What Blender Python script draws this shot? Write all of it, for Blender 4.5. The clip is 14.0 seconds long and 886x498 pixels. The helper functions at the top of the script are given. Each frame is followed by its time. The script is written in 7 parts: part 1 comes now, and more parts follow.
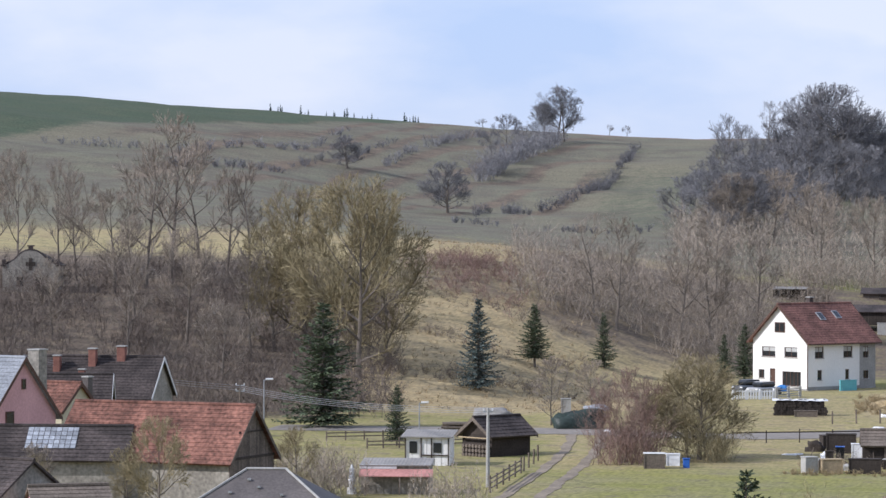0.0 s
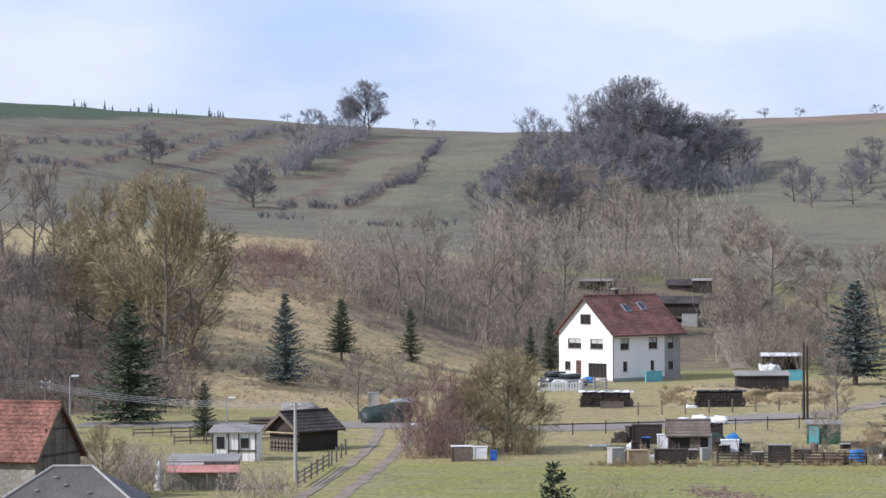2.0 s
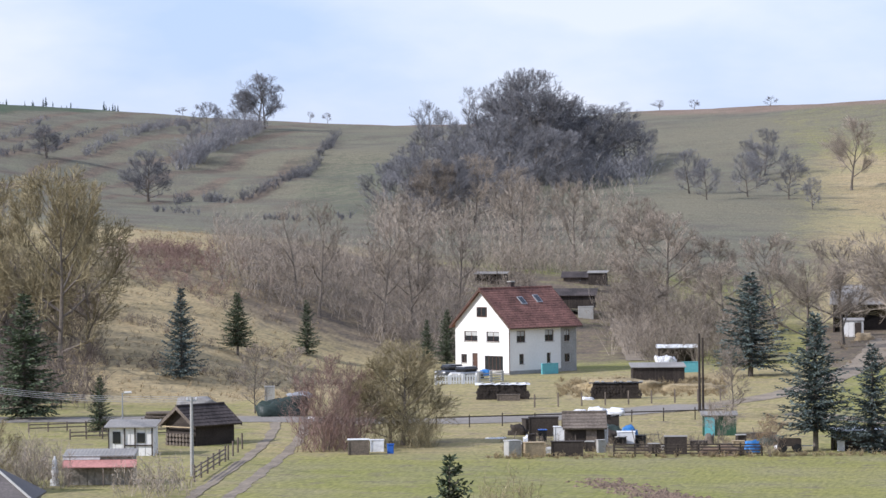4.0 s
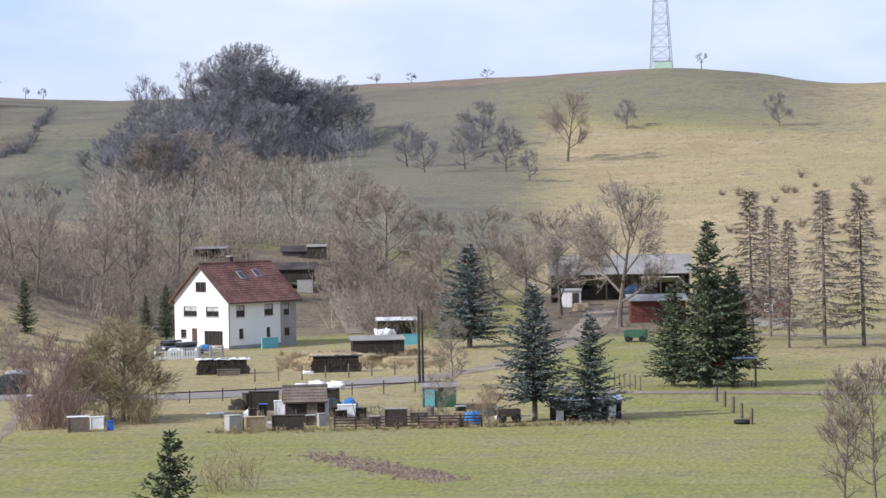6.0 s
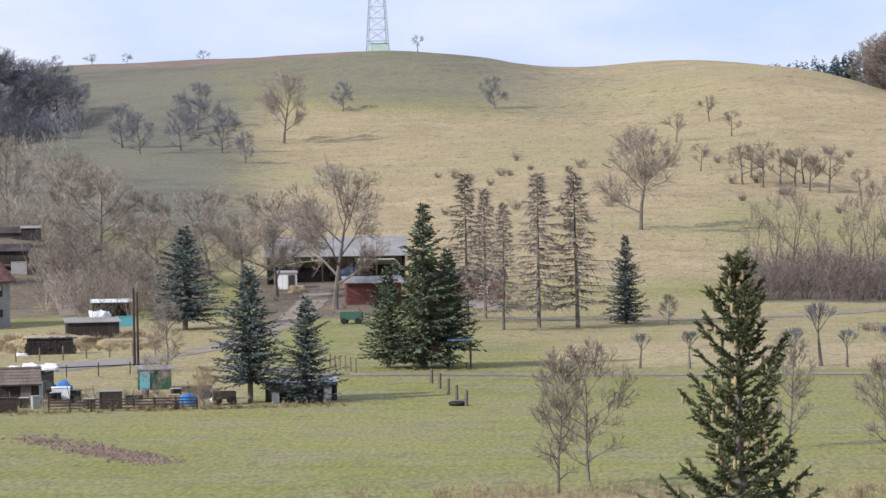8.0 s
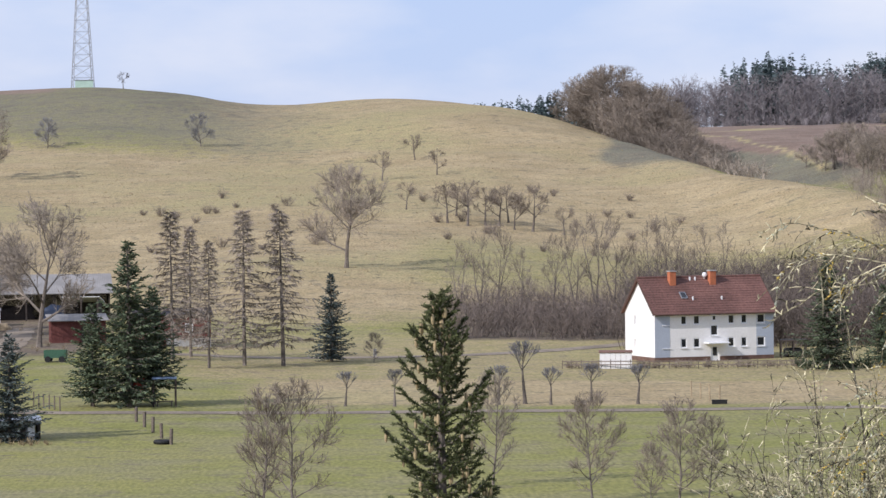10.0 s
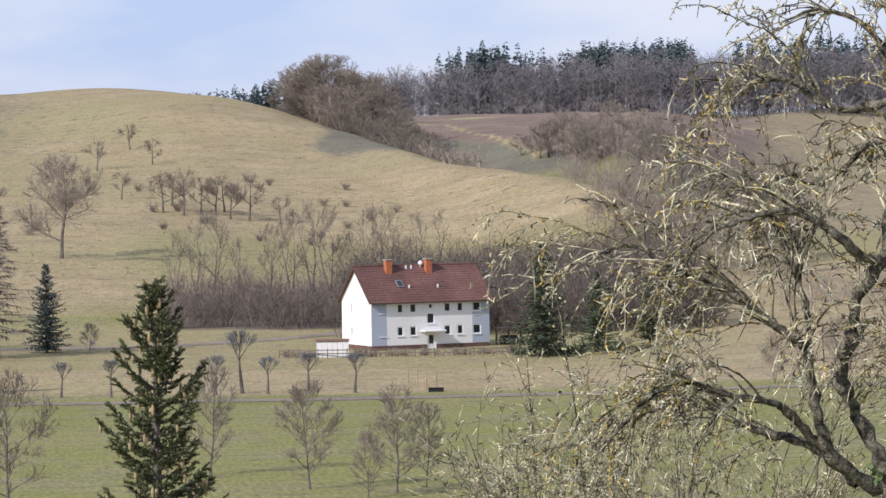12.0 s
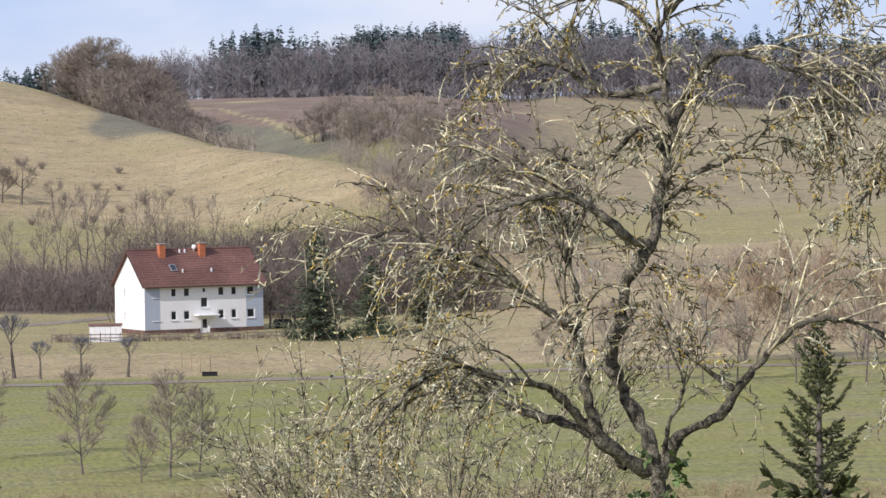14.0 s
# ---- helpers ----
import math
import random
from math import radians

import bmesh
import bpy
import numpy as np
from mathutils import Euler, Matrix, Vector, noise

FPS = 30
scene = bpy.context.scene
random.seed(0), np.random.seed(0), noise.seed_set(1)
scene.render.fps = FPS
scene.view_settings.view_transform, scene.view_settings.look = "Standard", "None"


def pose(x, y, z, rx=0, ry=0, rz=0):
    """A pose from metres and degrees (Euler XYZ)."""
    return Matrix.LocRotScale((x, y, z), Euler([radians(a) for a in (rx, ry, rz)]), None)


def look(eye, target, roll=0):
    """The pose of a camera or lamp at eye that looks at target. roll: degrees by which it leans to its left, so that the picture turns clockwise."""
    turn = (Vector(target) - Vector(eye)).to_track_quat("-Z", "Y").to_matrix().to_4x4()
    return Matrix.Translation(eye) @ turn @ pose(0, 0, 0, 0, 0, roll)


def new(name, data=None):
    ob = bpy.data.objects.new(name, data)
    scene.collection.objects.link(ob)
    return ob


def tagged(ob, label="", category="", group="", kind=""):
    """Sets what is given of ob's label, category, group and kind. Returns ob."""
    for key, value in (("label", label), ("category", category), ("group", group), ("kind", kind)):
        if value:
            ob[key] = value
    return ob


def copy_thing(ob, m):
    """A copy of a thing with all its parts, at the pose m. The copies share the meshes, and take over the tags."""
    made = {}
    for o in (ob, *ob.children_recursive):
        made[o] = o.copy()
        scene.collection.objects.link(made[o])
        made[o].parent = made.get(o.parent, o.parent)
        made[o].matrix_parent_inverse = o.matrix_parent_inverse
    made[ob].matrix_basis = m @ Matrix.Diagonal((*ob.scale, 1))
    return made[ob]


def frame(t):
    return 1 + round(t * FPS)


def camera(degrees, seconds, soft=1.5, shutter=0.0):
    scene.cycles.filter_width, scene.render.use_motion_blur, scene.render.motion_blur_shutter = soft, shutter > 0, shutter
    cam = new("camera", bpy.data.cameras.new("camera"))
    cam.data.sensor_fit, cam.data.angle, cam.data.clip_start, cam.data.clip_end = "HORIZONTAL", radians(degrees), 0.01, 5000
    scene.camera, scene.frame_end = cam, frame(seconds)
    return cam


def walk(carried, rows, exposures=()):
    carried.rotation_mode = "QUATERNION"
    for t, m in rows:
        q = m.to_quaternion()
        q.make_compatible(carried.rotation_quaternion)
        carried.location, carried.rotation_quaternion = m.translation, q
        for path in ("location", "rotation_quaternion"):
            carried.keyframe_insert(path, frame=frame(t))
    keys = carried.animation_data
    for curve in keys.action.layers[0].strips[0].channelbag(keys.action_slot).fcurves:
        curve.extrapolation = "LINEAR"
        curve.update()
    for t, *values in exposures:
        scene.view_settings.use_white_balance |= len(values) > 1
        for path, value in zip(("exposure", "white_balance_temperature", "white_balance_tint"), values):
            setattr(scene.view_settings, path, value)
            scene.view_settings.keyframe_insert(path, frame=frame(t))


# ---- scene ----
EYE_Z = 18.0
PATH = [  # seconds, bearing, pitch, roll
    (0.0, -17.580, -0.356, 0.118),
    (0.5, -16.581, -0.606, 0.052),
    (1.0, -15.544, -0.618, 0.047),
    (1.5, -14.702, -0.535, -0.141),
    (2.0, -14.237, -0.462, -0.308),
    (2.2, -14.198, -0.425, -0.348),
    (4.3, -11.655, -0.629, -0.606),
    (4.5, -11.040, -0.631, -0.672),
    (5.0, -9.739, -0.713, -0.901),
    (5.5, -8.691, -0.882, -0.990),
    (6.0, -7.605, -1.113, -1.092),
    (6.5, -6.591, -1.368, -1.000),
    (7.0, -5.314, -1.563, -0.735),
    (7.5, -4.051, -1.606, -0.992),
    (8.0, -2.716, -1.506, -0.875),
    (8.2, -2.211, -1.459, -0.606),
    (10.3, 3.143, -0.889, -0.845),
    (10.5, 3.666, -0.895, -0.923),
    (11.0, 4.934, -0.961, -0.850),
    (11.5, 6.025, -1.080, -0.896),
    (12.0, 7.250, -1.174, -0.919),
    (12.5, 8.318, -1.254, -1.086),
    (13.0, 9.312, -1.252, -0.988),
    (13.5, 10.197, -1.326, -0.954),
    (14.0, 11.143, -1.511, -0.832),
]


def eye_pose(az, pitch, roll):
    a = radians(az)
    return pose(.3 * math.sin(a), .3 * math.cos(a) - .3, EYE_Z, 90 + pitch, 0, -az) @ pose(0, 0, 0, 0, 0, roll)


cam = camera(15.2, 14.0)
walk(cam, [(t, eye_pose(a, p, r)) for t, a, p, r in PATH], [(0.0, .08, 5850, 16), (5.0, .2, 5900, 16), (8.0, .16, 5980, 17), (11.0, -.05, 5980, 18), (14.0, .02, 6050, 18)])

# ---- sky and sun ----
SUN_EL, SUN_AZ = 33.0, -122.0
world = bpy.data.worlds.new("sky")
scene.world = world
world.use_nodes = True
wn, wl = world.node_tree.nodes, world.node_tree.links
wn.clear()
sky = wn.new("ShaderNodeTexSky")
sky.sky_type, sky.sun_disc = "NISHITA", False
sky.sun_elevation, sky.sun_rotation = radians(SUN_EL), radians(SUN_AZ % 360)
sky.air_density, sky.dust_density, sky.ozone_density = 1.0, .3, 1.0
wc = wn.new("ShaderNodeTexCoord")
wm = wn.new("ShaderNodeMapping")
wm.inputs["Scale"].default_value = (5, 5, 13)
wnoise = wn.new("ShaderNodeTexNoise")
wnoise.inputs["Scale"].default_value, wnoise.inputs["Detail"].default_value = 1.6, 6
wr = wn.new("ShaderNodeValToRGB")
wr.color_ramp.elements[0].position, wr.color_ramp.elements[1].position = .38, .62
wr.color_ramp.elements[0].color, wr.color_ramp.elements[1].color = (4.9, 6.1, 8.3, 1), (7.6, 7.9, 8.6, 1)
wmix = wn.new("ShaderNodeMix")
wmix.data_type = "RGBA"
wmix.inputs[0].default_value = .8
wb = wn.new("ShaderNodeBackground")
wb.inputs["Strength"].default_value = .105
wo = wn.new("ShaderNodeOutputWorld")
wl.new(wc.outputs["Generated"], wm.inputs["Vector"])
wl.new(wm.outputs["Vector"], wnoise.inputs["Vector"])
wl.new(wnoise.outputs["Fac"], wr.inputs["Fac"])
wl.new(wr.outputs["Color"], wmix.inputs[7])
wl.new(sky.outputs["Color"], wmix.inputs[6])
wl.new(wmix.outputs[2], wb.inputs["Color"])
wl.new(wb.outputs["Background"], wo.inputs["Surface"])
sun = new("sun", bpy.data.lights.new("sun", "SUN"))
sun.data.energy, sun.data.angle, sun.data.color = 4.4, radians(.6), (1, .95, .86)
se, sa = radians(SUN_EL), radians(SUN_AZ)
sun.matrix_world = look((200 * math.sin(sa) * math.cos(se), 200 * math.cos(sa) * math.cos(se), 200 * math.sin(se)), (0, 0, 0))


# ---- materials ----
def material(name, col, rough=.85, vary=.25, scale=1.5, fine=14.0, bump=.0, dist=.05, metal=0.0, island=0.0, obj=0.0, col2=None, spec=.3):
    """A surface with stains at a large and grain at a small scale; island / obj vary its brightness from piece to piece."""
    m = bpy.data.materials.new(name)
    m.use_nodes = True
    n, l = m.node_tree.nodes, m.node_tree.links
    b = n["Principled BSDF"]
    b.inputs["Roughness"].default_value, b.inputs["Metallic"].default_value = rough, metal
    b.inputs["Specular IOR Level"].default_value = spec
    tc = n.new("ShaderNodeTexCoord")
    big, small = n.new("ShaderNodeTexNoise"), n.new("ShaderNodeTexNoise")
    big.inputs["Scale"].default_value, small.inputs["Scale"].default_value = scale, fine
    big.inputs["Detail"].default_value = small.inputs["Detail"].default_value = 4
    for q in (big, small):
        l.new(tc.outputs["Object"], q.inputs["Vector"])
    mix = n.new("ShaderNodeMix")
    mix.data_type = "RGBA"
    c2 = col2 or tuple(c * (1 - vary) for c in col)
    mix.inputs[6].default_value, mix.inputs[7].default_value = (*c2, 1), (*col, 1)
    ramp = n.new("ShaderNodeMapRange")
    ramp.inputs["From Min"].default_value, ramp.inputs["From Max"].default_value = .35, .65
    l.new(big.outputs["Fac"], ramp.inputs["Value"])
    l.new(ramp.outputs["Result"], mix.inputs[0])
    mul = n.new("ShaderNodeMix")
    mul.data_type, mul.blend_type = "RGBA", "MULTIPLY"
    mul.inputs[0].default_value = 1
    g = n.new("ShaderNodeMapRange")
    g.inputs["From Min"].default_value, g.inputs["From Max"].default_value = .3, .7
    g.inputs["To Min"].default_value, g.inputs["To Max"].default_value = 1 - vary, 1 + vary * .6
    l.new(small.outputs["Fac"], g.inputs["Value"])
    last = g.outputs["Result"]
    for amount, node, sock in ((island, "ShaderNodeNewGeometry", "Random Per Island"), (obj, "ShaderNodeObjectInfo", "Random")):
        if amount:
            q, r, t = n.new(node), n.new("ShaderNodeMapRange"), n.new("ShaderNodeMath")
            r.inputs["To Min"].default_value, r.inputs["To Max"].default_value = 1 - amount, 1 + amount
            t.operation = "MULTIPLY"
            l.new(q.outputs[sock], r.inputs["Value"])
            l.new(r.outputs["Result"], t.inputs[0])
            l.new(last, t.inputs[1])
            last = t.outputs[0]
    l.new(mix.outputs[2], mul.inputs[6])
    l.new(last, mul.inputs[7])
    l.new(mul.outputs[2], b.inputs["Base Color"])
    if bump:
        bp = n.new("ShaderNodeBump")
        bp.inputs["Strength"].default_value, bp.inputs["Distance"].default_value = bump, dist
        l.new(small.outputs["Fac"], bp.inputs["Height"])
        l.new(bp.outputs["Normal"], b.inputs["Normal"])
    return m


BARK = material("grey_bark", (.20, .17, .14), .95, .35, 1.2, 9, .6, obj=.2)
TWIG = material("brown_twigs", (.355, .30, .24), .95, .3, .5, 3, island=.3, obj=.18)
# Blue-grey shift stands for distance haze, put into the twig colour.
TWIG_HAZED = material("hazed_dark_twigs", (.24, .235, .242), .95, .3, .5, 3, island=.3, obj=.2)
TWIG_BROWN = material("brown_shoots", (.28, .232, .182), .95, .3, .5, 3, island=.3, obj=.15)
TWIG_SCRUB = material("dark_scrub_shoots", (.185, .15, .125), .95, .3, .5, 3, island=.3, obj=.15)
TWIG_YELLOW = material("budding_yellow_twigs", (.34, .285, .165), .95, .3, .5, 3, island=.35, obj=.1)
TWIG_RED = material("reddish_twigs", (.30, .20, .165), .95, .3, .5, 3, island=.3, obj=.1)
TWIG_ORANGE = material("orange_willow_shoots", (.40, .29, .19), .95, .3, .5, 3, island=.3, obj=.1)
NEEDLE = material("spruce_needles", (.10, .13, .07), .8, .4, .8, 6, island=.4, obj=.2)
NEEDLE_BLUE = material("blue_spruce_needles", (.13, .165, .15), .8, .4, .8, 6, island=.4, obj=.2)
# Far wood: paler, bluer base colours with the aerial haze painted in.
TWIG_FAR = material("far_hazed_twigs", (.265, .24, .24), .95, .3, .1, 2, island=.3)
NEEDLE_FAR = material("far_hazed_needles", (.10, .137, .135), .85, .4, .1, 2, island=.4)
PLASTER = material("white_render", (.82, .80, .76), .9, .06, .35, 5, .1, .01)
PLASTER_GREY = material("bare_grey_render", (.36, .35, .33), .95, .2, .6, 6, .2, .02)
PLASTER_BLUE = material("blue_grey_render", (.42, .46, .52), .9, .06, .4, 5, .1, .01)
PLASTER_PINK = material("pink_render", (.62, .36, .36), .9, .12, .5, 5, .1, .01)
PLASTER_OLD = material("weathered_render", (.36, .33, .28), .95, .35, .5, 4, .3, .03)
CREAM = material("cream_render", (.55, .50, .36), .9, .1, .5, 5, .1, .01)
TILE_RED = material("red_clay_tiles", (.28, .135, .105), .8, .5, .5, 5, .3, .03, island=.14)
TILE_ORANGE = material("old_orange_clay_tiles", (.27, .125, .09), .85, .6, .35, 4, .4, .04, island=.16)
TILE_BROWN = material("brown_red_tiles", (.21, .105, .082), .7, .35, .3, 5, .25, .03, island=.08)
TILE_DARK = material("dark_weathered_tiles", (.085, .068, .062), .85, .55, .5, 5, .4, .04, island=.2)
SLATE = material("grey_slate", (.115, .10, .092), .6, .25, .5, 6, .3, .03, island=.2)
SLATE_LIGHT = material("lichened_light_slate", (.36, .38, .41), .7, .3, .8, 6, .3, .03, island=.25)
BRICK_OLD = material("old_red_brick", (.27, .125, .095), .9, .25, 2, 14, .3, .02)
BRICK = material("orange_brick", (.50, .17, .08), .9, .2, 2, 14, .3, .02)
PLINTH = material("brown_brick_plinth", (.17, .10, .075), .9, .25, 1.5, 12, .3, .02)
WOOD = material("weathered_wood", (.19, .155, .125), .9, .35, .7, 7, .4, .02, island=.25)
WOOD_DARK = material("dark_wood", (.06, .048, .04), .9, .35, .7, 7, .4, .02, island=.25)
WOOD_PALE = material("pale_raw_wood", (.45, .35, .22), .9, .3, 1, 9, .3, .02, island=.25)
WOOD_RED = material("red_painted_boards", (.17, .06, .05), .8, .25, .7, 8, .2, .02, island=.12)
FRAME = material("brown_window_frame", (.10, .055, .04), .6, .15, 2, 20)
FRAME_WHITE = material("white_window_frame", (.80, .80, .79), .5, .05, 2, 20)
PANE = material("window_pane", (.025, .028, .032), .08, .2, .8, 3, spec=.6)
CURTAIN = material("net_curtain", (.5, .5, .48), .95, .2, 3, 14)
GREY_STEEL = material("galvanised_steel", (.42, .43, .44), .45, .15, 1, 12, metal=.6)
TIN = material("corrugated_grey_sheet", (.29, .275, .255), .9, .2, .4, 6, .2, .02)
WHITE_TIN = material("white_sheet", (.75, .75, .74), .6, .12, .8, 6)
CONCRETE = material("grey_concrete", (.42, .41, .38), .95, .2, .8, 9, .3, .02)
TARP_GREEN = material("dark_green_tarpaulin", (.035, .052, .045), .5, .3, .8, 4, .5, .1)
TARP_BLUE = material("blue_tarpaulin", (.05, .22, .55), .45, .25, 1.5, 6, .5, .06)
TARP_CYAN = material("turquoise_sheet", (.16, .48, .52), .5, .15, 1, 6)
TARP_WHITE = material("white_plastic_sheeting", (.78, .78, .78), .55, .10, 1.5, 4, .15, .04)
BLUE_PLASTIC = material("blue_plastic", (.04, .14, .5), .4, .15, 2, 9)
GREEN_PAINT = material("green_paint", (.05, .12, .075), .55, .2, 1, 8)
MINT = material("mint_green_paint", (.50, .66, .54), .6, .1, 1, 8)
BLACK = material("black_rubber", (.02, .02, .02), .7, .3, 2, 12)
ASPHALT = material("grey_asphalt_road", (.25, .225, .195), .95, .2, .12, 2.5, .2, .02)
TRACK = material("dirt_track", (.28, .23, .17), .95, .3, .25, 2.5, .4, .05)
MUD = material("churned_mud", (.21, .15, .11), .95, .35, .5, 3, .6, .1)
# ---- the lie of the land: (bearing in degrees, distance, height) along each line of the slopes ----
TOE = [(-60, 300, 0), (-25, 305, 0), (-21, 305, 0), (-17, 315, 0), (-12, 385, .6), (-8, 390, .8), (-4, 400, 2), (0, 390, 1),
       (3, 400, 1), (5, 405, .8), (7, 405, .8), (9.5, 400, 1), (13, 340, .8), (19, 340, .8), (60, 340, 1)]
BANK = [(-60, 385, 12), (-25, 385, 12), (-21, 400, 13), (-17, 430, 14.3), (-12, 450, 9), (-8, 480, 8), (-4, 500, 8), (0, 500, 9.5),
        (3, 480, 7), (5, 480, 5), (7, 480, 4.5), (9.5, 460, 4), (13, 480, 4), (19, 480, 5), (60, 480, 8)]
MID = [(-60, 640, 26), (-25, 640, 26), (-21, 660, 25), (-17, 700, 20.6), (-12, 700, 22), (-8, 700, 25), (-4, 680, 24), (0, 680, 24),
       (3, 650, 22), (5, 640, 20), (7, 580, 14), (9.5, 520, 11), (10.6, 505, 10), (13, 700, 13), (19, 700, 13), (60, 700, 20)]
CREST = [(-60, 1000, 60.5), (-25, 1000, 57.4), (-21, 1020, 53.3), (-17, 1000, 48), (-14.9, 1000, 45.6), (-12, 1000, 44.7), (-9.2, 960, 46.2), (-7.6, 945, 46.8), (-5.6, 915, 47.4), (-4, 890, 47.3), (-2, 870, 45), (-.9, 850, 42),
         (1.3, 830, 41.9), (3, 810, 39.9), (5, 760, 32.4), (7, 650, 22.9), (9.5, 570, 17.9), (10.6, 548, 15.9), (13, 1100, 38), (19, 1100, 30.5), (60, 1100, 50)]
BACK = [(-60, 1600, 45), (-17, 1500, 40), (-12, 1500, 38), (-4, 1500, 38), (0, 1500, 30), (3, 1250, 30), (5, 1150, 36), (7, 1120, 38.5),
        (9.5, 1110, 38.5), (13, 1500, 44), (19, 1500, 44), (60, 1600, 50)]


def smooth_interp(x, table, k):
    xs = np.array([r[0] for r in table], float)
    ys = np.array([r[k] for r in table], float)
    x = np.clip(x, xs[0], xs[-1])
    i = np.clip(np.searchsorted(xs, x) - 1, 0, len(xs) - 2)
    s = np.gradient(ys, xs)
    h = xs[i + 1] - xs[i]
    u = (x - xs[i]) / h
    return (ys[i] * (1 + 2 * u) * (1 - u) ** 2 + s[i] * h * u * (1 - u) ** 2
            + ys[i + 1] * u * u * (3 - 2 * u) - s[i + 1] * h * u * u * (1 - u))


def land(az, r):
    """Height of the ground at a bearing (degrees) and a distance from the viewpoint."""
    az, r = np.broadcast_arrays(np.asarray(az, float), np.asarray(r, float))
    a = np.where(az > 180, az - 360, az)
    a = np.clip(a, -60, 60)
    kr = [np.zeros_like(a), a * 0 + 45, a * 0 + 110, a * 0 + 175]
    kz = [a * 0 + 14.6, a * 0 + 9.5, a * 0 + 2.6, a * 0 - .1]
    for tb in (TOE, BANK, MID, CREST, BACK):
        kr.append(smooth_interp(a, tb, 1))
        kz.append(smooth_interp(a, tb, 2))
    kr += [a * 0 + 2200, a * 0 + 4600]
    kz += [a * 0 + 30, a * 0 + 20]
    kr, kz = np.stack(kr), np.stack(kz)
    d = np.diff(kr, axis=0)
    m = np.diff(kz, axis=0) / d
    s = np.zeros_like(kz)
    w1, w2 = 2 * d[1:] + d[:-1], d[1:] + 2 * d[:-1]
    ok = m[1:] * m[:-1] > 0
    s[1:-1] = np.where(ok, (w1 + w2) / (w1 / np.where(ok, m[:-1], 1) + w2 / np.where(ok, m[1:], 1)), 0)
    s[0], s[-1] = m[0], m[-1]
    i = np.clip((r[None] >= kr).sum(0) - 1, 0, len(kr) - 2)
    pick = lambda q: np.take_along_axis(q, i[None], 0)[0]
    up = lambda q: np.take_along_axis(q, i[None] + 1, 0)[0]
    h = up(kr) - pick(kr)
    u = np.clip((r - pick(kr)) / h, 0, 1)
    z = (pick(kz) * (1 + 2 * u) * (1 - u) ** 2 + pick(s) * h * u * (1 - u) ** 2
         + up(kz) * u * u * (3 - 2 * u) - up(s) * h * u * u * (1 - u))
    x, y = r * np.sin(np.radians(az)), r * np.cos(np.radians(az))
    rough = np.clip((r - kr[4] - 5) / 60, 0, 1) * np.clip((1500 - r) / 300, 0, 1)
    z = z + rough * (.45 * np.sin(x / 17 + 1.3 * np.sin(y / 29)) * np.sin(y / 13 + x / 41) + .25 * np.sin(x / 7.3 + y / 11) * np.sin(y / 6.1))
    # hollow behind the shoulder of the hill
    z = z - 6 * np.exp(-((r - kr[7] - 75) / 45) ** 2) * np.clip((a - 4) / 1.5, 0, 1) * np.clip((11.5 - a) / 1.5, 0, 1)
    # old terraces across the far slope
    terr = np.clip((a + 30) / 4, 0, 1) * np.clip((-12 - a) / 3, 0, 1) * np.clip((r - 640) / 60, 0, 1) * np.clip((900 - r) / 80, 0, 1)
    z = z + terr * .9 * np.sin((r + a * 6) / 13)
    return z


def gz(x, y):
    return float(land(math.degrees(math.atan2(x, y)), math.hypot(x, y)))


def at(az, r, turn=0, scale=1.0, dz=0.0):
    """The pose of a thing that stands on the ground at a bearing and a distance, turned about its upright axis."""
    x, y = r * math.sin(radians(az)), r * math.cos(radians(az))
    return Matrix.LocRotScale((x, y, gz(x, y) + dz), Euler((0, 0, radians(turn))), (scale,) * 3 if isinstance(scale, (int, float)) else scale)


def sheet(name, verts, faces, mat=None):
    me = bpy.data.meshes.new(name)
    me.from_pydata([tuple(v) for v in verts], [], faces)
    if mat:
        me.materials.append(mat)
    return me


def step(x, a, b):
    t = np.clip((x - a) / (b - a), 0, 1)
    return t * t * (3 - 2 * t)


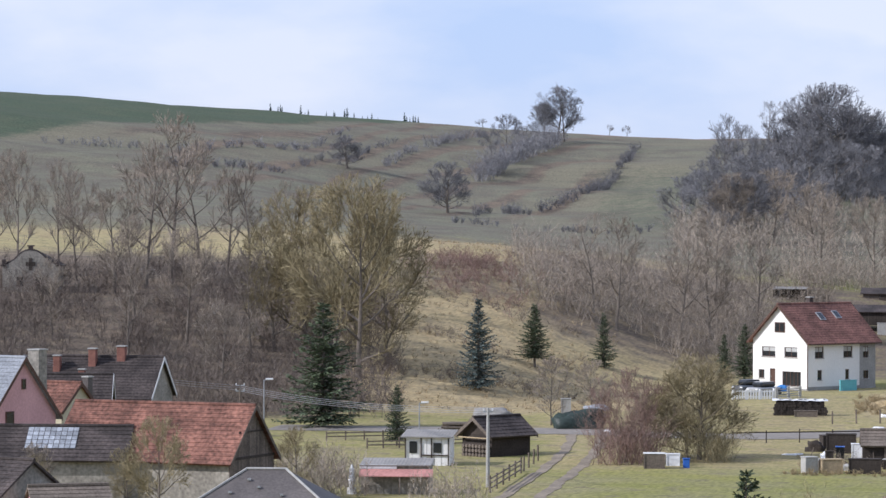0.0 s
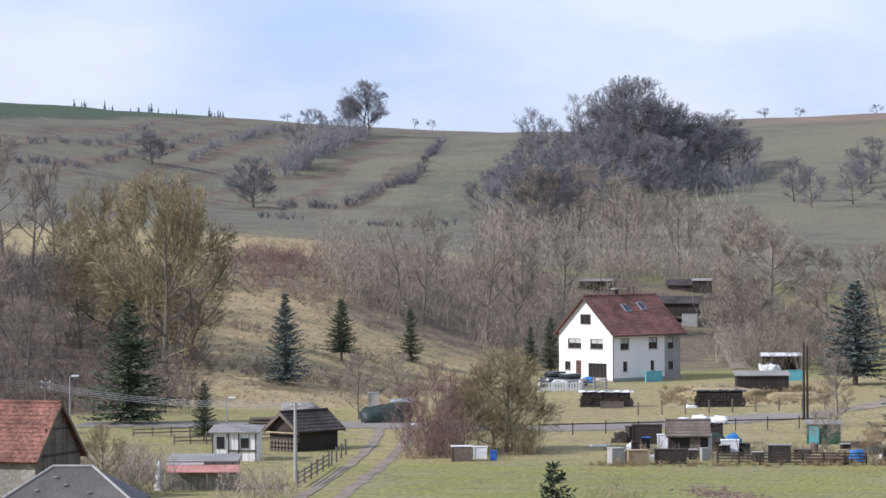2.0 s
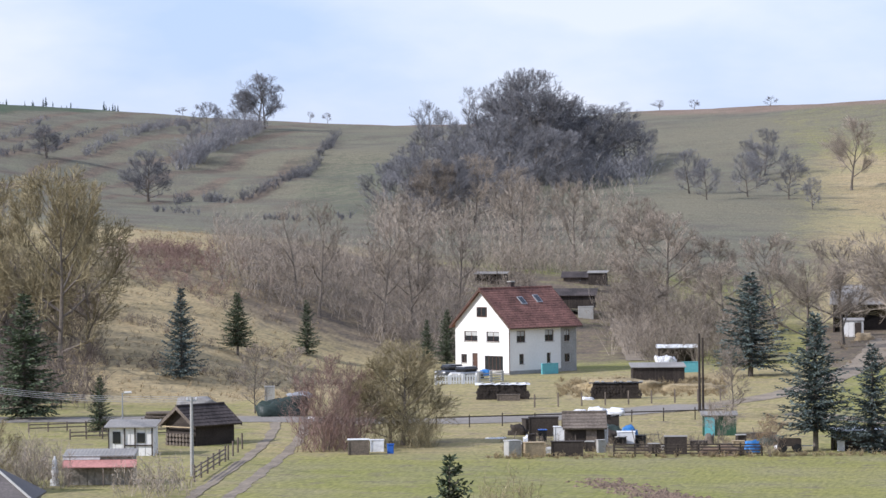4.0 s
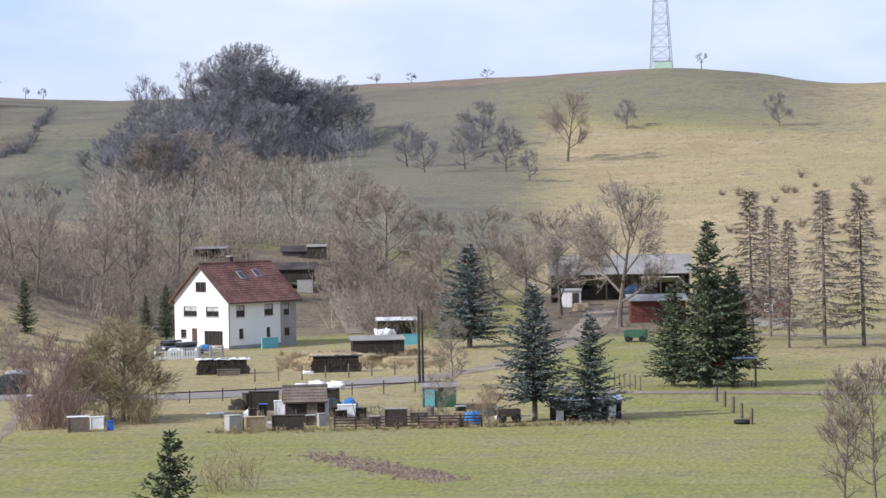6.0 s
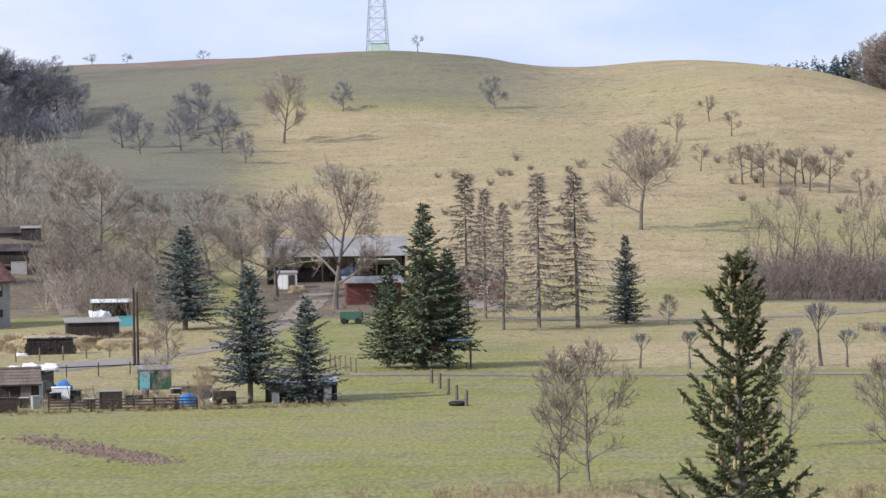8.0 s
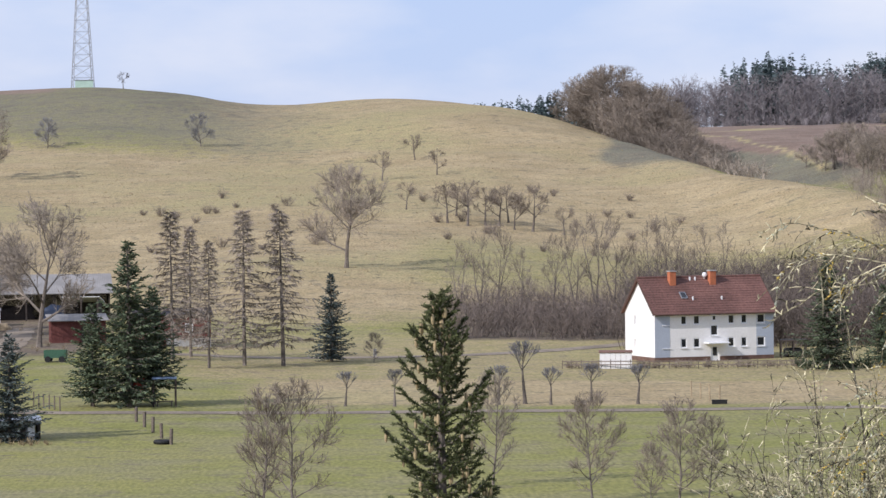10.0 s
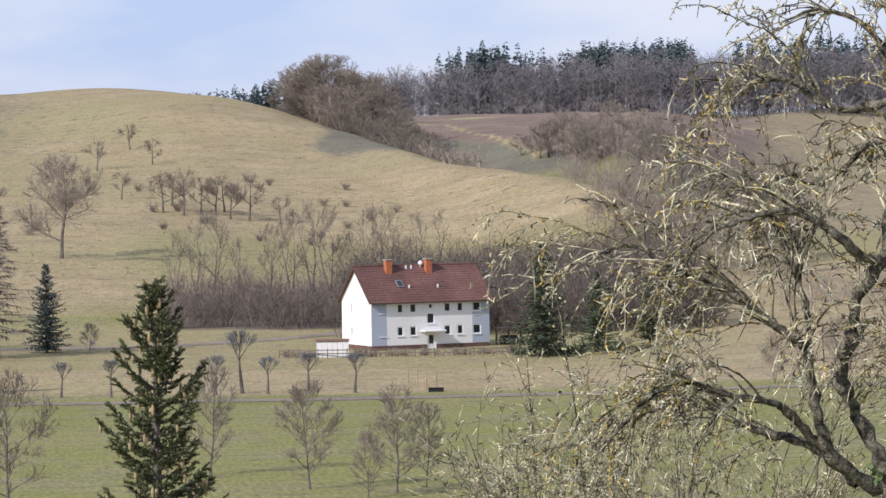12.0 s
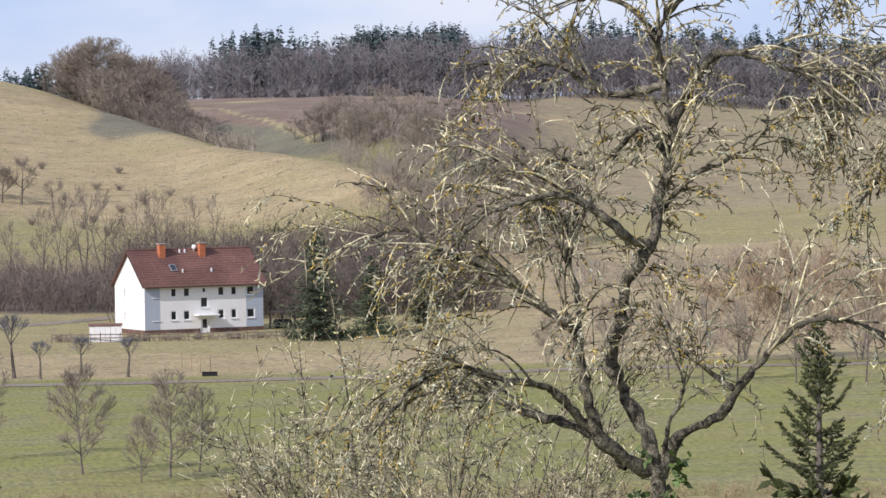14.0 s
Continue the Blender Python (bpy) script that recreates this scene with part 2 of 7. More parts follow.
# ---- ground ----
def make_ground():
    az = np.concatenate([np.arange(-180, -28, 4), np.arange(-28, 22, .125), np.arange(22, 180, 4)])
    r = np.concatenate([[0.0], np.arange(6, 170, 12), np.arange(170, 420, 2.6), np.arange(420, 760, 4), np.arange(760, 1200, 7),
                        np.arange(1200, 1700, 40), np.arange(1700, 4700, 200)])
    A, R = np.meshgrid(az, r, indexing="ij")
    Z = land(A, R)
    X, Y = R * np.sin(np.radians(A)), R * np.cos(np.radians(A))
    na, nr = A.shape
    verts = np.stack([X, Y, Z], -1).reshape(-1, 3)
    i = np.arange(na)[:, None] * nr + np.arange(nr - 1)[None]
    j = (np.arange(na)[:, None] + 1) % na * nr + np.arange(nr - 1)[None]
    quads = np.stack([i, i + 1, j + 1, j], -1).reshape(-1, 4)
    me = bpy.data.meshes.new("ground")
    me.vertices.add(len(verts))
    me.vertices.foreach_set("co", verts.astype(np.float32).ravel())
    me.loops.add(quads.size)
    me.loops.foreach_set("vertex_index", quads.ravel().astype(np.int32))
    me.polygons.add(len(quads))
    me.polygons.foreach_set("loop_start", np.arange(0, quads.size, 4, dtype=np.int32))
    me.polygons.foreach_set("use_smooth", np.ones(len(quads), bool))
    me.update(calc_edges=True)
    w = 3 * np.sin(X / 23 + np.sin(Y / 31)) + 2 * np.sin(Y / 9 + X / 14)      # wavering edges
    wa = .12 * np.sin(R / 21) + .08 * np.sin(R / 7.7)
    a = A + wa
    rr = R + w
    toe = smooth_interp(np.clip(A, -60, 60), TOE, 1)
    crest = smooth_interp(np.clip(A, -60, 60), CREST, 1)
    # dry pale grass
    dry = step(rr, toe + 12, toe + 50) * step(a, -8, -4.5) * (1 - step(a, 10, 12)) * (1 - .75 * step(rr, crest - 190, crest - 150) * (1 - step(a, -2.6, -.5)))
    dry = dry * (1 - .55 * step(rr, toe + 40, toe + 80) * (1 - step(rr, toe + 110, toe + 150)) * step(a, 1, 2.5))
    dry = np.maximum(dry, .9 * step(rr, 312, 335) * (1 - step(rr, 470, 520)) * (1 - step(a, -13.5, -11.5)) * step(a, -45, -35))
    dry = np.maximum(dry, .85 * step(rr, 283, 290) * (1 - step(rr, 312, 324)) * step(a, -1.5, 0))
    dry = np.maximum(dry, .5 * step(rr, 310, 322) * (1 - step(rr, 400, 420)) * step(a, -3.5, -1.5))
    dry = np.maximum(dry, step(rr, 312, 322) * (1 - step(rr, 352, 368)) * step(a, -10.8, -10.1) * (1 - step(a, -7.8, -7)))
    dry = np.maximum(dry, .85 * step(a, 10, 12) * step(rr, 292, 330) * (1 - .5 * step(rr, 480, 520) * (1 - step(rr, 590, 620))))
    dry = np.maximum(dry, .55 * (1 - step(rr, 176, 186)) * step(rr, 90, 120) * step(a, -4, -1) * (1 - step(a, 30, 40)))
    dry = np.maximum(dry, .5 * step(rr, 240, 250) * (1 - step(rr, 362, 378)) * step(a, -16.5, -15.5) * (1 - step(a, -6.5, -5.5)))
    dry = np.maximum(dry, .3 * step(rr, 182, 200) * (1 - step(a, -17, -15)))
    dry = dry * (1 - step(rr, crest + 3, crest + 12) * step(a, 3.6, 4.4))
    dry = np.maximum(dry, .5 * step(rr, 655, 680) * (1 - step(rr, 800, 830)) * step(a, 5, 5.5) * (1 - step(a, 10, 11)))
    # faded hill grass with heath and leaf litter, greyed to paint in cloud shade
    olive = step(rr, 455, 520) * (1 - step(a, -7.5, -4.8))
    olive = np.maximum(olive, .62 * step(rr, crest - 185, crest - 120) * (1 - step(a, -2.5, 1.8)) * step(a, -9, -6))
    olive = np.maximum(olive, .3 * step(rr, 560, 640) * step(a, 9.6, 11))
    # leaf litter under the wooded bank
    litter = step(rr, 308, 325) * (1 - step(rr, 400, 440)) * (1 - step(a, -19.8, -18.9))
    litter = np.maximum(litter, .7 * step(rr, 380, 395) * (1 - step(rr, 460, 480)) * step(a, -16.4, -15.6) * (1 - step(a, -9, -7.5)))
    litter = np.maximum(litter, .8 * step(rr, 392, 402) * (1 - step(rr, 440, 455)) * step(a, 2, 3) * (1 - step(a, 10, 11)))
    # trodden yard of the farm and bare soil by the woodpiles
    litter = np.maximum(litter, .75 * step(rr, 352, 362) * (1 - step(rr, 425, 440)) * step(a, -6.3, -5.9) * (1 - step(a, -4.2, -3.8)))
    litter = np.maximum(litter, .55 * step(rr, 392, 400) * (1 - step(rr, 428, 438)) * step(a, -18.6, -18.2) * (1 - step(a, -16.2, -15.9)))
    # brown banks of old terraces
    band = np.cos((R + 2 * w - np.interp(A, (-25, -22.5, -19.8, -18, -15), (690, 715, 778, 895, 1000))) / 46 * 2 * math.pi)
    litter = np.maximum(litter, .9 * step(band, .25, .85) * step(a, -24, -22) * (1 - step(a, -15.5, -14)) * step(rr, 650, 700))
    # bare ploughland
    plough = .75 * step(rr, crest - 62, crest - 45) * (1 - step(rr, crest + 60, crest + 90)) * step(a, -9.5, -8.5) * (1 - step(a, -4.6, -3.9))
    plough = np.maximum(plough, .8 * step(rr, crest - 40, crest - 25) * (1 - step(rr, crest + 40, crest + 60)) * step(a, -15.2, -14.8) * (1 - step(a, -11.5, -11)))
    olive = np.maximum(olive, .8 * step(rr, 655, 680) * (1 - step(rr, 800, 830)) * step(a, 5, 5.5) * (1 - step(a, 10, 11)))
    plough = np.maximum(plough, step(R + .4 * w + 36 * (np.clip(A, 5, 10) - 7), 772, 778) * (1 - step(rr, 1130, 1150)) * step(a, 4.5, 5) * (1 - .9 * step(a, 12.0, 13.2)))
    # pale grass paths over the ploughland
    for az_, r_, half in (((6.6, 7.0, 7.56, 8.3, 8.95), (852, 826, 788, 735, 694), 8), ((6.6, 7.56, 8.8, 10.1, 11.5, 13.5), (852, 888, 905, 923, 935, 940), 14)):
        off = np.abs(R - np.interp(A, az_, r_)) / half
        strip = (1 - step(off, .5, 1)) * step(A, az_[0] - .1, az_[0]) * (1 - step(A, az_[-1], az_[-1] + .1))
        plough, olive, dry = plough * (1 - strip), olive * (1 - strip), np.maximum(dry, strip)
    # sown dark green field on the crest
    sown = step(rr - 26 * (np.clip(a, -40, 0) + 25), 770, 795) * step(rr, 600, 640) * (1 - step(a, -18.6, -17.4))
    sown = np.maximum(sown, .3 * step(rr, 600, 640) * (1 - step(rr, 800, 850)) * step(a, -15.5, -14.5) * (1 - step(a, -10, -8)))
    for name, val in (("dry", dry), ("olive", olive), ("litter", litter), ("plough", plough), ("sown", sown)):
        at_ = me.attributes.new(name, "FLOAT", "POINT")
        at_.data.foreach_set("value", val.astype(np.float32).ravel())
    m = bpy.data.materials.new("meadows_and_fields")
    m.use_nodes = True
    n, l = m.node_tree.nodes, m.node_tree.links
    b = n["Principled BSDF"]
    b.inputs["Roughness"].default_value, b.inputs["Specular IOR Level"].default_value = .95, .1
    tc = n.new("ShaderNodeTexCoord")

    def noise_node(scale, detail=5, stretch=(1, 1, 1)):
        mp, q = n.new("ShaderNodeMapping"), n.new("ShaderNodeTexNoise")
        mp.inputs["Scale"].default_value = stretch
        q.inputs["Scale"].default_value, q.inputs["Detail"].default_value = scale, detail
        l.new(tc.outputs["Object"], mp.inputs["Vector"])
        l.new(mp.outputs["Vector"], q.inputs["Vector"])
        return q.outputs["Fac"]

    def ranged(sock, a0, a1, b0=0.0, b1=1.0):
        q = n.new("ShaderNodeMapRange")
        for k, v in (("From Min", a0), ("From Max", a1), ("To Min", b0), ("To Max", b1)):
            q.inputs[k].default_value = v
        l.new(sock, q.inputs["Value"])
        return q.outputs["Result"]

    def blend(fac, x, y, mode="MIX"):
        q = n.new("ShaderNodeMix")
        q.data_type, q.blend_type = "RGBA", mode
        for sock, v in ((q.inputs[0], fac), (q.inputs[6], x), (q.inputs[7], y)):
            if isinstance(v, (int, float)):
                sock.default_value = v
            elif isinstance(v, tuple):
                sock.default_value = (*v, 1)
            else:
                l.new(v, sock)
        return q.outputs[2]

    broad, mid, fine = noise_node(.016), noise_node(.12, 6), noise_node(2.2, 6, (1.5, .45, 1))
    tuft = noise_node(.45, 4)
    swath = noise_node(.5, 4, (.10, 1, 1))
    grass = blend(ranged(broad, .4, .6), (.212, .215, .07), (.25, .236, .088))
    grass = blend(ranged(mid, .42, .68), grass, (.245, .226, .118))
    hay = blend(ranged(mid, .38, .62), (.39, .312, .187), (.325, .258, .148))
    hay = blend(ranged(broad, .5, .62), hay, (.34, .29, .155))
    hay = blend(ranged(tuft, .56, .68), hay, (.31, .24, .145))
    # Hill tone kept dim and greyish: cloud shade is mixed into this colour.
    shaded_heath = blend(ranged(mid, .4, .62), (.17, .165, .122), (.142, .128, .104))
    shaded_heath = blend(ranged(broad, .5, .65), shaded_heath, (.185, .17, .124))
    leaves = blend(ranged(mid, .4, .62), (.17, .135, .105), (.12, .098, .08))
    leaves = blend(ranged(tuft, .56, .68), leaves, (.21, .17, .125))
    soil = blend(ranged(mid, .4, .6), (.20, .145, .115), (.24, .18, .145))
    crop = blend(ranged(mid, .4, .65), (.075, .098, .066), (.088, .104, .07))

    def layer(attr, over, base):
        q, s, t = n.new("ShaderNodeAttribute"), n.new("ShaderNodeMath"), n.new("ShaderNodeMath")
        q.attribute_name = attr
        s.operation = "SUBTRACT"
        l.new(ranged(tuft, .3, .7, -.22, .22), s.inputs[1])
        l.new(q.outputs["Fac"], s.inputs[0])
        t.operation = "MULTIPLY"
        l.new(ranged(s.outputs[0], .08, .75), t.inputs[0])
        t.inputs[1].default_value = 1
        return blend(t.outputs[0], base, over)

    col = layer("dry", hay, grass)
    col = layer("olive", shaded_heath, col)
    col = layer("litter", leaves, col)
    col = layer("plough", soil, col)
    col = layer("sown", crop, col)
    col = blend(1.0, col, blend(ranged(fine, .3, .7), (.7, .71, .71), (1.2, 1.18, 1.11)), "MULTIPLY")
    col = blend(1.0, col, blend(ranged(swath, .35, .65), (.93, .94, .94), (1.05, 1.04, 1.02)), "MULTIPLY")
    l.new(col, b.inputs["Base Color"])
    bp = n.new("ShaderNodeBump")
    bp.inputs["Strength"].default_value, bp.inputs["Distance"].default_value = .6, .14
    l.new(fine, bp.inputs["Height"])
    l.new(bp.outputs["Normal"], b.inputs["Normal"])
    me.materials.append(m)
    return tagged(new("ground", me), "valley meadows, dry grass slopes and ploughed hill fields", "ground", kind="structure")


make_ground()


def ribbon(name, label, line, width, mat, lift=.08, category="road", ruts=False):
    """A strip of road laid over the ground along bearings and distances."""
    pts = [Vector((r * math.sin(radians(a)), r * math.cos(radians(a)))) for a, r in line]
    fine = []
    for k in range(len(pts) - 1):
        p0, p1, p2, p3 = pts[max(k - 1, 0)], pts[k], pts[k + 1], pts[min(k + 2, len(pts) - 1)]
        steps = max(2, int((p2 - p1).length / 1.5))
        for s in range(steps):
            t = s / steps
            fine.append(.5 * (2 * p1 + (p2 - p0) * t + (2 * p0 - 5 * p1 + 4 * p2 - p3) * t * t + (3 * p1 - p0 - 3 * p2 + p3) * t ** 3))
    fine.append(pts[-1])
    vs, fs = [], []
    rows = 5
    for k, p in enumerate(fine):
        d = (fine[min(k + 1, len(fine) - 1)] - fine[max(k - 1, 0)]).normalized()
        side = Vector((d.y, -d.x))
        wd = width * (1 + .07 * math.sin(k * .9) + .05 * math.sin(k * 2.3))
        for q in range(rows):
            u = q / (rows - 1) - .5
            c = p + side * u * wd
            vs.append((c.x, c.y, gz(c.x, c.y) + lift * (1 - 2.2 * u * u)))
    for k in range(len(fine) - 1):
        for q in range(rows - 1):
            if ruts and q in (1, 2):
                continue
            i = k * rows + q
            fs.append((i, i + 1, i + rows + 1, i + rows))
    return tagged(new(name, sheet(name, vs, fs, mat)), label, category, kind="structure")


ribbon("road", "grey asphalt lane through the valley", [(-20.5, 300), (-17.5, 297), (-15.5, 294), (-13, 288), (-11.2, 290), (-9.6, 297), (-8.0, 306)], 7.6, ASPHALT)
ribbon("farm_road", "pale dirt farm road leading to the barn", [(-8.15, 305), (-6.8, 318), (-5.7, 345), (-5.1, 380), (-4.9, 412)], 3.6, TRACK)
ribbon("track", "worn dirt farm track with grassy middle", [(-17.2, 196), (-16.6, 212), (-16.0, 232), (-15.5, 252), (-15.2, 272), (-15.1, 291)], 3.4, TRACK, lift=.05, ruts=True)
ribbon("road", "narrow lane crossing the meadow", [(-6.4, 292), (-5, 280), (-4.3, 277), (-2.9, 276), (0, 275), (4, 275), (8, 276), (14, 280), (20, 285)], 3.2, TRACK)
ribbon("path", "pale gravel farm path below the slope", [(-2.6, 362), (-1, 358), (1, 358), (3, 362), (5, 378), (6, 392)], 3.4, TRACK, category="path")
ribbon("path", "worn pale dirt path climbing the bank behind the house", [(-9.14, 389), (-9.25, 407), (-9.40, 421), (-9.47, 434)], 2.2, TRACK, category="path")


def mud_patch(line, width, seed):
    """Soil thrown up by tractor wheels: clods along a bent line, thick in the middle and ragged at the edge."""
    rng = random.Random(seed)
    vs, fs = [], []
    for _ in range(700):
        u = rng.betavariate(1.6, 1.6) * (len(line) - 1)
        i = min(int(u), len(line) - 2)
        (a0, r0), (a1, r1) = line[i], line[i + 1]
        lane = rng.choice((-1, 1)) * width * .28 + rng.gauss(0, width * .24)
        a, r = a0 + (a1 - a0) * (u - i), r0 + (r1 - r0) * (u - i) + lane * .8
        x, y = r * math.sin(radians(a)) + lane * .6, r * math.cos(radians(a))
        s, z = rng.uniform(.10, .34), gz(x, y)
        w = rng.uniform(0, 6.28)
        b = len(vs)
        for k in range(4):
            vs.append((x + math.cos(w + k * 1.57) * s * rng.uniform(.7, 1.3), y + math.sin(w + k * 1.57) * s * rng.uniform(.7, 1.3), z - .02))
        vs.append((x + rng.uniform(-.1, .1), y + rng.uniform(-.1, .1), z + s * rng.uniform(.2, .55)))
        fs += [(b + k, b + (k + 1) % 4, b + 4) for k in range(4)]
    return tagged(new("churned_soil", sheet("churned_soil", vs, fs, MUD)), "churned brown soil of tractor ruts in the meadow", "soil", kind="stuff")


mud_patch([(-10.1, 226), (-9.42, 219.5), (-8.84, 213), (-8.1, 206), (-7.4, 201)], 3.4, 61)
mud_patch([(-8.9, 213.5), (-8.3, 209), (-7.6, 204)], 2.2, 62)


# ---- plants ----
class Wood:
    """Collects tapering stems and pointed twigs in one mesh."""

    def __init__(self):
        self.v, self.f = [], []

    def tube(self, pts, radii, sides):
        base = len(self.v)
        a = None
        for k, (p, r) in enumerate(zip(pts, radii)):
            d = (pts[min(k + 1, len(pts) - 1)] - pts[max(k - 1, 0)]).normalized()
            a = d.orthogonal() if a is None else a - d * a.dot(d)
            a = (a if a.length > 1e-5 else d.orthogonal()).normalized()
            b = d.cross(a)
            for s in range(sides):
                w = 2 * math.pi * s / sides
                self.v.append(p + (a * math.cos(w) + b * math.sin(w)) * r)
        for k in range(len(pts) - 1):
            for s in range(sides):
                i, j = base + k * sides + s, base + k * sides + (s + 1) % sides
                self.f.append((i, j, j + sides, i + sides))

    def spike(self, p, q, r):
        d = (q - p)
        a = d.orthogonal().normalized() * r
        b = d.normalized().cross(a)
        i = len(self.v)
        self.v += [p + a, p - a * .5 + b * .87, p - a * .5 - b * .87, q]
        self.f += [(i, i + 1, i + 3), (i + 1, i + 2, i + 3), (i + 2, i, i + 3)]

    def shoot(self, p, q, r):
        """A thin last shoot, broad at its foot and pointed."""
        a = (q - p).orthogonal().normalized() * r
        b = (q - p).normalized().cross(a)
        c = math.sin(q.x * 91.7 + p.z * 53.1) * 3.1
        a = a * math.cos(c) + b * math.sin(c)
        i = len(self.v)
        self.v += [p + a, p - a, q]
        self.f += [(i, i + 1, i + 2)]

    def blade(self, p, q, r, up):
        s = (q - p).cross(up)
        s = s.normalized() * r if s.length > 1e-6 else Vector((r, 0, 0))
        i = len(self.v)
        m = p.lerp(q, .45)
        self.v += [p, m + s, q, m - s]
        self.f += [(i, i + 1, i + 2, i + 3)]

    def mesh(self, name, mat, smooth=False):
        me = sheet(name, self.v, self.f, mat)
        if smooth:
            me.polygons.foreach_set("use_smooth", np.ones(len(me.polygons), bool))
        return me


def rand_dir(rng):
    while True:
        v = Vector((rng.uniform(-1, 1), rng.uniform(-1, 1), rng.uniform(-1, 1)))
        if .05 < v.length < 1:
            return v.normalized()


def bent(rng, p, d, length, n, wobble, lift):
    pts = [p.copy()]
    for k in range(n):
        d = (d + rand_dir(rng) * wobble + Vector((0, 0, lift))).normalized()
        pts.append(pts[-1] + d * length / n)
    return pts, d


def fork_tree(seed, height=10.0, bole=.2, limbs=6, wide=.42, low=.18, twig=.02, kids=(8, 6, 5), rise=.12, wobble=.2, stems=1, girth=.02):
    """Stem with limbs, and the twiggy crown, of a leafless tree whose limbs fan out into an uneven egg-shaped crown."""
    rng = random.Random(seed)
    stem, crown = Wood(), Wood()
    mid, rz, rx = height * (1 + low) / 2, height * (1 - low) / 2, height * wide
    ph = [rng.uniform(0, 6.28) for _ in range(4)]

    def inside(q):
        w = math.atan2(q.y, q.x)
        k = 1 + .13 * math.sin(2 * w + ph[0]) + .1 * math.sin(3 * w + ph[1] + q.z * .7) + .07 * math.sin(5 * w + ph[2] + q.z * 1.3)
        return (q.x * q.x + q.y * q.y) / (rx * k) ** 2 + ((q.z - mid) / rz) ** 2

    def grow(p, d, ln, r, lev):
        for _ in range(3):
            if inside(p + d * ln) < 1.05:
                break
            ln *= .75
        if lev == 3:
            crown.shoot(p, p + d * ln, twig * .6)
            return
        n = 6 if lev == 0 else 3
        pts, _ = bent(rng, p, d, ln, n, wobble * (.6 if lev == 0 else .9), rise * .4)
        tip = max(r * .2, twig * .45)
        (crown if lev else stem).tube(pts, [r + (tip - r) * k / n for k in range(n + 1)], (6, 4, 3)[lev])
        for c in range(max(2, round(kids[lev] * min(1.5, ln / (height * (.42, .17, .075)[lev]))))):
            w = rng.uniform(.15 if lev else .25, 1)
            v = w * n
            i = min(int(v), n - 1)
            e = ((pts[i + 1] - pts[i]).normalized() + rand_dir(rng) * .85 + Vector((0, 0, rise))).normalized()
            grow(pts[i].lerp(pts[i + 1], v - i), e, max(ln * .56 * (1.15 - .6 * w), height * .03) * rng.uniform(.7, 1.2), max(r * .45 * (1 - .4 * w), twig * .6), lev + 1)

    for s in range(stems):
        many = stems > 1
        lean = Vector((rng.uniform(-.07, .07), rng.uniform(-.07, .07), 1)) if not many else Vector((math.cos(s * 2.4 + ph[3]) * .28, math.sin(s * 2.4 + ph[3]) * .28, 1))
        foot = Vector((0, 0, -.25)) if not many else Vector((lean.x * .5, lean.y * .5, -.25))
        top = height * (.78 if not many else rng.uniform(.55, .72))
        pts, _ = bent(rng, foot, lean.normalized(), top, 9, .08, .05)
        g = height * girth / math.sqrt(stems)
        rad = [g * (1.35 if k == 0 else 1) * (1 - .86 * k / 9) for k in range(10)]
        stem.tube(pts, rad, 7)
        for b in range(limbs):
            u = bole + (1 - bole) * (b + .6 * rng.random() + .2) / limbs
            v = min(u / .78 if not many else u, .98) * 9
            i = min(int(v), 8)
            ang = b * 2.4 + s * 1.3 + rng.uniform(-.5, .5)
            e = Vector((math.cos(ang), math.sin(ang), .1 + 1.1 * u + rise)).normalized()
            q, far = pts[i].lerp(pts[i + 1], v - i), 0.0
            while far < height and inside(q + e * (far + .2)) < 1:
                far += .2
            grow(q, e, max(far, height * .12) * rng.uniform(.8, 1.0), rad[i] * .55, 0)
    return stem, crown


WOOD_MESH = {}


def tree_thing(name, label, key, stem, crown, bark, twigs, category="tree"):
    root = tagged(new(name), label, category)
    for nm, w, m in (("trunk", stem, bark), ("crown", crown, twigs)):
        if (key, nm, m.name) not in WOOD_MESH:
            WOOD_MESH[key, nm, m.name] = w.mesh(nm, m)
        ob = new(nm, WOOD_MESH[key, nm, m.name])
        ob.parent = root
    return root


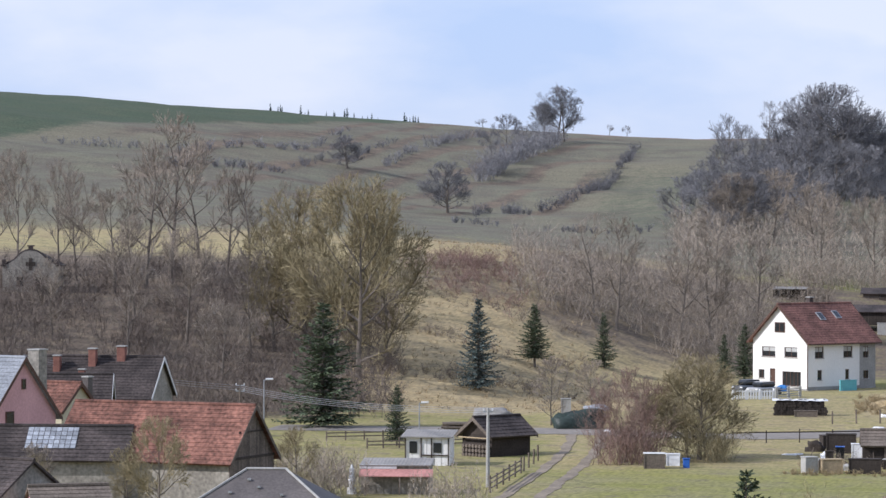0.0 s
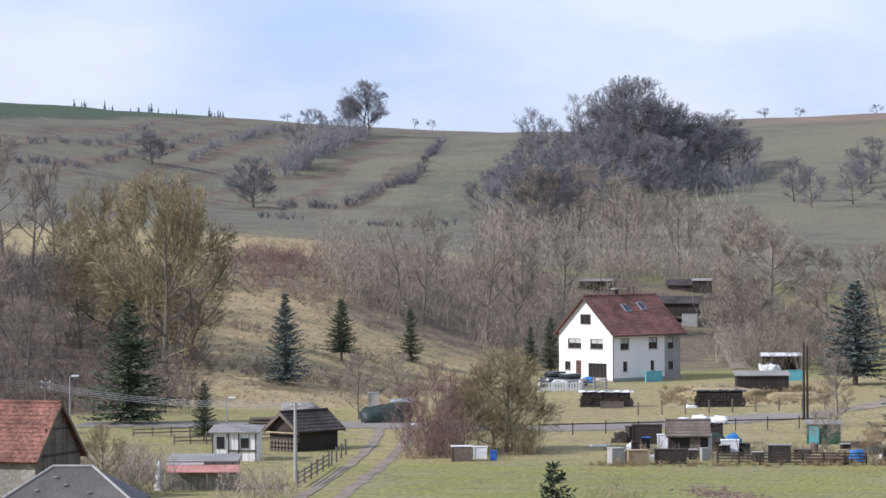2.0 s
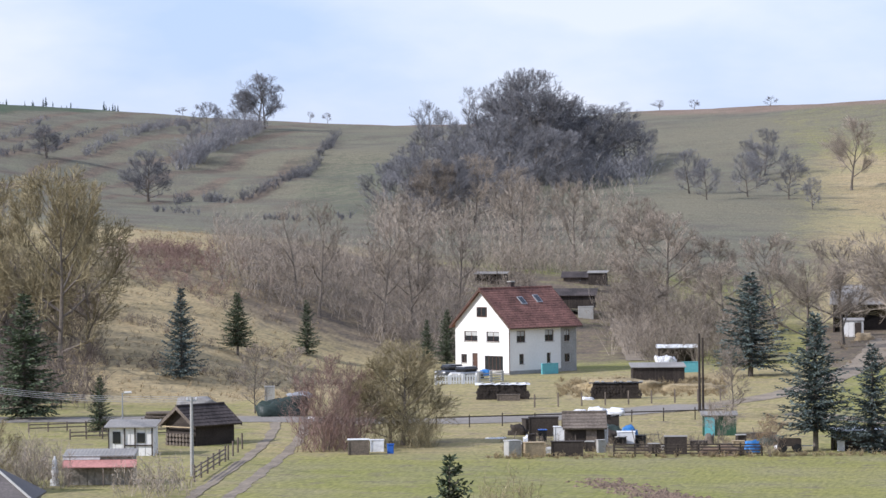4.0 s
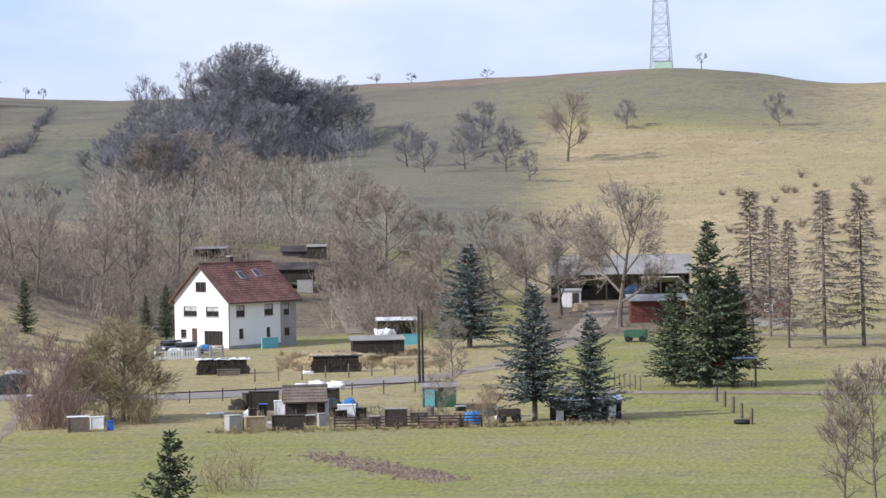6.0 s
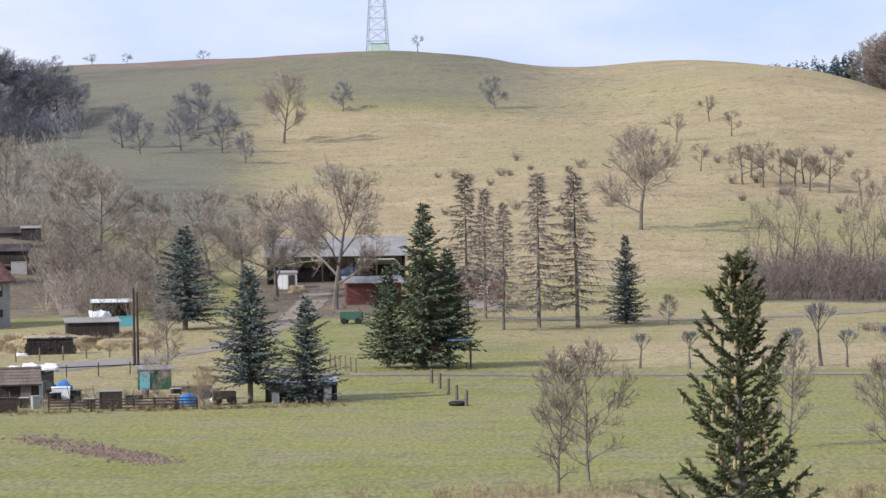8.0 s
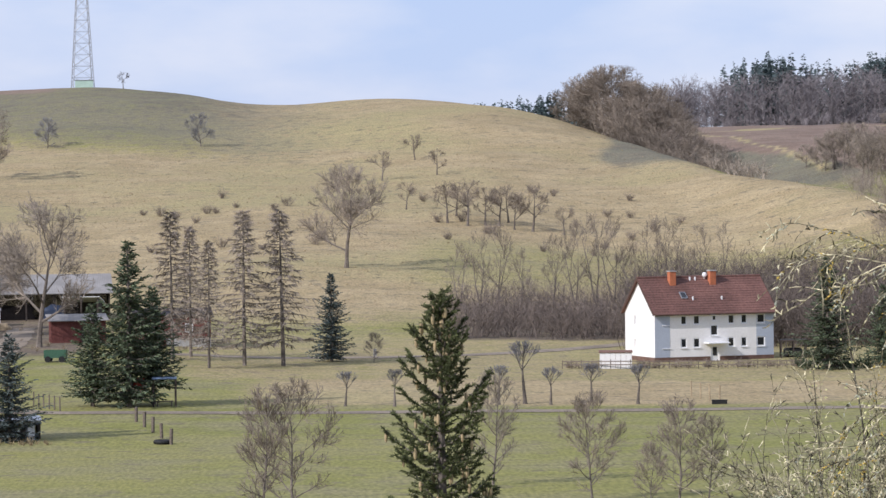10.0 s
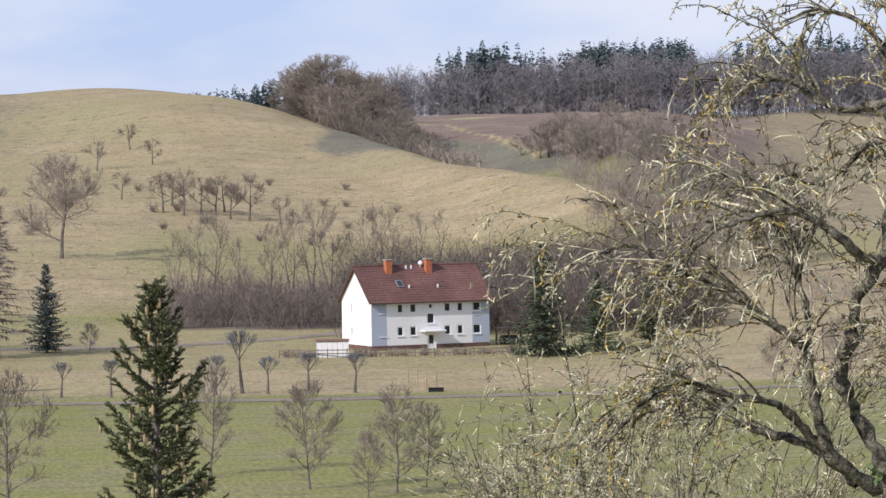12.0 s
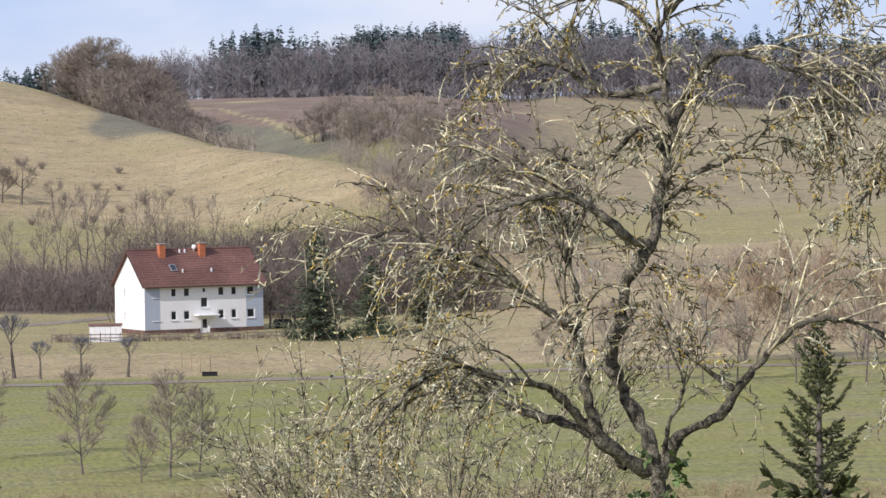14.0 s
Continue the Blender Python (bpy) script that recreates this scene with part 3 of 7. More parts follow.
def conifer(seed, height=10.0, radius=2.2, whorls=36, arms=9, blades=40, droop=.35, clear=.07, blade=.34):
    """A spruce: uneven whorls of drooping arms with upturned tips, thick with short hanging sprays."""
    rng = random.Random(seed)
    stem, crown = Wood(), Wood()
    stem.tube([Vector((0, 0, -.2)), Vector((0, 0, height * .5)), Vector((0, 0, height))], [height * .017, height * .011, .015], 6)
    for w in range(whorls):
        u = (w + rng.random() * .7) / whorls
        z = height * (clear + (1 - clear) * u)
        ext = radius * (1 - u) ** .8 * min(1, .8 + 1.4 * u) * rng.uniform(.78, 1.14) + .1
        for a in range(max(4, int(arms * (1.1 - .5 * u)))):
            ang = a * 2 * math.pi / arms * 1.06 + w * 1.9 + rng.uniform(-.4, .4)
            ln = ext * rng.uniform(.5, 1.18)
            d = Vector((math.cos(ang), math.sin(ang), -droop + .85 * u + rng.uniform(-.22, .22)))
            pts, _ = bent(rng, Vector((0, 0, z)), d.normalized(), ln, 4, .08, .1)
            stem.tube(pts, [.035, .028, .02, .014, .008], 3)
            nb = max(6, int(blades * (ln / radius) ** .8))
            for b in range(nb):
                t = (b + .6) / nb
                i = min(int(t * 4), 3)
                p = pts[i].lerp(pts[i + 1], t * 4 - i)
                along = (pts[i + 1] - pts[i]).normalized()
                side = along.cross(Vector((0, 0, 1))).normalized() * (1 if b % 2 else -1)
                q = p + (along * .7 + side * rng.uniform(.1, 1.0) + Vector((0, 0, rng.uniform(-.9, .35)))).normalized() * blade * (1.2 - .5 * t) * rng.uniform(.5, 1.4)
                crown.blade(p, q, blade * .17, rand_dir(rng))
    return stem, crown


def larch(seed, height=15.0, radius=3.3):
    rng = random.Random(seed)
    stem, crown = Wood(), Wood()
    top = Vector((rng.uniform(-.6, .6), rng.uniform(-.3, .3), height))
    stem.tube([Vector((0, 0, -.2)), top * .35, top * .7, top], [height * .0125, height * .0095, height * .0055, .015], 6)
    for w in range(104):
        u = .14 + .85 * (w + rng.random()) / 104
        p = top * u
        ang = w * 2.4 + rng.uniform(-.4, .4)
        ln = radius * (1.03 - u) ** .75 * rng.uniform(.5, 1.25)
        pts, _ = bent(rng, p, Vector((math.cos(ang), math.sin(ang), -.12 + .3 * u)).normalized(), ln, 4, .12, -.02)
        stem.tube(pts, [.045, .04, .03, .024, .016], 3)
        for b in range(34):
            t = rng.uniform(.12, 1)
            i = min(int(t * 4), 3)
            q = pts[i].lerp(pts[i + 1], t * 4 - i)
            d = (pts[i + 1] - pts[i]).normalized() + rand_dir(rng) * .8 + Vector((0, 0, -.55))
            crown.shoot(q, q + d.normalized() * rng.uniform(.35, .9), .04)
    return stem, crown


GROW = {}


def stock(kind, n, maker):
    GROW[kind] = [maker(k) for k in range(n)]


def tree_of(kind, k, name, label, bark, twigs, category="tree"):
    s, c = GROW[kind][k % len(GROW[kind])]
    return tree_thing(name, label, (kind, k % len(GROW[kind])), s, c, bark, twigs, category)


stock("broad", 4, lambda k: fork_tree(10 + k, bole=.15, limbs=12, wide=.58 + .03 * (k % 2), low=.14, twig=.024, kids=(13, 8, 6), girth=.023))
stock("tall", 4, lambda k: fork_tree(30 + k, bole=.18, limbs=13, wide=.30 + .05 * (k % 3), low=.12, twig=.022, kids=(12, 7, 6), rise=.2, girth=.016))
stock("fruit", 3, lambda k: fork_tree(50 + k, bole=.22, limbs=7, wide=.48, low=.18, twig=.034, kids=(11, 7, 5), rise=.06, wobble=.32, girth=.03))
stock("multi", 3, lambda k: fork_tree(70 + k, bole=.25, limbs=6, wide=.32, low=.1, twig=.024, kids=(7, 5, 4), rise=.22, stems=2, girth=.02))
stock("shrub", 3, lambda k: fork_tree(90 + k, bole=.1, limbs=5, wide=.46, low=-.05, twig=.024, kids=(6, 5, 5), rise=.18, stems=5, girth=.015))
stock("spruce", 4, lambda k: conifer(110 + k, 10, 2.7 + .35 * (k % 2), clear=.04 + .06 * (k % 3)))
stock("copse", 3, lambda k: fork_tree(170 + k, bole=.06, limbs=17, wide=.46, low=.0, twig=.026, kids=(13, 8, 6), rise=.1, girth=.018))
stock("pollard", 3, lambda k: fork_tree(190 + k, bole=.5, limbs=16, wide=.46, low=.42, twig=.05, kids=(6, 5, 3), rise=.28, wobble=.12, girth=.04))
stock("larch", 3, lambda k: larch(130 + k))
stock("alder", 3, lambda k: fork_tree(150 + k, bole=.1, limbs=26, wide=.27 + .02 * k, low=.05, twig=.025, kids=(13, 8, 5), rise=.16, wobble=.16, girth=.012))


FIRST = {}


def plant(kind, k, az, r, height, name, label, bark, twigs, turn=0, wide=1.0, group="", category="tree", dz=0):
    """Stands a tree of a given height on the ground at a bearing and distance."""
    base = 15.0 if kind == "larch" else 10.0
    n = len(GROW[kind])
    key = (kind, k % n, name, label, twigs.name, group)
    s = height / base
    m = at(az, r, turn, (s * wide, s * wide, s), dz)
    if key not in FIRST:
        ob = tree_of(kind, k, name, label, bark, twigs, category)
        if group:
            ob["group"] = group
        FIRST[key] = ob
        ob.matrix_basis = m
        return ob
    src = FIRST[key]
    keep = src.matrix_basis.copy()
    src.matrix_basis = Matrix.Identity(4)
    ob = copy_thing(src, m)
    src.matrix_basis = keep
    return ob


def brush(name, label, seed, count, place, height, mat, stems=6, twig=.026, group="", spread=.7, category="thicket", subs=4, shoots=3):
    """A thicket of many leafless shrubs, as one mass: stems, side shoots and fine twigs. place(rng) gives a bearing and a distance."""
    rng, gen = random.Random(seed), np.random.default_rng(seed)
    spots = [place(rng) for _ in range(count)]
    az, r = np.radians([p[0] for p in spots]), np.array([p[1] for p in spots], float)
    foot = np.stack([r * np.sin(az), r * np.cos(az), land(np.degrees(az), r) - .1], -1)
    h = height * gen.uniform(.55, 1.15, count)
    unit = lambda v: v / np.maximum(np.linalg.norm(v, axis=-1, keepdims=True), 1e-6)
    ball = lambda n: unit(gen.normal(size=(n, 3)))
    tris = []

    def sprigs(p, d, ln, rad):
        side = unit(np.cross(d, ball(len(p)))) * rad
        tris.append(np.stack([p - side, p + side, p + d * ln[:, None]], 1))

    n = count * stems
    hs = np.repeat(h, stems)
    d = unit(np.stack([gen.uniform(-1, 1, n) * spread, gen.uniform(-1, 1, n) * spread, np.ones(n)], -1))
    p = np.repeat(foot, stems, 0) + np.stack([gen.uniform(-.2, .2, n), gen.uniform(-.2, .2, n), np.zeros(n)], -1) * hs[:, None]
    ln = hs * gen.uniform(.5, 1.0, n)
    sprigs(p, d, ln, twig * 1.1)
    for kids, lo, hi, loose, rad in ((subs, .3, .5, .8, .85), (shoots, .35, .65, .9, .65)):
        n = len(p) * kids
        p, d, ln = np.repeat(p, kids, 0), np.repeat(d, kids, 0), np.repeat(ln, kids)
        p = p + d * (ln * gen.uniform(.25, 1.0, n))[:, None]
        d = unit(d + ball(n) * loose + np.array((0, 0, .12)))
        ln = ln * gen.uniform(lo, hi, n)
        if n:
            sprigs(p, d, ln, twig * rad)
    v = np.concatenate(tris).reshape(-1, 3)
    me = bpy.data.meshes.new(name)
    me.vertices.add(len(v))
    me.vertices.foreach_set("co", v.astype(np.float32).ravel())
    me.loops.add(len(v))
    me.loops.foreach_set("vertex_index", np.arange(len(v), dtype=np.int32))
    me.polygons.add(len(v) // 3)
    me.polygons.foreach_set("loop_start", np.arange(0, len(v), 3, dtype=np.int32))
    me.update(calc_edges=True)
    me.materials.append(mat)
    return tagged(new(name, me), label, category, group, "stuff")


# ---- buildings ----
def part(name, bm, mat, parent, label=""):
    me = bpy.data.meshes.new(name)
    bm.normal_update()
    bm.to_mesh(me)
    bm.free()
    me.materials.append(mat)
    ob = new(name, me)
    ob.parent = parent
    return tagged(ob, label)


def box(bm, x0, y0, z0, x1, y1, z1, bevel=0.0):
    c = Vector(((x0 + x1) / 2, (y0 + y1) / 2, (z0 + z1) / 2))
    got = bmesh.ops.create_cube(bm, size=1, matrix=Matrix.LocRotScale(c, None, (abs(x1 - x0), abs(y1 - y0), abs(z1 - z0))))
    if bevel:
        bmesh.ops.bevel(bm, geom=list({e for v in got["verts"] for e in v.link_edges}), offset=bevel, segments=1, affect="EDGES")
    return got["verts"]


def boxes(*rows, bevel=0.0):
    bm = bmesh.new()
    for r in rows:
        box(bm, *r, bevel=bevel)
    return bm


def beam(bm, p, q, r, sides=6):
    """A round or square bar from p to q."""
    p, q = Vector(p), Vector(q)
    d = (q - p)
    a = d.orthogonal().normalized() * r
    b = d.normalized().cross(a)
    ring = [[bm.verts.new(c + a * math.cos(w) + b * math.sin(w)) for w in [2 * math.pi * (s + .5) / sides for s in range(sides)]] for c in (p, q)]
    for s in range(sides):
        bm.faces.new((ring[0][s], ring[0][(s + 1) % sides], ring[1][(s + 1) % sides], ring[1][s]))
    bm.faces.new(ring[0][::-1])
    bm.faces.new(ring[1])


def pierced(bm, o, ux, W, H, holes, depth=.16):
    """A wall face in the plane of ux and up from o, with openings (x0, z0, x1, z1) and their reveals. Outside is ux turned right."""
    o, ux = Vector(o), Vector(ux)
    inn = Vector((-ux.y, ux.x, 0))
    xs = sorted({0, W, *[h[0] for h in holes], *[h[2] for h in holes]})
    zs = sorted({0, H, *[h[1] for h in holes], *[h[3] for h in holes]})
    up = Vector((0, 0, 1))
    P = lambda x, z, d=0: bm.verts.new(o + ux * x + up * z + inn * d)
    for i in range(len(xs) - 1):
        for j in range(len(zs) - 1):
            cx, cz = (xs[i] + xs[i + 1]) / 2, (zs[j] + zs[j + 1]) / 2
            if any(h[0] < cx < h[2] and h[1] < cz < h[3] for h in holes):
                continue
            bm.faces.new((P(xs[i], zs[j]), P(xs[i + 1], zs[j]), P(xs[i + 1], zs[j + 1]), P(xs[i], zs[j + 1])))
    for x0, z0, x1, z1 in holes:
        for (ax, az), (bx, bz) in (((x0, z0), (x1, z0)), ((x1, z0), (x1, z1)), ((x1, z1), (x0, z1)), ((x0, z1), (x0, z0))):
            bm.faces.new((P(ax, az), P(ax, az, depth), P(bx, bz, depth), P(bx, bz)))


def window(parent, o, ux, hole, frame_mat, bars=1, name="window", curtain=False, sill=None, depth=.1, bar=.07):
    """Frame, pane and sill in an opening of a wall that runs from o along ux."""
    x0, z0, x1, z1 = hole
    root = new(name)
    root.parent = parent
    ux = Vector(ux)
    root.matrix_basis = Matrix.Translation(Vector(o) + ux * x0 + Vector((0, 0, z0))) @ Matrix.Rotation(math.atan2(ux.y, ux.x), 4, "Z")
    w, h = x1 - x0, z1 - z0
    fr = boxes((0, depth, 0, w, depth + .06, bar), (0, depth, h - bar, w, depth + .06, h), (0, depth, bar, bar, depth + .06, h - bar), (w - bar, depth, bar, w, depth + .06, h - bar))
    for k in range(bars):
        c = w * (k + 1) / (bars + 1)
        box(fr, c - bar * .45, depth, bar, c + bar * .45, depth + .05, h - bar)
    part("frame", fr, frame_mat, root)
    part("pane", boxes((bar, depth + .03, bar, w - bar, depth + .045, h - bar)), PANE, root)
    if curtain:
        part("curtain", boxes((bar + .05, depth + .015, h * .55, w - bar - .05, depth + .028, h - bar)), CURTAIN, root)
    if sill:
        part("sill", boxes((-.06, -.08, -.07, w + .06, .1, -.005)), sill, root)
    return root


def roof_slab(bm, x0, x1, y0, z0, y1, z1, thick=.12, course=.36):
    """One roof slope from the eave line (y0, z0) to the ridge line (y1, z1), stepped in overlapping courses."""
    n = max(3, int(math.hypot(y1 - y0, z1 - z0) / course))
    d = Vector((0, y1 - y0, z1 - z0))
    nor = Vector((0, -(z1 - z0), y1 - y0)).normalized()
    if nor.z < 0:
        nor = -nor
    e = Vector((0, y0, z0))
    prof = []
    for k in range(n):
        prof += [e + d * (k / n) + nor * (thick + .03), e + d * ((k + 1) / n) + nor * thick]
    prof += [e + d, e]
    ends = [[bm.verts.new((x, p.y, p.z)) for p in prof] for x in (x0, x1)]
    m = len(prof)
    for k in range(m):
        bm.faces.new((ends[0][k], ends[0][(k + 1) % m], ends[1][(k + 1) % m], ends[1][k]))
    bm.faces.new(ends[0])
    bm.faces.new(ends[1][::-1])
    bmesh.ops.recalc_face_normals(bm, faces=bm.faces)


def gable_roof(parent, L, W, eave, ridge, mat, over=.45, verge=.35, y0=0.0, trim=None, course=.36, name="roof"):
    s = (ridge - eave) / (W / 2)
    rb = bmesh.new()
    beam(rb, (-verge, y0 + W / 2, ridge + .16), (L + verge, y0 + W / 2, ridge + .16), .13, 6)
    roof = part("ridge_tiles", rb, mat, parent)
    for yy in (y0 - over, y0 + W + over):
        bm = bmesh.new()
        roof_slab(bm, -verge, L + verge, yy, eave - s * over, y0 + W / 2, ridge, course=course)
        part("roof_slope", bm, mat, parent)
        if trim:
            for x in (-verge - .04, L + verge + .02):
                tb = bmesh.new()
                p, q = Vector((x, yy, eave - s * over)), Vector((x, y0 + W / 2, ridge))
                vs = []
                for c in (p, q):
                    vs += [tb.verts.new(c + Vector((dx, 0, dz))) for dx, dz in ((0, -.12), (.03, -.12), (.03, .2), (0, .2))]
                for k in range(4):
                    tb.faces.new((vs[k], vs[(k + 1) % 4], vs[4 + (k + 1) % 4], vs[4 + k]))
                part("verge_board", tb, trim, parent)
    return parent


def gable_walls(parent, L, W, eave, ridge, mat, front=(), left=(), z0=0.0, name="wall"):
    """Four walls from the corner (0, 0): the front faces -y, the left gable faces -x. Openings as (x0, z0, x1, z1)."""
    bm = bmesh.new()
    pierced(bm, (0, 0, z0), (1, 0, 0), L, eave - z0, [(a, b - z0, c, d - z0) for a, b, c, d in front])
    pierced(bm, (0, W, z0), (0, -1, 0), W, eave - z0, [(a, b - z0, c, d - z0) for a, b, c, d in left])
    pierced(bm, (L, 0, z0), (0, 1, 0), W, eave - z0, [])
    pierced(bm, (L, W, z0), (-1, 0, 0), L, eave - z0, [])
    for x in (0, L):
        tri = [bm.verts.new((x, 0, eave)), bm.verts.new((x, W / 2, ridge)), bm.verts.new((x, W, eave))]
        bm.faces.new(tri if x else tri[::-1])
    return part(name, bm, mat, parent)


def inner(parent, L, W, eave):
    """Dark floors and rooms behind the panes."""
    bm = boxes((.5, .5, .05, L - .5, W - .5, eave - .1))
    return part("interior", bm, WOOD_DARK, parent)


def house_at(name, label, az, r, turn, category="house", dz=0.0):
    ob = tagged(new(name), label, category)
    ob.matrix_basis = at(az, r, turn, 1.0, dz)
    return ob


def chimney(parent, x, y, z0, z1, w, mat, cap=CONCRETE):
    c = part("chimney", boxes((x - w, y - w, z0, x + w, y + w, z1), bevel=.02), mat, parent)
    part("chimney_cap", boxes((x - w - .06, y - w - .06, z1, x + w + .06, y + w + .06, z1 + .1)), cap, c)


def white_house():
    h = house_at("house", "white rendered two-storey house with red tiled gable roof", -11.32, 362.5, 56.3, dz=-.1)
    L, W, eave, ridge = 10.5, 8.5, 5.55, 9.3
    gl = lambda y0, z0, y1, z1: (W - y1, z0, W - y0, z1)
    left = [gl(1.6, 3.65, 3.6, 4.75), gl(5.0, 3.65, 7.1, 4.75), gl(6.7, 1.25, 7.6, 2.2), gl(5.0, .5, 5.85, 2.35), gl(1.05, .5, 3.9, 2.1)]
    front = [(1.1, 3.6, 2.45, 4.85), (5.5, 3.6, 6.9, 4.85), (8.55, 3.5, 9.5, 4.75), (1.5, 1.2, 2.2, 2.3), (5.8, 1.2, 6.4, 2.3), (8.6, 1.2, 9.5, 2.1)]
    gable_walls(h, L, W, eave, ridge, PLASTER, front, left, .0)
    inner(h, L, W, eave)
    part("plinth", boxes((-.03, -.03, -.8, L + .03, -.004, .5), (-.03, -.03, -.8, -.004, W + .03, .28)), PLASTER_GREY, h, "grey concrete plinth")
    bm = bmesh.new()
    pierced(bm, (8.0, -.012, .5), (1, 0, 0), 2.5, eave - .5, [(.55, 3.0, 1.5, 4.25), (.6, .7, 1.5, 1.6)], .02)
    part("unrendered_bay", bm, PLASTER_GREY, h, "bare grey unrendered wall section")
    for i, q in enumerate(left):
        if i == 3:
            d = new("door")
            d.parent = h
            d.matrix_basis = Matrix.Translation((0, W - q[0], q[1])) @ Matrix.Rotation(-math.pi / 2, 4, "Z")
            leaf = part("leaf", boxes((0, .08, 0, q[2] - q[0], .13, q[3] - q[1])), FRAME, d, "brown wooden front door")
            part("handle", boxes((.1, .05, .9, .16, .08, 1.05)), GREY_STEEL, d)
        else:
            window(h, (0, W, 0), (0, -1, 0), q, FRAME, 4 if i == 4 else 1, curtain=i < 2, sill=CONCRETE)
    for q in front:
        window(h, (0, 0, 0), (1, 0, 0), q, FRAME, 1 if q[2] - q[0] > .8 else 0, curtain=q[1] > 3, sill=CONCRETE)
    at_w = new("attic_window")
    at_w.parent = h
    at_w.matrix_basis = Matrix.Translation((-.03, 5.05, 6.35)) @ Matrix.Rotation(-math.pi / 2, 4, "Z")
    part("frame", boxes((0, -.04, 0, 1.55, .02, 1.1)), FRAME, at_w)
    part("pane", boxes((.1, -.055, .1, .72, -.03, 1.0), (.83, -.055, .1, 1.45, -.03, 1.0)), PANE, at_w)
    roof = gable_roof(h, L, W, eave, ridge, TILE_RED, .5, .45, trim=FRAME)
    s = (ridge - eave) / (W / 2)
    sl = math.atan(s)
    for x, u in ((4.6, .62), (7.2, .66)):
        sk = new("skylight")
        sk.parent = roof
        sk.matrix_basis = Matrix.Translation((x, W / 2 * u, eave + s * W / 2 * u + .17)) @ Matrix.Rotation(sl, 4, "X")
        part("frame", boxes((-.42, -.6, 0, .42, .6, .1)), GREY_STEEL, sk)
        part("pane", boxes((-.33, -.5, .1, .33, .5, .115)), PANE, sk)
    gb = bmesh.new()
    beam(gb, (-.3, -.58, eave - .42), (L + .3, -.58, eave - .42), .08)
    part("gutter", gb, FRAME, h)
    chimney(h, 4.9, 4.6, 8.6, 10.1, .28, TILE_DARK)
    vb = bmesh.new()
    beam(vb, (-.1, -.06, 0.2), (-.1, -.06, eave), .05)
    part("downpipe", vb, FRAME, h)


def apartment_block():
    b = house_at("apartment_block", "white and blue-grey rendered apartment block with dark red roof", 6.0, 346.5, 17.0, "apartment building", dz=-.15)
    L, W, eave, ridge = 13.6, 8.0, 5.4, 8.75
    k = L / 217.0
    cols = [(909, 923), (942, 953), (965, 977), (1028, 1040), (1052, 1063), (1081, 1096)]
    front = []
    for a, c in cols:
        for z0, z1 in ((4.0, 4.98), (1.58, 2.6)):
            front.append(((a - 895) * k, z0, (c - 895) * k, z1))
    front += [((999 - 895) * k, 4.35, (1007 - 895) * k, 4.95), ((996 - 895) * k, 2.8, (1010 - 895) * k, 3.95), ((997 - 895) * k, .2, (1011 - 895) * k, 1.8)]
    left = [(2.5, 3.9, 2.9, 4.9), (2.5, 1.5, 2.9, 2.4)]
    gable_walls(b, L, W, eave, ridge, PLASTER, front, left)
    inner(b, L, W, eave)
    for a, c in ((895, 922.5), (1080, 1112)):
        x0, x1 = (a - 895) * k, (c - 895) * k
        bm = bmesh.new()
        pierced(bm, (x0 + .01, -.012, .42), (1, 0, 0), x1 - x0 - .02, eave - .42, [(q[0] - x0 - .01, q[1] - .42, q[2] - x0 - .01, q[3] - .42) for q in front if x0 < q[0] and q[2] < x1], .02)
        part("corner_bay", bm, PLASTER_BLUE, b, "blue-grey rendered corner bay")
    part("plinth", boxes((-.02, -.03, -.6, 6.3, -.016, .64), (7.4, -.03, -.6, L + .02, -.016, .64), (-.03, -.03, -.6, -.004, W, .64)), PLINTH, b, "brown brick plinth")
    for q in front[:-1]:
        window(b, (0, 0, 0), (1, 0, 0), q, FRAME_WHITE, 0, curtain=False, sill=FRAME_WHITE, depth=.03, bar=.105)
    for q in left:
        window(b, (0, W, 0), (0, -1, 0), q, FRAME_WHITE, 0)
    q = front[-1]
    d = new("entrance")
    d.parent = b
    d.matrix_basis = Matrix.Translation((q[0], 0, 0))
    w = q[2] - q[0]
    part("door", boxes((0, .06, .2, w, .12, 1.8)), FRAME_WHITE, d, "white entrance door")
    part("door_glass", boxes((.2, .04, .7, w - .2, .065, 1.6)), PANE, d)
    part("canopy", boxes((-.8, -1.2, 1.98, w + .8, .0, 2.14), bevel=.03), FRAME_WHITE, d, "white porch canopy")
    part("step", boxes((-.3, -.9, -.3, w + .3, -.04, .15)), CONCRETE, d)
    roof = gable_roof(b, L, W, eave, ridge, TILE_BROWN, .4, .3, trim=FRAME)
    s = (ridge - eave) / (W / 2)
    for x in (3.4, 8.0):
        chimney(b, x, 3.3, 7.2, 9.5, .35, BRICK)
    bm = bmesh.new()
    bmesh.ops.create_uvsphere(bm, u_segments=8, v_segments=5, radius=.28, matrix=Matrix.Translation((7.3, 3.6, 9.1)))
    beam(bm, (7.3, 3.7, 8.3), (7.3, 3.7, 9.1), .04)
    part("satellite_dish", bm, FRAME_WHITE, roof)
    sk = new("skylight")
    sk.parent = roof
    sk.matrix_basis = Matrix.Translation((4.0, 1.7, eave + s * 1.7 + .17)) @ Matrix.Rotation(math.atan(s), 4, "X")
    part("frame", boxes((-.35, -.5, 0, .35, .5, .1)), GREY_STEEL, sk)
    part("pane", boxes((-.27, -.42, .1, .27, .42, .115)), PANE, sk)
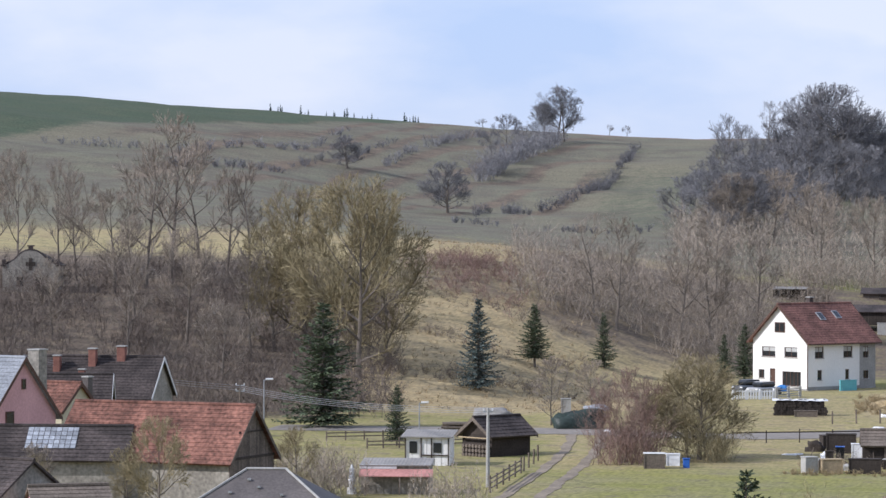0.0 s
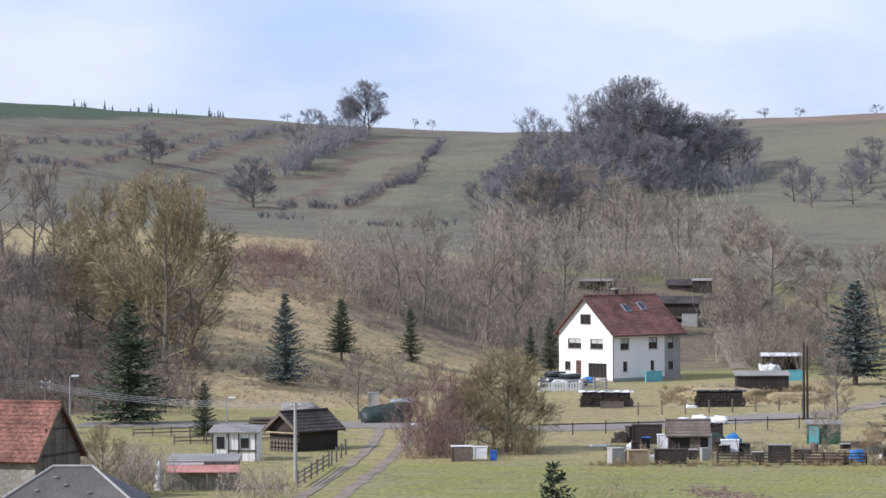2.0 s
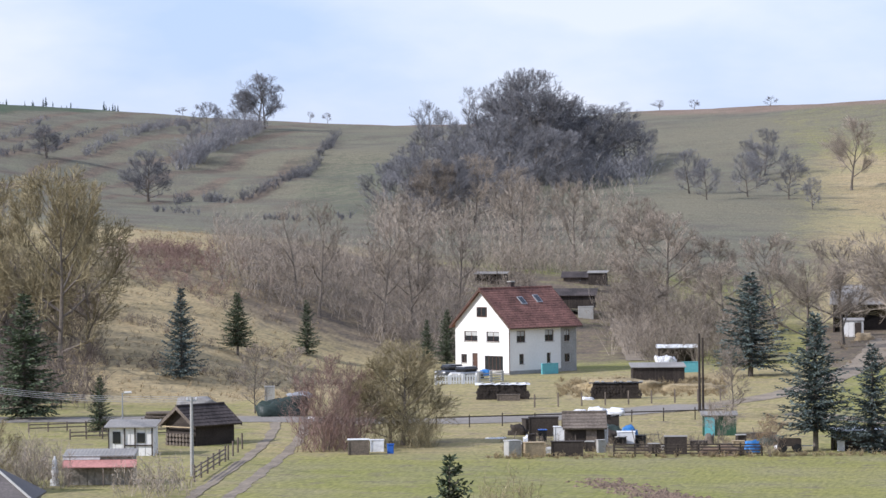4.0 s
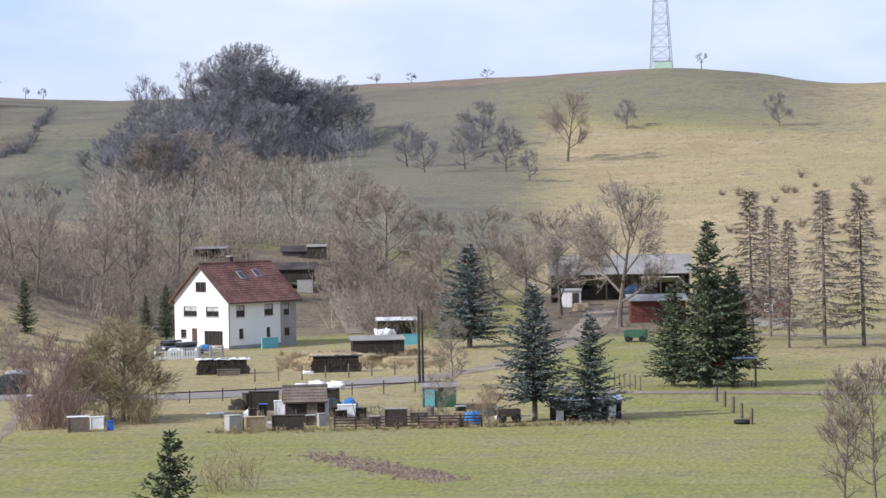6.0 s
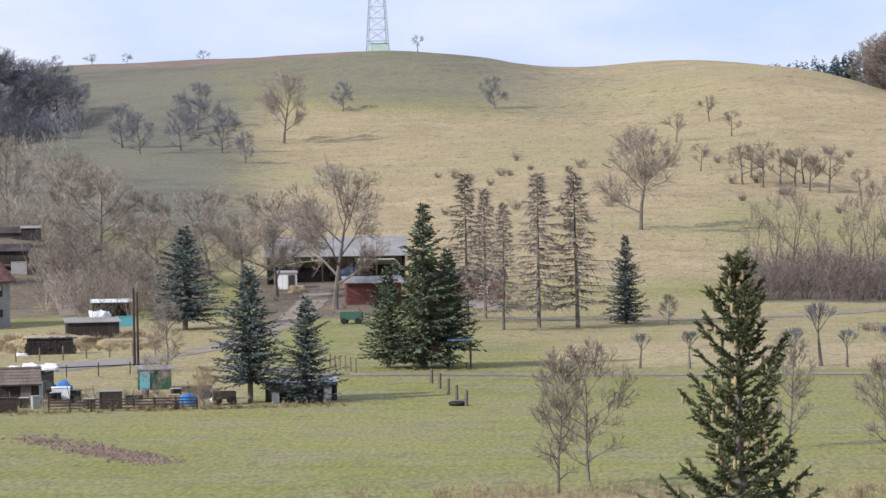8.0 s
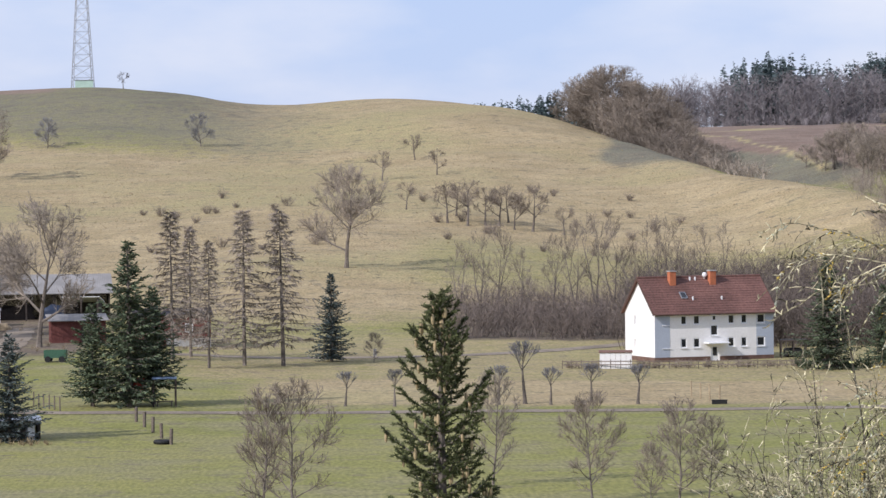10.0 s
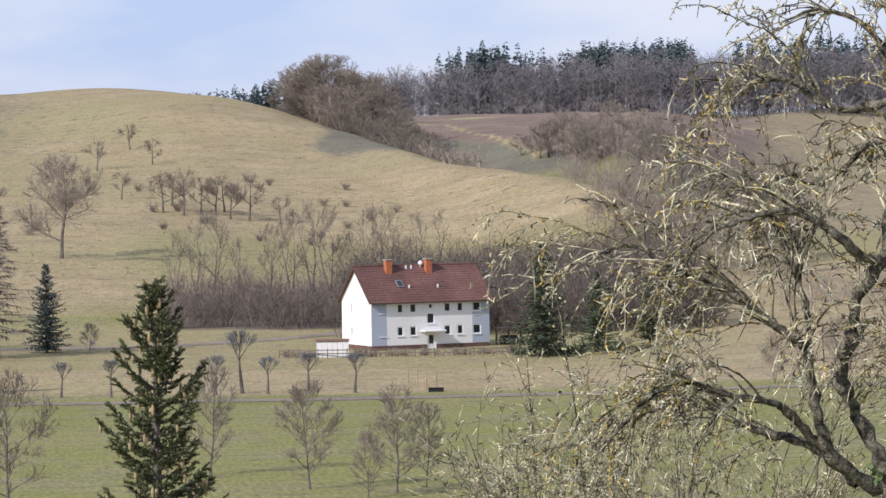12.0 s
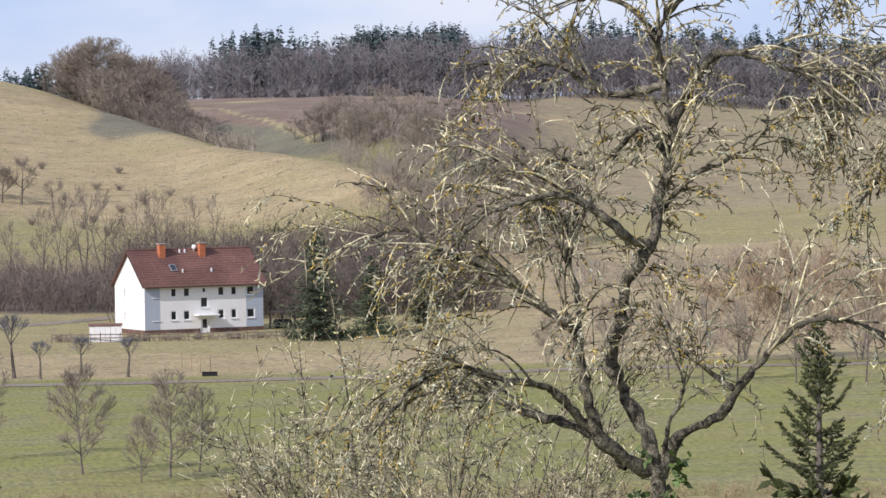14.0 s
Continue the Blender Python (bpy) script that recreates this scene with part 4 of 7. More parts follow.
    for x, y in ((4.9, 1.2), (8.2, 1.2), (5.6, 3.6), (6.2, 3.6)):
        part("vent_pipe", boxes((x - .07, y - .07, eave + s * y, x + .07, y + .07, eave + s * y + .5)), FRAME_WHITE, roof)
    gb = bmesh.new()
    beam(gb, (-.2, -.5, eave - .3), (L + .2, -.5, eave - .3), .09)
    part("gutter", gb, FRAME, roof)


white_house()
apartment_block()


# ---- trees and thickets, from the near meadow to the crest ----
DEC = "bare grey-brown deciduous tree"
def row(kind, name, label, bark, twigs, rows, group="", category="tree"):
    for k, (az, r, h, *w) in enumerate(rows):
        plant(kind, k, az, r, h, name, label, bark, twigs, turn=k * 77 % 360, wide=w[0] if w else 1.0, group=group, category=category)


row("spruce", "spruce", "dark green spruce standing at the foot of the bank", BARK, NEEDLE, [(-19.66, 300.5, 11.2, 1.6), (-18.39, 275.5, 5), (-16.01, 360, 6.7, 1.3), (-14.82, 372, 6), (-12.75, 385, 5), (-12.4, 380, 6.5)], "spruces", "conifer")
row("spruce", "blue_spruce", "blue-green spruce beside the gardens", BARK, NEEDLE_BLUE, [(-16.98, 339.5, 9.2, 1.15), (-7.18, 352, 10.9, 1.6), (-6.08, 249.5, 10.2, 1.3), (-5.11, 248.5, 7.9, 1.4), (.42, 351.5, 9.3, 1.15)], "blue spruces", "conifer")
row("spruce", "spruce", "large dark green spruce in the meadow", BARK, NEEDLE, [(-3.06, 283.5, 14, 1.25), (-3.69, 284, 8.7, 1.3), (-2.65, 286, 10, 1.25), (8.96, 331, 11, 1.3), (9.9, 340, 8, 1.2), (10.8, 345, 7, 1.1)], "meadow spruces", "conifer")
row("larch", "larch", "tall bare larch with drooping twigs", BARK, TWIG, [(-1.08, 343, 16.2, 1.1), (-.41, 343.5, 16.3, 1.15), (-1.69, 338, 13), (-2.31, 351, 15.8, 1.1), (-2.0, 357, 14)], "larches")
row("copse", "tree", "tall bare tree with yellowish budding twigs", BARK, TWIG_YELLOW, [(-19.05, 339.5, 21, .8), (-19.95, 352, 17.5, .85), (-18.55, 346, 18.5, .7), (-20.5, 350, 14, .8), (-19.5, 345, 19, .7)], "yellow-budding trees")
row("tall", "tree", "tall bare tree on the wooded bank", BARK, TWIG, [(-22.29, 384, 20), (-22.7, 380, 17), (-23.25, 376, 12, 1.2), (-21.8, 390, 16), (-21.3, 392, 13), (-24.2, 392, 14, .7), (-24.9, 395, 15, .7), (-20.9, 385, 14), (-25.3, 400, 14, .8), (-23.9, 388, 13, .7), (-22.0, 350, 13, .9), (-23.0, 345, 11, .9), (-20.9, 345, 12, .9), (-24.3, 350, 9, .9), (-21.4, 330, 9), (-20.3, 372, 14, .8), (-22.9, 360, 12)], "bank trees")
row("copse", "tree", "broad bare oak behind the gardens", BARK, TWIG, [(-8.63, 440, 14, 1.15), (-6.73, 430, 12.5, 1.1), (-7.6, 420, 9.5, 1.2), (-9.0, 520, 9, 1.2), (-8.0, 450, 10, 1.2), (-9.2, 475, 10, 1.2), (-11.9, 560, 13), (-11.2, 540, 12), (-12.6, 560, 12)], "round oaks")
row("broad", "tree", "broad bare oak with spreading limbs", BARK, TWIG, [(-4.60, 375.5, 16.4, .9), (-5.6, 405, 13), (.69, 479, 15.0, .95), (-6.2, 395, 11)], "oaks")
row("copse", "garden_tree", "bare garden tree with yellowish twigs", BARK, TWIG_YELLOW, [(-13.18, 260, 8.4, 1.2), (-13.05, 261.5, 7.6, 1.2), (-13.38, 261, 7.0, 1.2)], "garden trees")
row("shrub", "shrub", "reddish-brown leafless shrub beside the garden", BARK, TWIG_RED, [(-14.49, 256, 7.6, .8), (-14.0, 262, 6.5)], "red shrubs", "shrub")
row("tall", "tree", "bare tree on the slope behind the house", BARK, TWIG, [(-14.6, 395, 14), (-13.5, 400, 13.5), (-13.0, 405, 12), (-15.0, 400, 12), (-12.2, 420, 13), (-11.1, 485, 13), (-10.2, 485, 13), (-9.1, 430, 9), (-12.9, 420, 15)], "slope trees")
row("copse", "tree", "dense round dark tree on the far slope", BARK, TWIG_HAZED, [(-17.52, 690.5, 11, 1.25), (-17.5, 692, 9, 1.2), (-19.25, 777, 8, 1.3), (-19.23, 779, 7, 1.3)], "dense slope trees")
row("broad", "tree", "round dark bare tree on the far slope", BARK, TWIG_HAZED, [(-15.61, 914, 15.5), (-15.5, 917, 13), (-15.85, 912, 11), (-16.5, 895, 8.5, .8), (-16.75, 860, 6), (-16.2, 890, 6)], "far slope trees")
row("copse", "tree", "dark bare tree of the hillside copse", BARK, TWIG_HAZED, [(-11.5, 735, 19, 1.1), (-11.2, 730, 23.5, 1.0), (-11.0, 732, 25.5, 1.0), (-10.8, 730, 25, 1.0), (-10.55, 735, 20, 1.1), (-11.1, 722, 21, 1.2), (-10.9, 720, 20, 1.2), (-10.3, 738, 17, 1.2), (-9.95, 742, 15.5, 1.3), (-9.6, 750, 14, 1.3), (-9.3, 755, 12.5, 1.3), (-9.05, 765, 9, 1.4), (-11.8, 735, 15, 1.2), (-10.2, 722, 14, 1.3), (-9.75, 735, 12, 1.4), (-12.2, 720, 15, 1.1), (-12.6, 700, 15.5, 1.1), (-12.95, 690, 12, 1.2), (-12.2, 660, 14, 1.2), (-11.7, 660, 16, 1.1), (-11.3, 680, 17, 1.1), (-10.8, 690, 14, 1.3), (-10.5, 700, 13, 1.3), (-13.5, 640, 10, 1.3), (-13.1, 620, 11, 1.3), (-12.5, 610, 12, 1.2), (-12.0, 600, 13, 1.1), (-11.5, 610, 13, 1.2), (-12.7, 560, 11, 1.2), (-12.3, 560, 12, 1.1)], "hillside copse")
row("tall", "tree", "bare skyline tree beside the copse", BARK, TWIG_HAZED, [(-12.0, 905, 12.5, 1.0), (-12.75, 760, 18, .95), (-12.4, 770, 15, .9)], "skyline copse trees")
row("broad", "tree", "bare rusty-brown tree on the open slope", BARK, TWIG, [(-5.43, 663.5, 14.5, .85)])
row("copse", "fruit_tree", "dark bare fruit tree on the slope", BARK, TWIG_HAZED, [(-4.40, 727, 6.8), (-1.78, 721, 7.4), (-7.9, 640, 8), (-7.2, 650, 9), (-7.0, 690, 8), (-6.5, 640, 9), (-6.9, 700, 10), (-8.2, 660, 9), (-6.1, 620, 6)], "orchard trees")
row("alder", "young_tree", "slender young alder at the near edge of the meadow", BARK, TWIG_BROWN, [(-.79, 180, 8), (-.25, 184, 8.2, 1.1), (4.9, 196, 6.6), (6.4, 193, 6.4, 1.2), (6.9, 196, 5.2), (5.9, 190, 4)], "young alders")
row("pollard", "pollard_willow", "small pollarded tree along the lane", BARK, TWIG_HAZED, [(.65, 283, 3.0, 1.1), (1.5, 282, 3.2, 1.1), (3.3, 283, 3.4, 1.1), (4.2, 283, 3.2, 1.1), (5.7, 283, 3.4, 1.2), (4.9, 286, 3.4, 1.1), (3.75, 284, 5.4, .9)], "pollards")
row("copse", "tree", "dense brown copse tree on the shoulder of the hill", BARK, TWIG_BROWN, [(4.65, 800, 10, 1.4), (4.95, 788, 13.5, 1.5), (5.15, 780, 15, 1.5), (5.3, 772, 15.5, 1.5), (5.65, 758, 15.5, 1.5), (6.0, 742, 14, 1.5), (6.35, 725, 10.5, 1.4), (6.7, 705, 8, 1.4), (7.05, 688, 6, 1.5), (5.5, 785, 13, 1.3), (5.0, 790, 15.5, 1.2), (5.22, 776, 17.5, 1.2), (5.45, 766, 18, 1.2), (5.8, 752, 16.5, 1.3), (6.15, 737, 13.5, 1.3), (6.5, 718, 10, 1.3)], "shoulder copse")
row("multi", "tree", "slender bare tree above the hedge", BARK, TWIG_BROWN, [(2.65, 440, 9, .8), (3.0, 445, 10, .8), (3.3, 448, 11, .8), (3.7, 446, 8, .8), (4.25, 452, 10, .8), (4.65, 455, 11.5, .8), (5.0, 458, 13, .8), (5.3, 462, 12, .8), (5.6, 470, 8, .7), (6.0, 478, 11, .8), (6.3, 482, 10, .8), (6.8, 495, 8, .8), (7.2, 505, 7.5, .8)], "hedge trees")
row("fruit", "fruit_tree", "old bare fruit tree on the dry slope", BARK, TWIG_BROWN, [(2.45, 557, 7.5), (2.8, 554, 8), (3.1, 556, 6.5), (3.34, 556, 7), (3.6, 553, 6), (3.92, 553, 8), (4.46, 552, 5), (3.5, 560, 6.5), (1.9, 684, 5.5), (2.28, 650, 5.5), (1.33, 643, 6), (1.74, 578, 5), (2.6, 565, 6)], "slope fruit trees")
brush("thicket", "dense leafless hedge below the dry slope", 1, 640, lambda g: (g.uniform(2.5, 11.5), 397 + 40 * g.random() ** 1.4 + 4 * math.sin(g.random() * 40)), 5.0, TWIG_SCRUB, 7, .03, subs=5)
brush("thicket", "brown undergrowth on the wooded bank", 2, 900, lambda g: (g.uniform(-26, -18.4), g.uniform(312, 395)), 3.4, TWIG_SCRUB, 9)
brush("thicket", "leafless scrub behind the house", 3, 400, lambda g: (g.uniform(-16.3, -11.7), g.uniform(392, 450)), 5.0, TWIG)
brush("thicket", "leafless scrub on the slope beyond the sheds", 18, 200, lambda g: (g.uniform(-9.6, -7.2), g.uniform(392, 450)), 5.0, TWIG)
brush("thicket", "scrub above the hillside sheds", 19, 110, lambda g: (g.uniform(-11.8, -9.4), g.uniform(466, 490)), 5.0, TWIG)
brush("thicket", "brown scrub along the valley head", 4, 330, lambda g: (lambda u: (9.4 + 4.2 * u, g.uniform(560 - 120 * u, 660)))(g.random()), 5, TWIG)
brush("thicket", "dark brown thicket beyond the apartment block", 21, 380, lambda g: (g.uniform(5.6, 11.5), g.uniform(415, 475)), 6.8, TWIG_SCRUB, 7, .034, subs=5)
brush("thicket", "low scrub on the far pasture", 14, 160, lambda g: (g.uniform(13, 20), g.uniform(395, 440)), 4, TWIG)
brush("thicket", "reddish brambles on the pasture", 15, 70, lambda g: (g.uniform(12.8, 19), g.uniform(300, 345)), 2.2, TWIG_RED)
brush("thicket", "dark hillside undergrowth", 5, 260, lambda g: (g.uniform(-12.9, -8.9), g.uniform(690, 755)), 6.5, TWIG_HAZED, twig=.055)
brush("thicket", "brown undergrowth of the shoulder copse", 6, 130, lambda g: (lambda u: (4.9 + 2.5 * u, 775 - 120 * u + g.uniform(8, 30)))(g.random()), 5, TWIG_BROWN, twig=.05)
brush("thicket", "brown scrub below the hillside copse", 7, 200, lambda g: (g.uniform(-13.6, -9.2), g.uniform(480, 640)), 6, TWIG, twig=.045)
brush("reeds", "pale dry reeds along the ditch", 8, 330, lambda g: (g.uniform(-4.5, 20), g.uniform(174, 181)), .9, material("dry_reeds", (.42, .34, .2), .95, .3, 1, 6, island=.3), 12, .012, category="reeds")
brush("thicket", "brown shrubs round the village yards", 9, 80, lambda g: (g.uniform(-20.6, -18.9), g.uniform(222, 246)), 2.6, TWIG, twig=.02)
brush("thicket", "yellowish twiggy bushes under the garden tree", 22, 16, lambda g: (g.uniform(-13.7, -12.7), g.uniform(256, 262)), 4.0, TWIG_YELLOW, 14, .018)
brush("thicket", "reddish bushes at the track corner", 23, 22, lambda g: (g.uniform(-14.9, -14.0), g.uniform(253, 262)), 4.6, TWIG_RED, 14, .018)
brush("thicket", "brown shrubs beside the garage", 10, 22, lambda g: (g.uniform(-18.1, -16.9), g.uniform(214, 224)), 2.4, TWIG, twig=.02)
brush("thicket", "low rose thicket at the meadow edge", 16, 16, lambda g: (g.uniform(-11.9, -10.8), g.uniform(196, 204)), 2.4, TWIG_YELLOW, twig=.018)


VALLEY = random.Random(88)
row("tall", "tree", "slender brown tree of the wood in the valley head", BARK, TWIG, [(9.0 + 4.3 * u, 690 - 190 * VALLEY.random() * u, VALLEY.uniform(7, 9.5) + 2.5 * min(1, u * 3), 1.3) for u in [VALLEY.random() for _ in range(46)]], "valley wood")
row("copse", "tree", "bushy brown tree at the edge of the valley wood", BARK, TWIG, [(8.95, 690, 6, 1.2), (9.15, 695, 7, 1.2), (9.5, 690, 7, 1.2), (9.9, 670, 7.5, 1.2), (10.3, 660, 8.5, 1.2), (10.8, 650, 9, 1.2), (11.4, 650, 9, 1.2), (12.0, 650, 8.5, 1.2), (12.6, 640, 8.5, 1.2), (8.62, 700, 5, 1.1), (8.81, 700, 4.2, 1.1)], "wood edge trees")
brush("thicket", "brown scrub at the edge of the valley wood", 30, 60, lambda g: (g.uniform(9.9, 11.5), g.uniform(470, 545)), 5.5, TWIG_BROWN, twig=.03)
brush("thicket", "dark brown thicket on the bank behind the apartment block", 25, 460, lambda g: (g.uniform(5.6, 12.0), g.uniform(372, 398)), 6.2, TWIG_SCRUB, 7, .036, subs=5)


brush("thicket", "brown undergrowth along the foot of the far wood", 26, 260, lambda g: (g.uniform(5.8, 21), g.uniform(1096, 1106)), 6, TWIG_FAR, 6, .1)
brush("thicket", "brown crowns of the shoulder copse", 27, 40, lambda g: (g.uniform(4.95, 6.6), g.uniform(735, 785)), 10, TWIG_BROWN, 9, .04, subs=6, shoots=6)
brush("hedge", "low leafless hedge along the garden fence of the apartment block", 32, 90, lambda g: (g.uniform(4.5, 8.6), g.uniform(336.4, 337.6)), .9, TWIG_BROWN, 10, .02, category="hedge")
brush("thicket", "brown scrub round the hillside sheds", 28, 70, lambda g: (g.choice((g.uniform(-11.6, -10.95), g.uniform(-9.75, -8.9))), g.uniform(425, 465)), 3.6, TWIG_BROWN, 8, .035)
brush("thicket", "low brown brambles round the gardens", 29, 70, lambda g: (g.uniform(-10.9, -6.6), g.uniform(247, 262)), 1.0, TWIG_BROWN, 8, .014)


RUSSET = material("rough_dry_grass", (.40, .31, .18), .95, .3, .5, 4, island=.3)
brush("tussocks", "pale rough grass tussocks on the dry bank", 51, 1300, lambda g: (g.uniform(-18.6, -14.6), g.uniform(322, 470)), .75, RUSSET, 6, .03, category="grass", spread=1.0, subs=1, shoots=0)
brush("tussocks", "rough grass tussocks on the dry hill", 52, 3600, lambda g: (g.uniform(-4.5, 9.0), g.uniform(440, 730)), .55, RUSSET, 6, .04, category="grass", spread=1.2, subs=0)
brush("brambles", "reddish-brown brambles on the dry bank", 53, 130, lambda g: (g.gauss(-16.9, .55), g.gauss(408, 12)), 2.2, TWIG_RED, 9, .022, spread=1.1)
brush("brambles", "brown brambles along the old field edges of the bank", 54, 110, lambda g: (g.uniform(-18.4, -15.2), g.choice((345, 366, 386)) + g.gauss(0, 2)), 1.3, TWIG_BROWN, 9, .022, spread=1.1)
brush("thicket", "dark scrub at the foot of the barn oaks", 55, 120, lambda g: (g.uniform(-9.0, -6.9), g.uniform(372, 420)), 4.6, TWIG_BROWN)


def hedge_line(name, label, seed, line, height, mat, per=.5, width=3.0, twig=.05):
    """A hedge that follows a line of bearings and distances."""
    n = len(line) - 1

    def place(g):
        u = g.random() * n
        i = min(int(u), n - 1)
        (a0, r0), (a1, r1) = line[i], line[i + 1]
        t = u - i
        return a0 + (a1 - a0) * t + g.uniform(-.03, .03), r0 + (r1 - r0) * t + g.uniform(-width, width)
    total = sum(math.hypot((a1 - a0) * 14, r1 - r0) for (a0, r0), (a1, r1) in zip(line, line[1:]))
    return brush(name, label, seed, int(total * per), place, height, mat, 9, twig, category="hedge")


brush("low_bushes", "low dark bushes scattered on the dry slope", 20, 40, lambda g: (g.uniform(-3, 6.5), g.uniform(510, 620)), 2.0, TWIG_BROWN, 34, .03, spread=.9)
hedge_line("hedge", "brown hedgerow running up the far slope", 41, [(-17.1, 680), (-16.0, 735), (-15.1, 762), (-14.6, 820), (-14.26, 890)], 2.6, TWIG_HAZED)
hedge_line("hedge", "tall leafless hedgerow with trees on the slope", 42, [(-17.0, 800), (-16.3, 850), (-15.6, 905)], 7, TWIG_HAZED, .8)
hedge_line("hedge", "dark hedge on an old terrace", 43, [(-18.6, 815), (-17.6, 880), (-16.8, 925)], 2.8, TWIG_HAZED)
hedge_line("hedge", "low hedge along the sown field", 44, [(-24.6, 770), (-21.5, 784), (-20.2, 802), (-19.2, 890)], 2.2, TWIG_HAZED, .35)
hedge_line("hedge", "dark low terrace hedge", 45, [(-22.5, 715), (-21.3, 722), (-19.8, 778), (-18.0, 895)], 2.0, TWIG_HAZED, .35)
hedge_line("hedge", "low hedge at the foot of the slope", 46, [(-17.6, 640), (-16.45, 615), (-14.9, 595), (-13.6, 600)], 1.6, TWIG_HAZED, .35)
hedge_line("hedge", "leafless hedge round the shoulder of the hill", 47, [(7.0, 668), (7.6, 645), (8.0, 632)], 3.5, TWIG, .6)
hedge_line("hedge", "dark evergreen hedge beside the apartment block", 48, [(8.5, 334), (10.6, 332)], 1.5, NEEDLE, 1.2, 1.0, .05)
row("fruit", "fruit_tree", "tiny bare fruit tree on the skyline", BARK, TWIG_HAZED, [(-9.3, 955, 4.2, 1.2), (-8.7, 955, 4, 1.3), (-8.1, 952, 3.6, 1.2), (-6.8, 940, 3.6, 1.3), (-14.72, 1000, 3.6), (-14.42, 1000, 3.8), (-3.1, 858, 4.6), (-16.9, 985, 3.0, 1.6), (-16.3, 985, 3.2, 1.4)], "skyline trees")
row("copse", "yard_tree", "twiggy bare tree before the barn", BARK, TWIG_YELLOW, [(-22.5, 205, 6.6, .8), (-23.0, 207, 4.6, .8), (-20.1, 226, 4.6, .9), (-24.55, 207, 4.2, .8)], "yard trees")
row("alder", "tree", "slender bare tree in the village yard", BARK, TWIG, [(-24.6, 205, 5, 1.2), (-15.72, 303, 6.4), (-15.0, 305, 6), (-7.5, 290, 6.2, 1.3), (3.18, 207, 7.2), (1.15, 350, 3.2, 1.3)], "slender trees")
row("broad", "tree", "bare tree in the valley head", BARK, TWIG, [(10.2, 500, 9), (10.8, 490, 9), (11.3, 500, 10), (11.9, 480, 9), (12.6, 500, 10), (13.2, 480, 8)], "valley trees")
row("shrub", "willow", "bushy willow with orange-brown shoots", BARK, TWIG_ORANGE, [(16.3, 287, 10, 1.0), (17.3, 287, 11, 1.0), (18.3, 289, 9), (-6.86, 244.5, 3.4, .9)], "orange willows")
row("shrub", "willow", "pollarded willow with upright shoots", BARK, TWIG, [(12.93, 283.5, 4.3, .7), (14.2, 300, 5, 1.2), (-13.9, 262, 5.0, 1.3), (-9.05, 420, 8, 1.4), (-8.3, 405, 7, 1.4), (-7.7, 262, 3.6)], "willows")
row("tall", "tree", "thin bare tree along the ditch", BARK, TWIG, [(14.0, 262, 7, .7), (15.0, 265, 7.5, .7), (15.6, 262, 7, .7), (17.2, 262, 7, .7), (18.4, 262, 8, .7), (16.2, 266, 6.5, .7)], "ditch trees")


def far_wood(name, label, seed, count, place, lo, hi, mat, pine=False, rise=None):
    rng = random.Random(seed)
    w = Wood()
    for _ in range(count):
        a, r = place(rng)
        x, y = r * math.sin(radians(a)), r * math.cos(radians(a))
        p, h = Vector((x, y, gz(x, y))), rng.uniform(lo, hi) * (rise(a) if rise else 1)
        w.spike(p, p + Vector((0, 0, h)), .2 if pine else .1)
        if pine:
            for k in range(130):
                u = rng.uniform(.15, 1)
                c = p + Vector((0, 0, h * u))
                ang = rng.uniform(0, 6.28)
                ln = h * (.17 * (1 - u) ** .7 + .025) * rng.uniform(.5, 1.2)
                w.blade(c, c + Vector((math.cos(ang), math.sin(ang), rng.uniform(-.6, .2))).normalized() * ln, ln * .25, rand_dir(rng))
        else:
            for k in range(34):
                u = rng.uniform(.1, .92)
                c, ang = p + Vector((0, 0, h * u)), rng.uniform(0, 6.28)
                d = Vector((math.cos(ang), math.sin(ang), rng.uniform(.5, 1.6))).normalized()
                ln = h * (.08 + .22 * math.sin(math.pi * (.1 + u * .8))) * rng.uniform(.6, 1.1)
                e = c + d * ln
                w.shoot(c, e, .08)
                for _ in range(5):
                    q = c.lerp(e, rng.uniform(.25, 1))
                    w.shoot(q, q + (d + rand_dir(rng) * .9).normalized() * h * rng.uniform(.05, .12), .065)
    return tagged(new(name, w.mesh(name, mat)), label, "wood", kind="stuff")


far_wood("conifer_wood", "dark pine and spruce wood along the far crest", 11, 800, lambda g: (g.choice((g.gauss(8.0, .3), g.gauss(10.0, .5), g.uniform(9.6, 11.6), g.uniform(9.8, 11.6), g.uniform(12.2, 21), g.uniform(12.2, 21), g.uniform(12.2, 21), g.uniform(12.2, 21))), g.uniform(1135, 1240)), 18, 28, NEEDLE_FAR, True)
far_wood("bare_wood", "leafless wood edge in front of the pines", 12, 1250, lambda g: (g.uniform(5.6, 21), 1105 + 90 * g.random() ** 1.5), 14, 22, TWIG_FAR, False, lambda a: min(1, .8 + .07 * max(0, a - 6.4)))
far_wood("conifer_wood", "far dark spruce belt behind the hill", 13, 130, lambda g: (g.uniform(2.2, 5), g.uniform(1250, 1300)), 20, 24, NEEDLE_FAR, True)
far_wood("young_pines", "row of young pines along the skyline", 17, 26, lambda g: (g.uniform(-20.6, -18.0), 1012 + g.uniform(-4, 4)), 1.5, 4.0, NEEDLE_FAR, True)


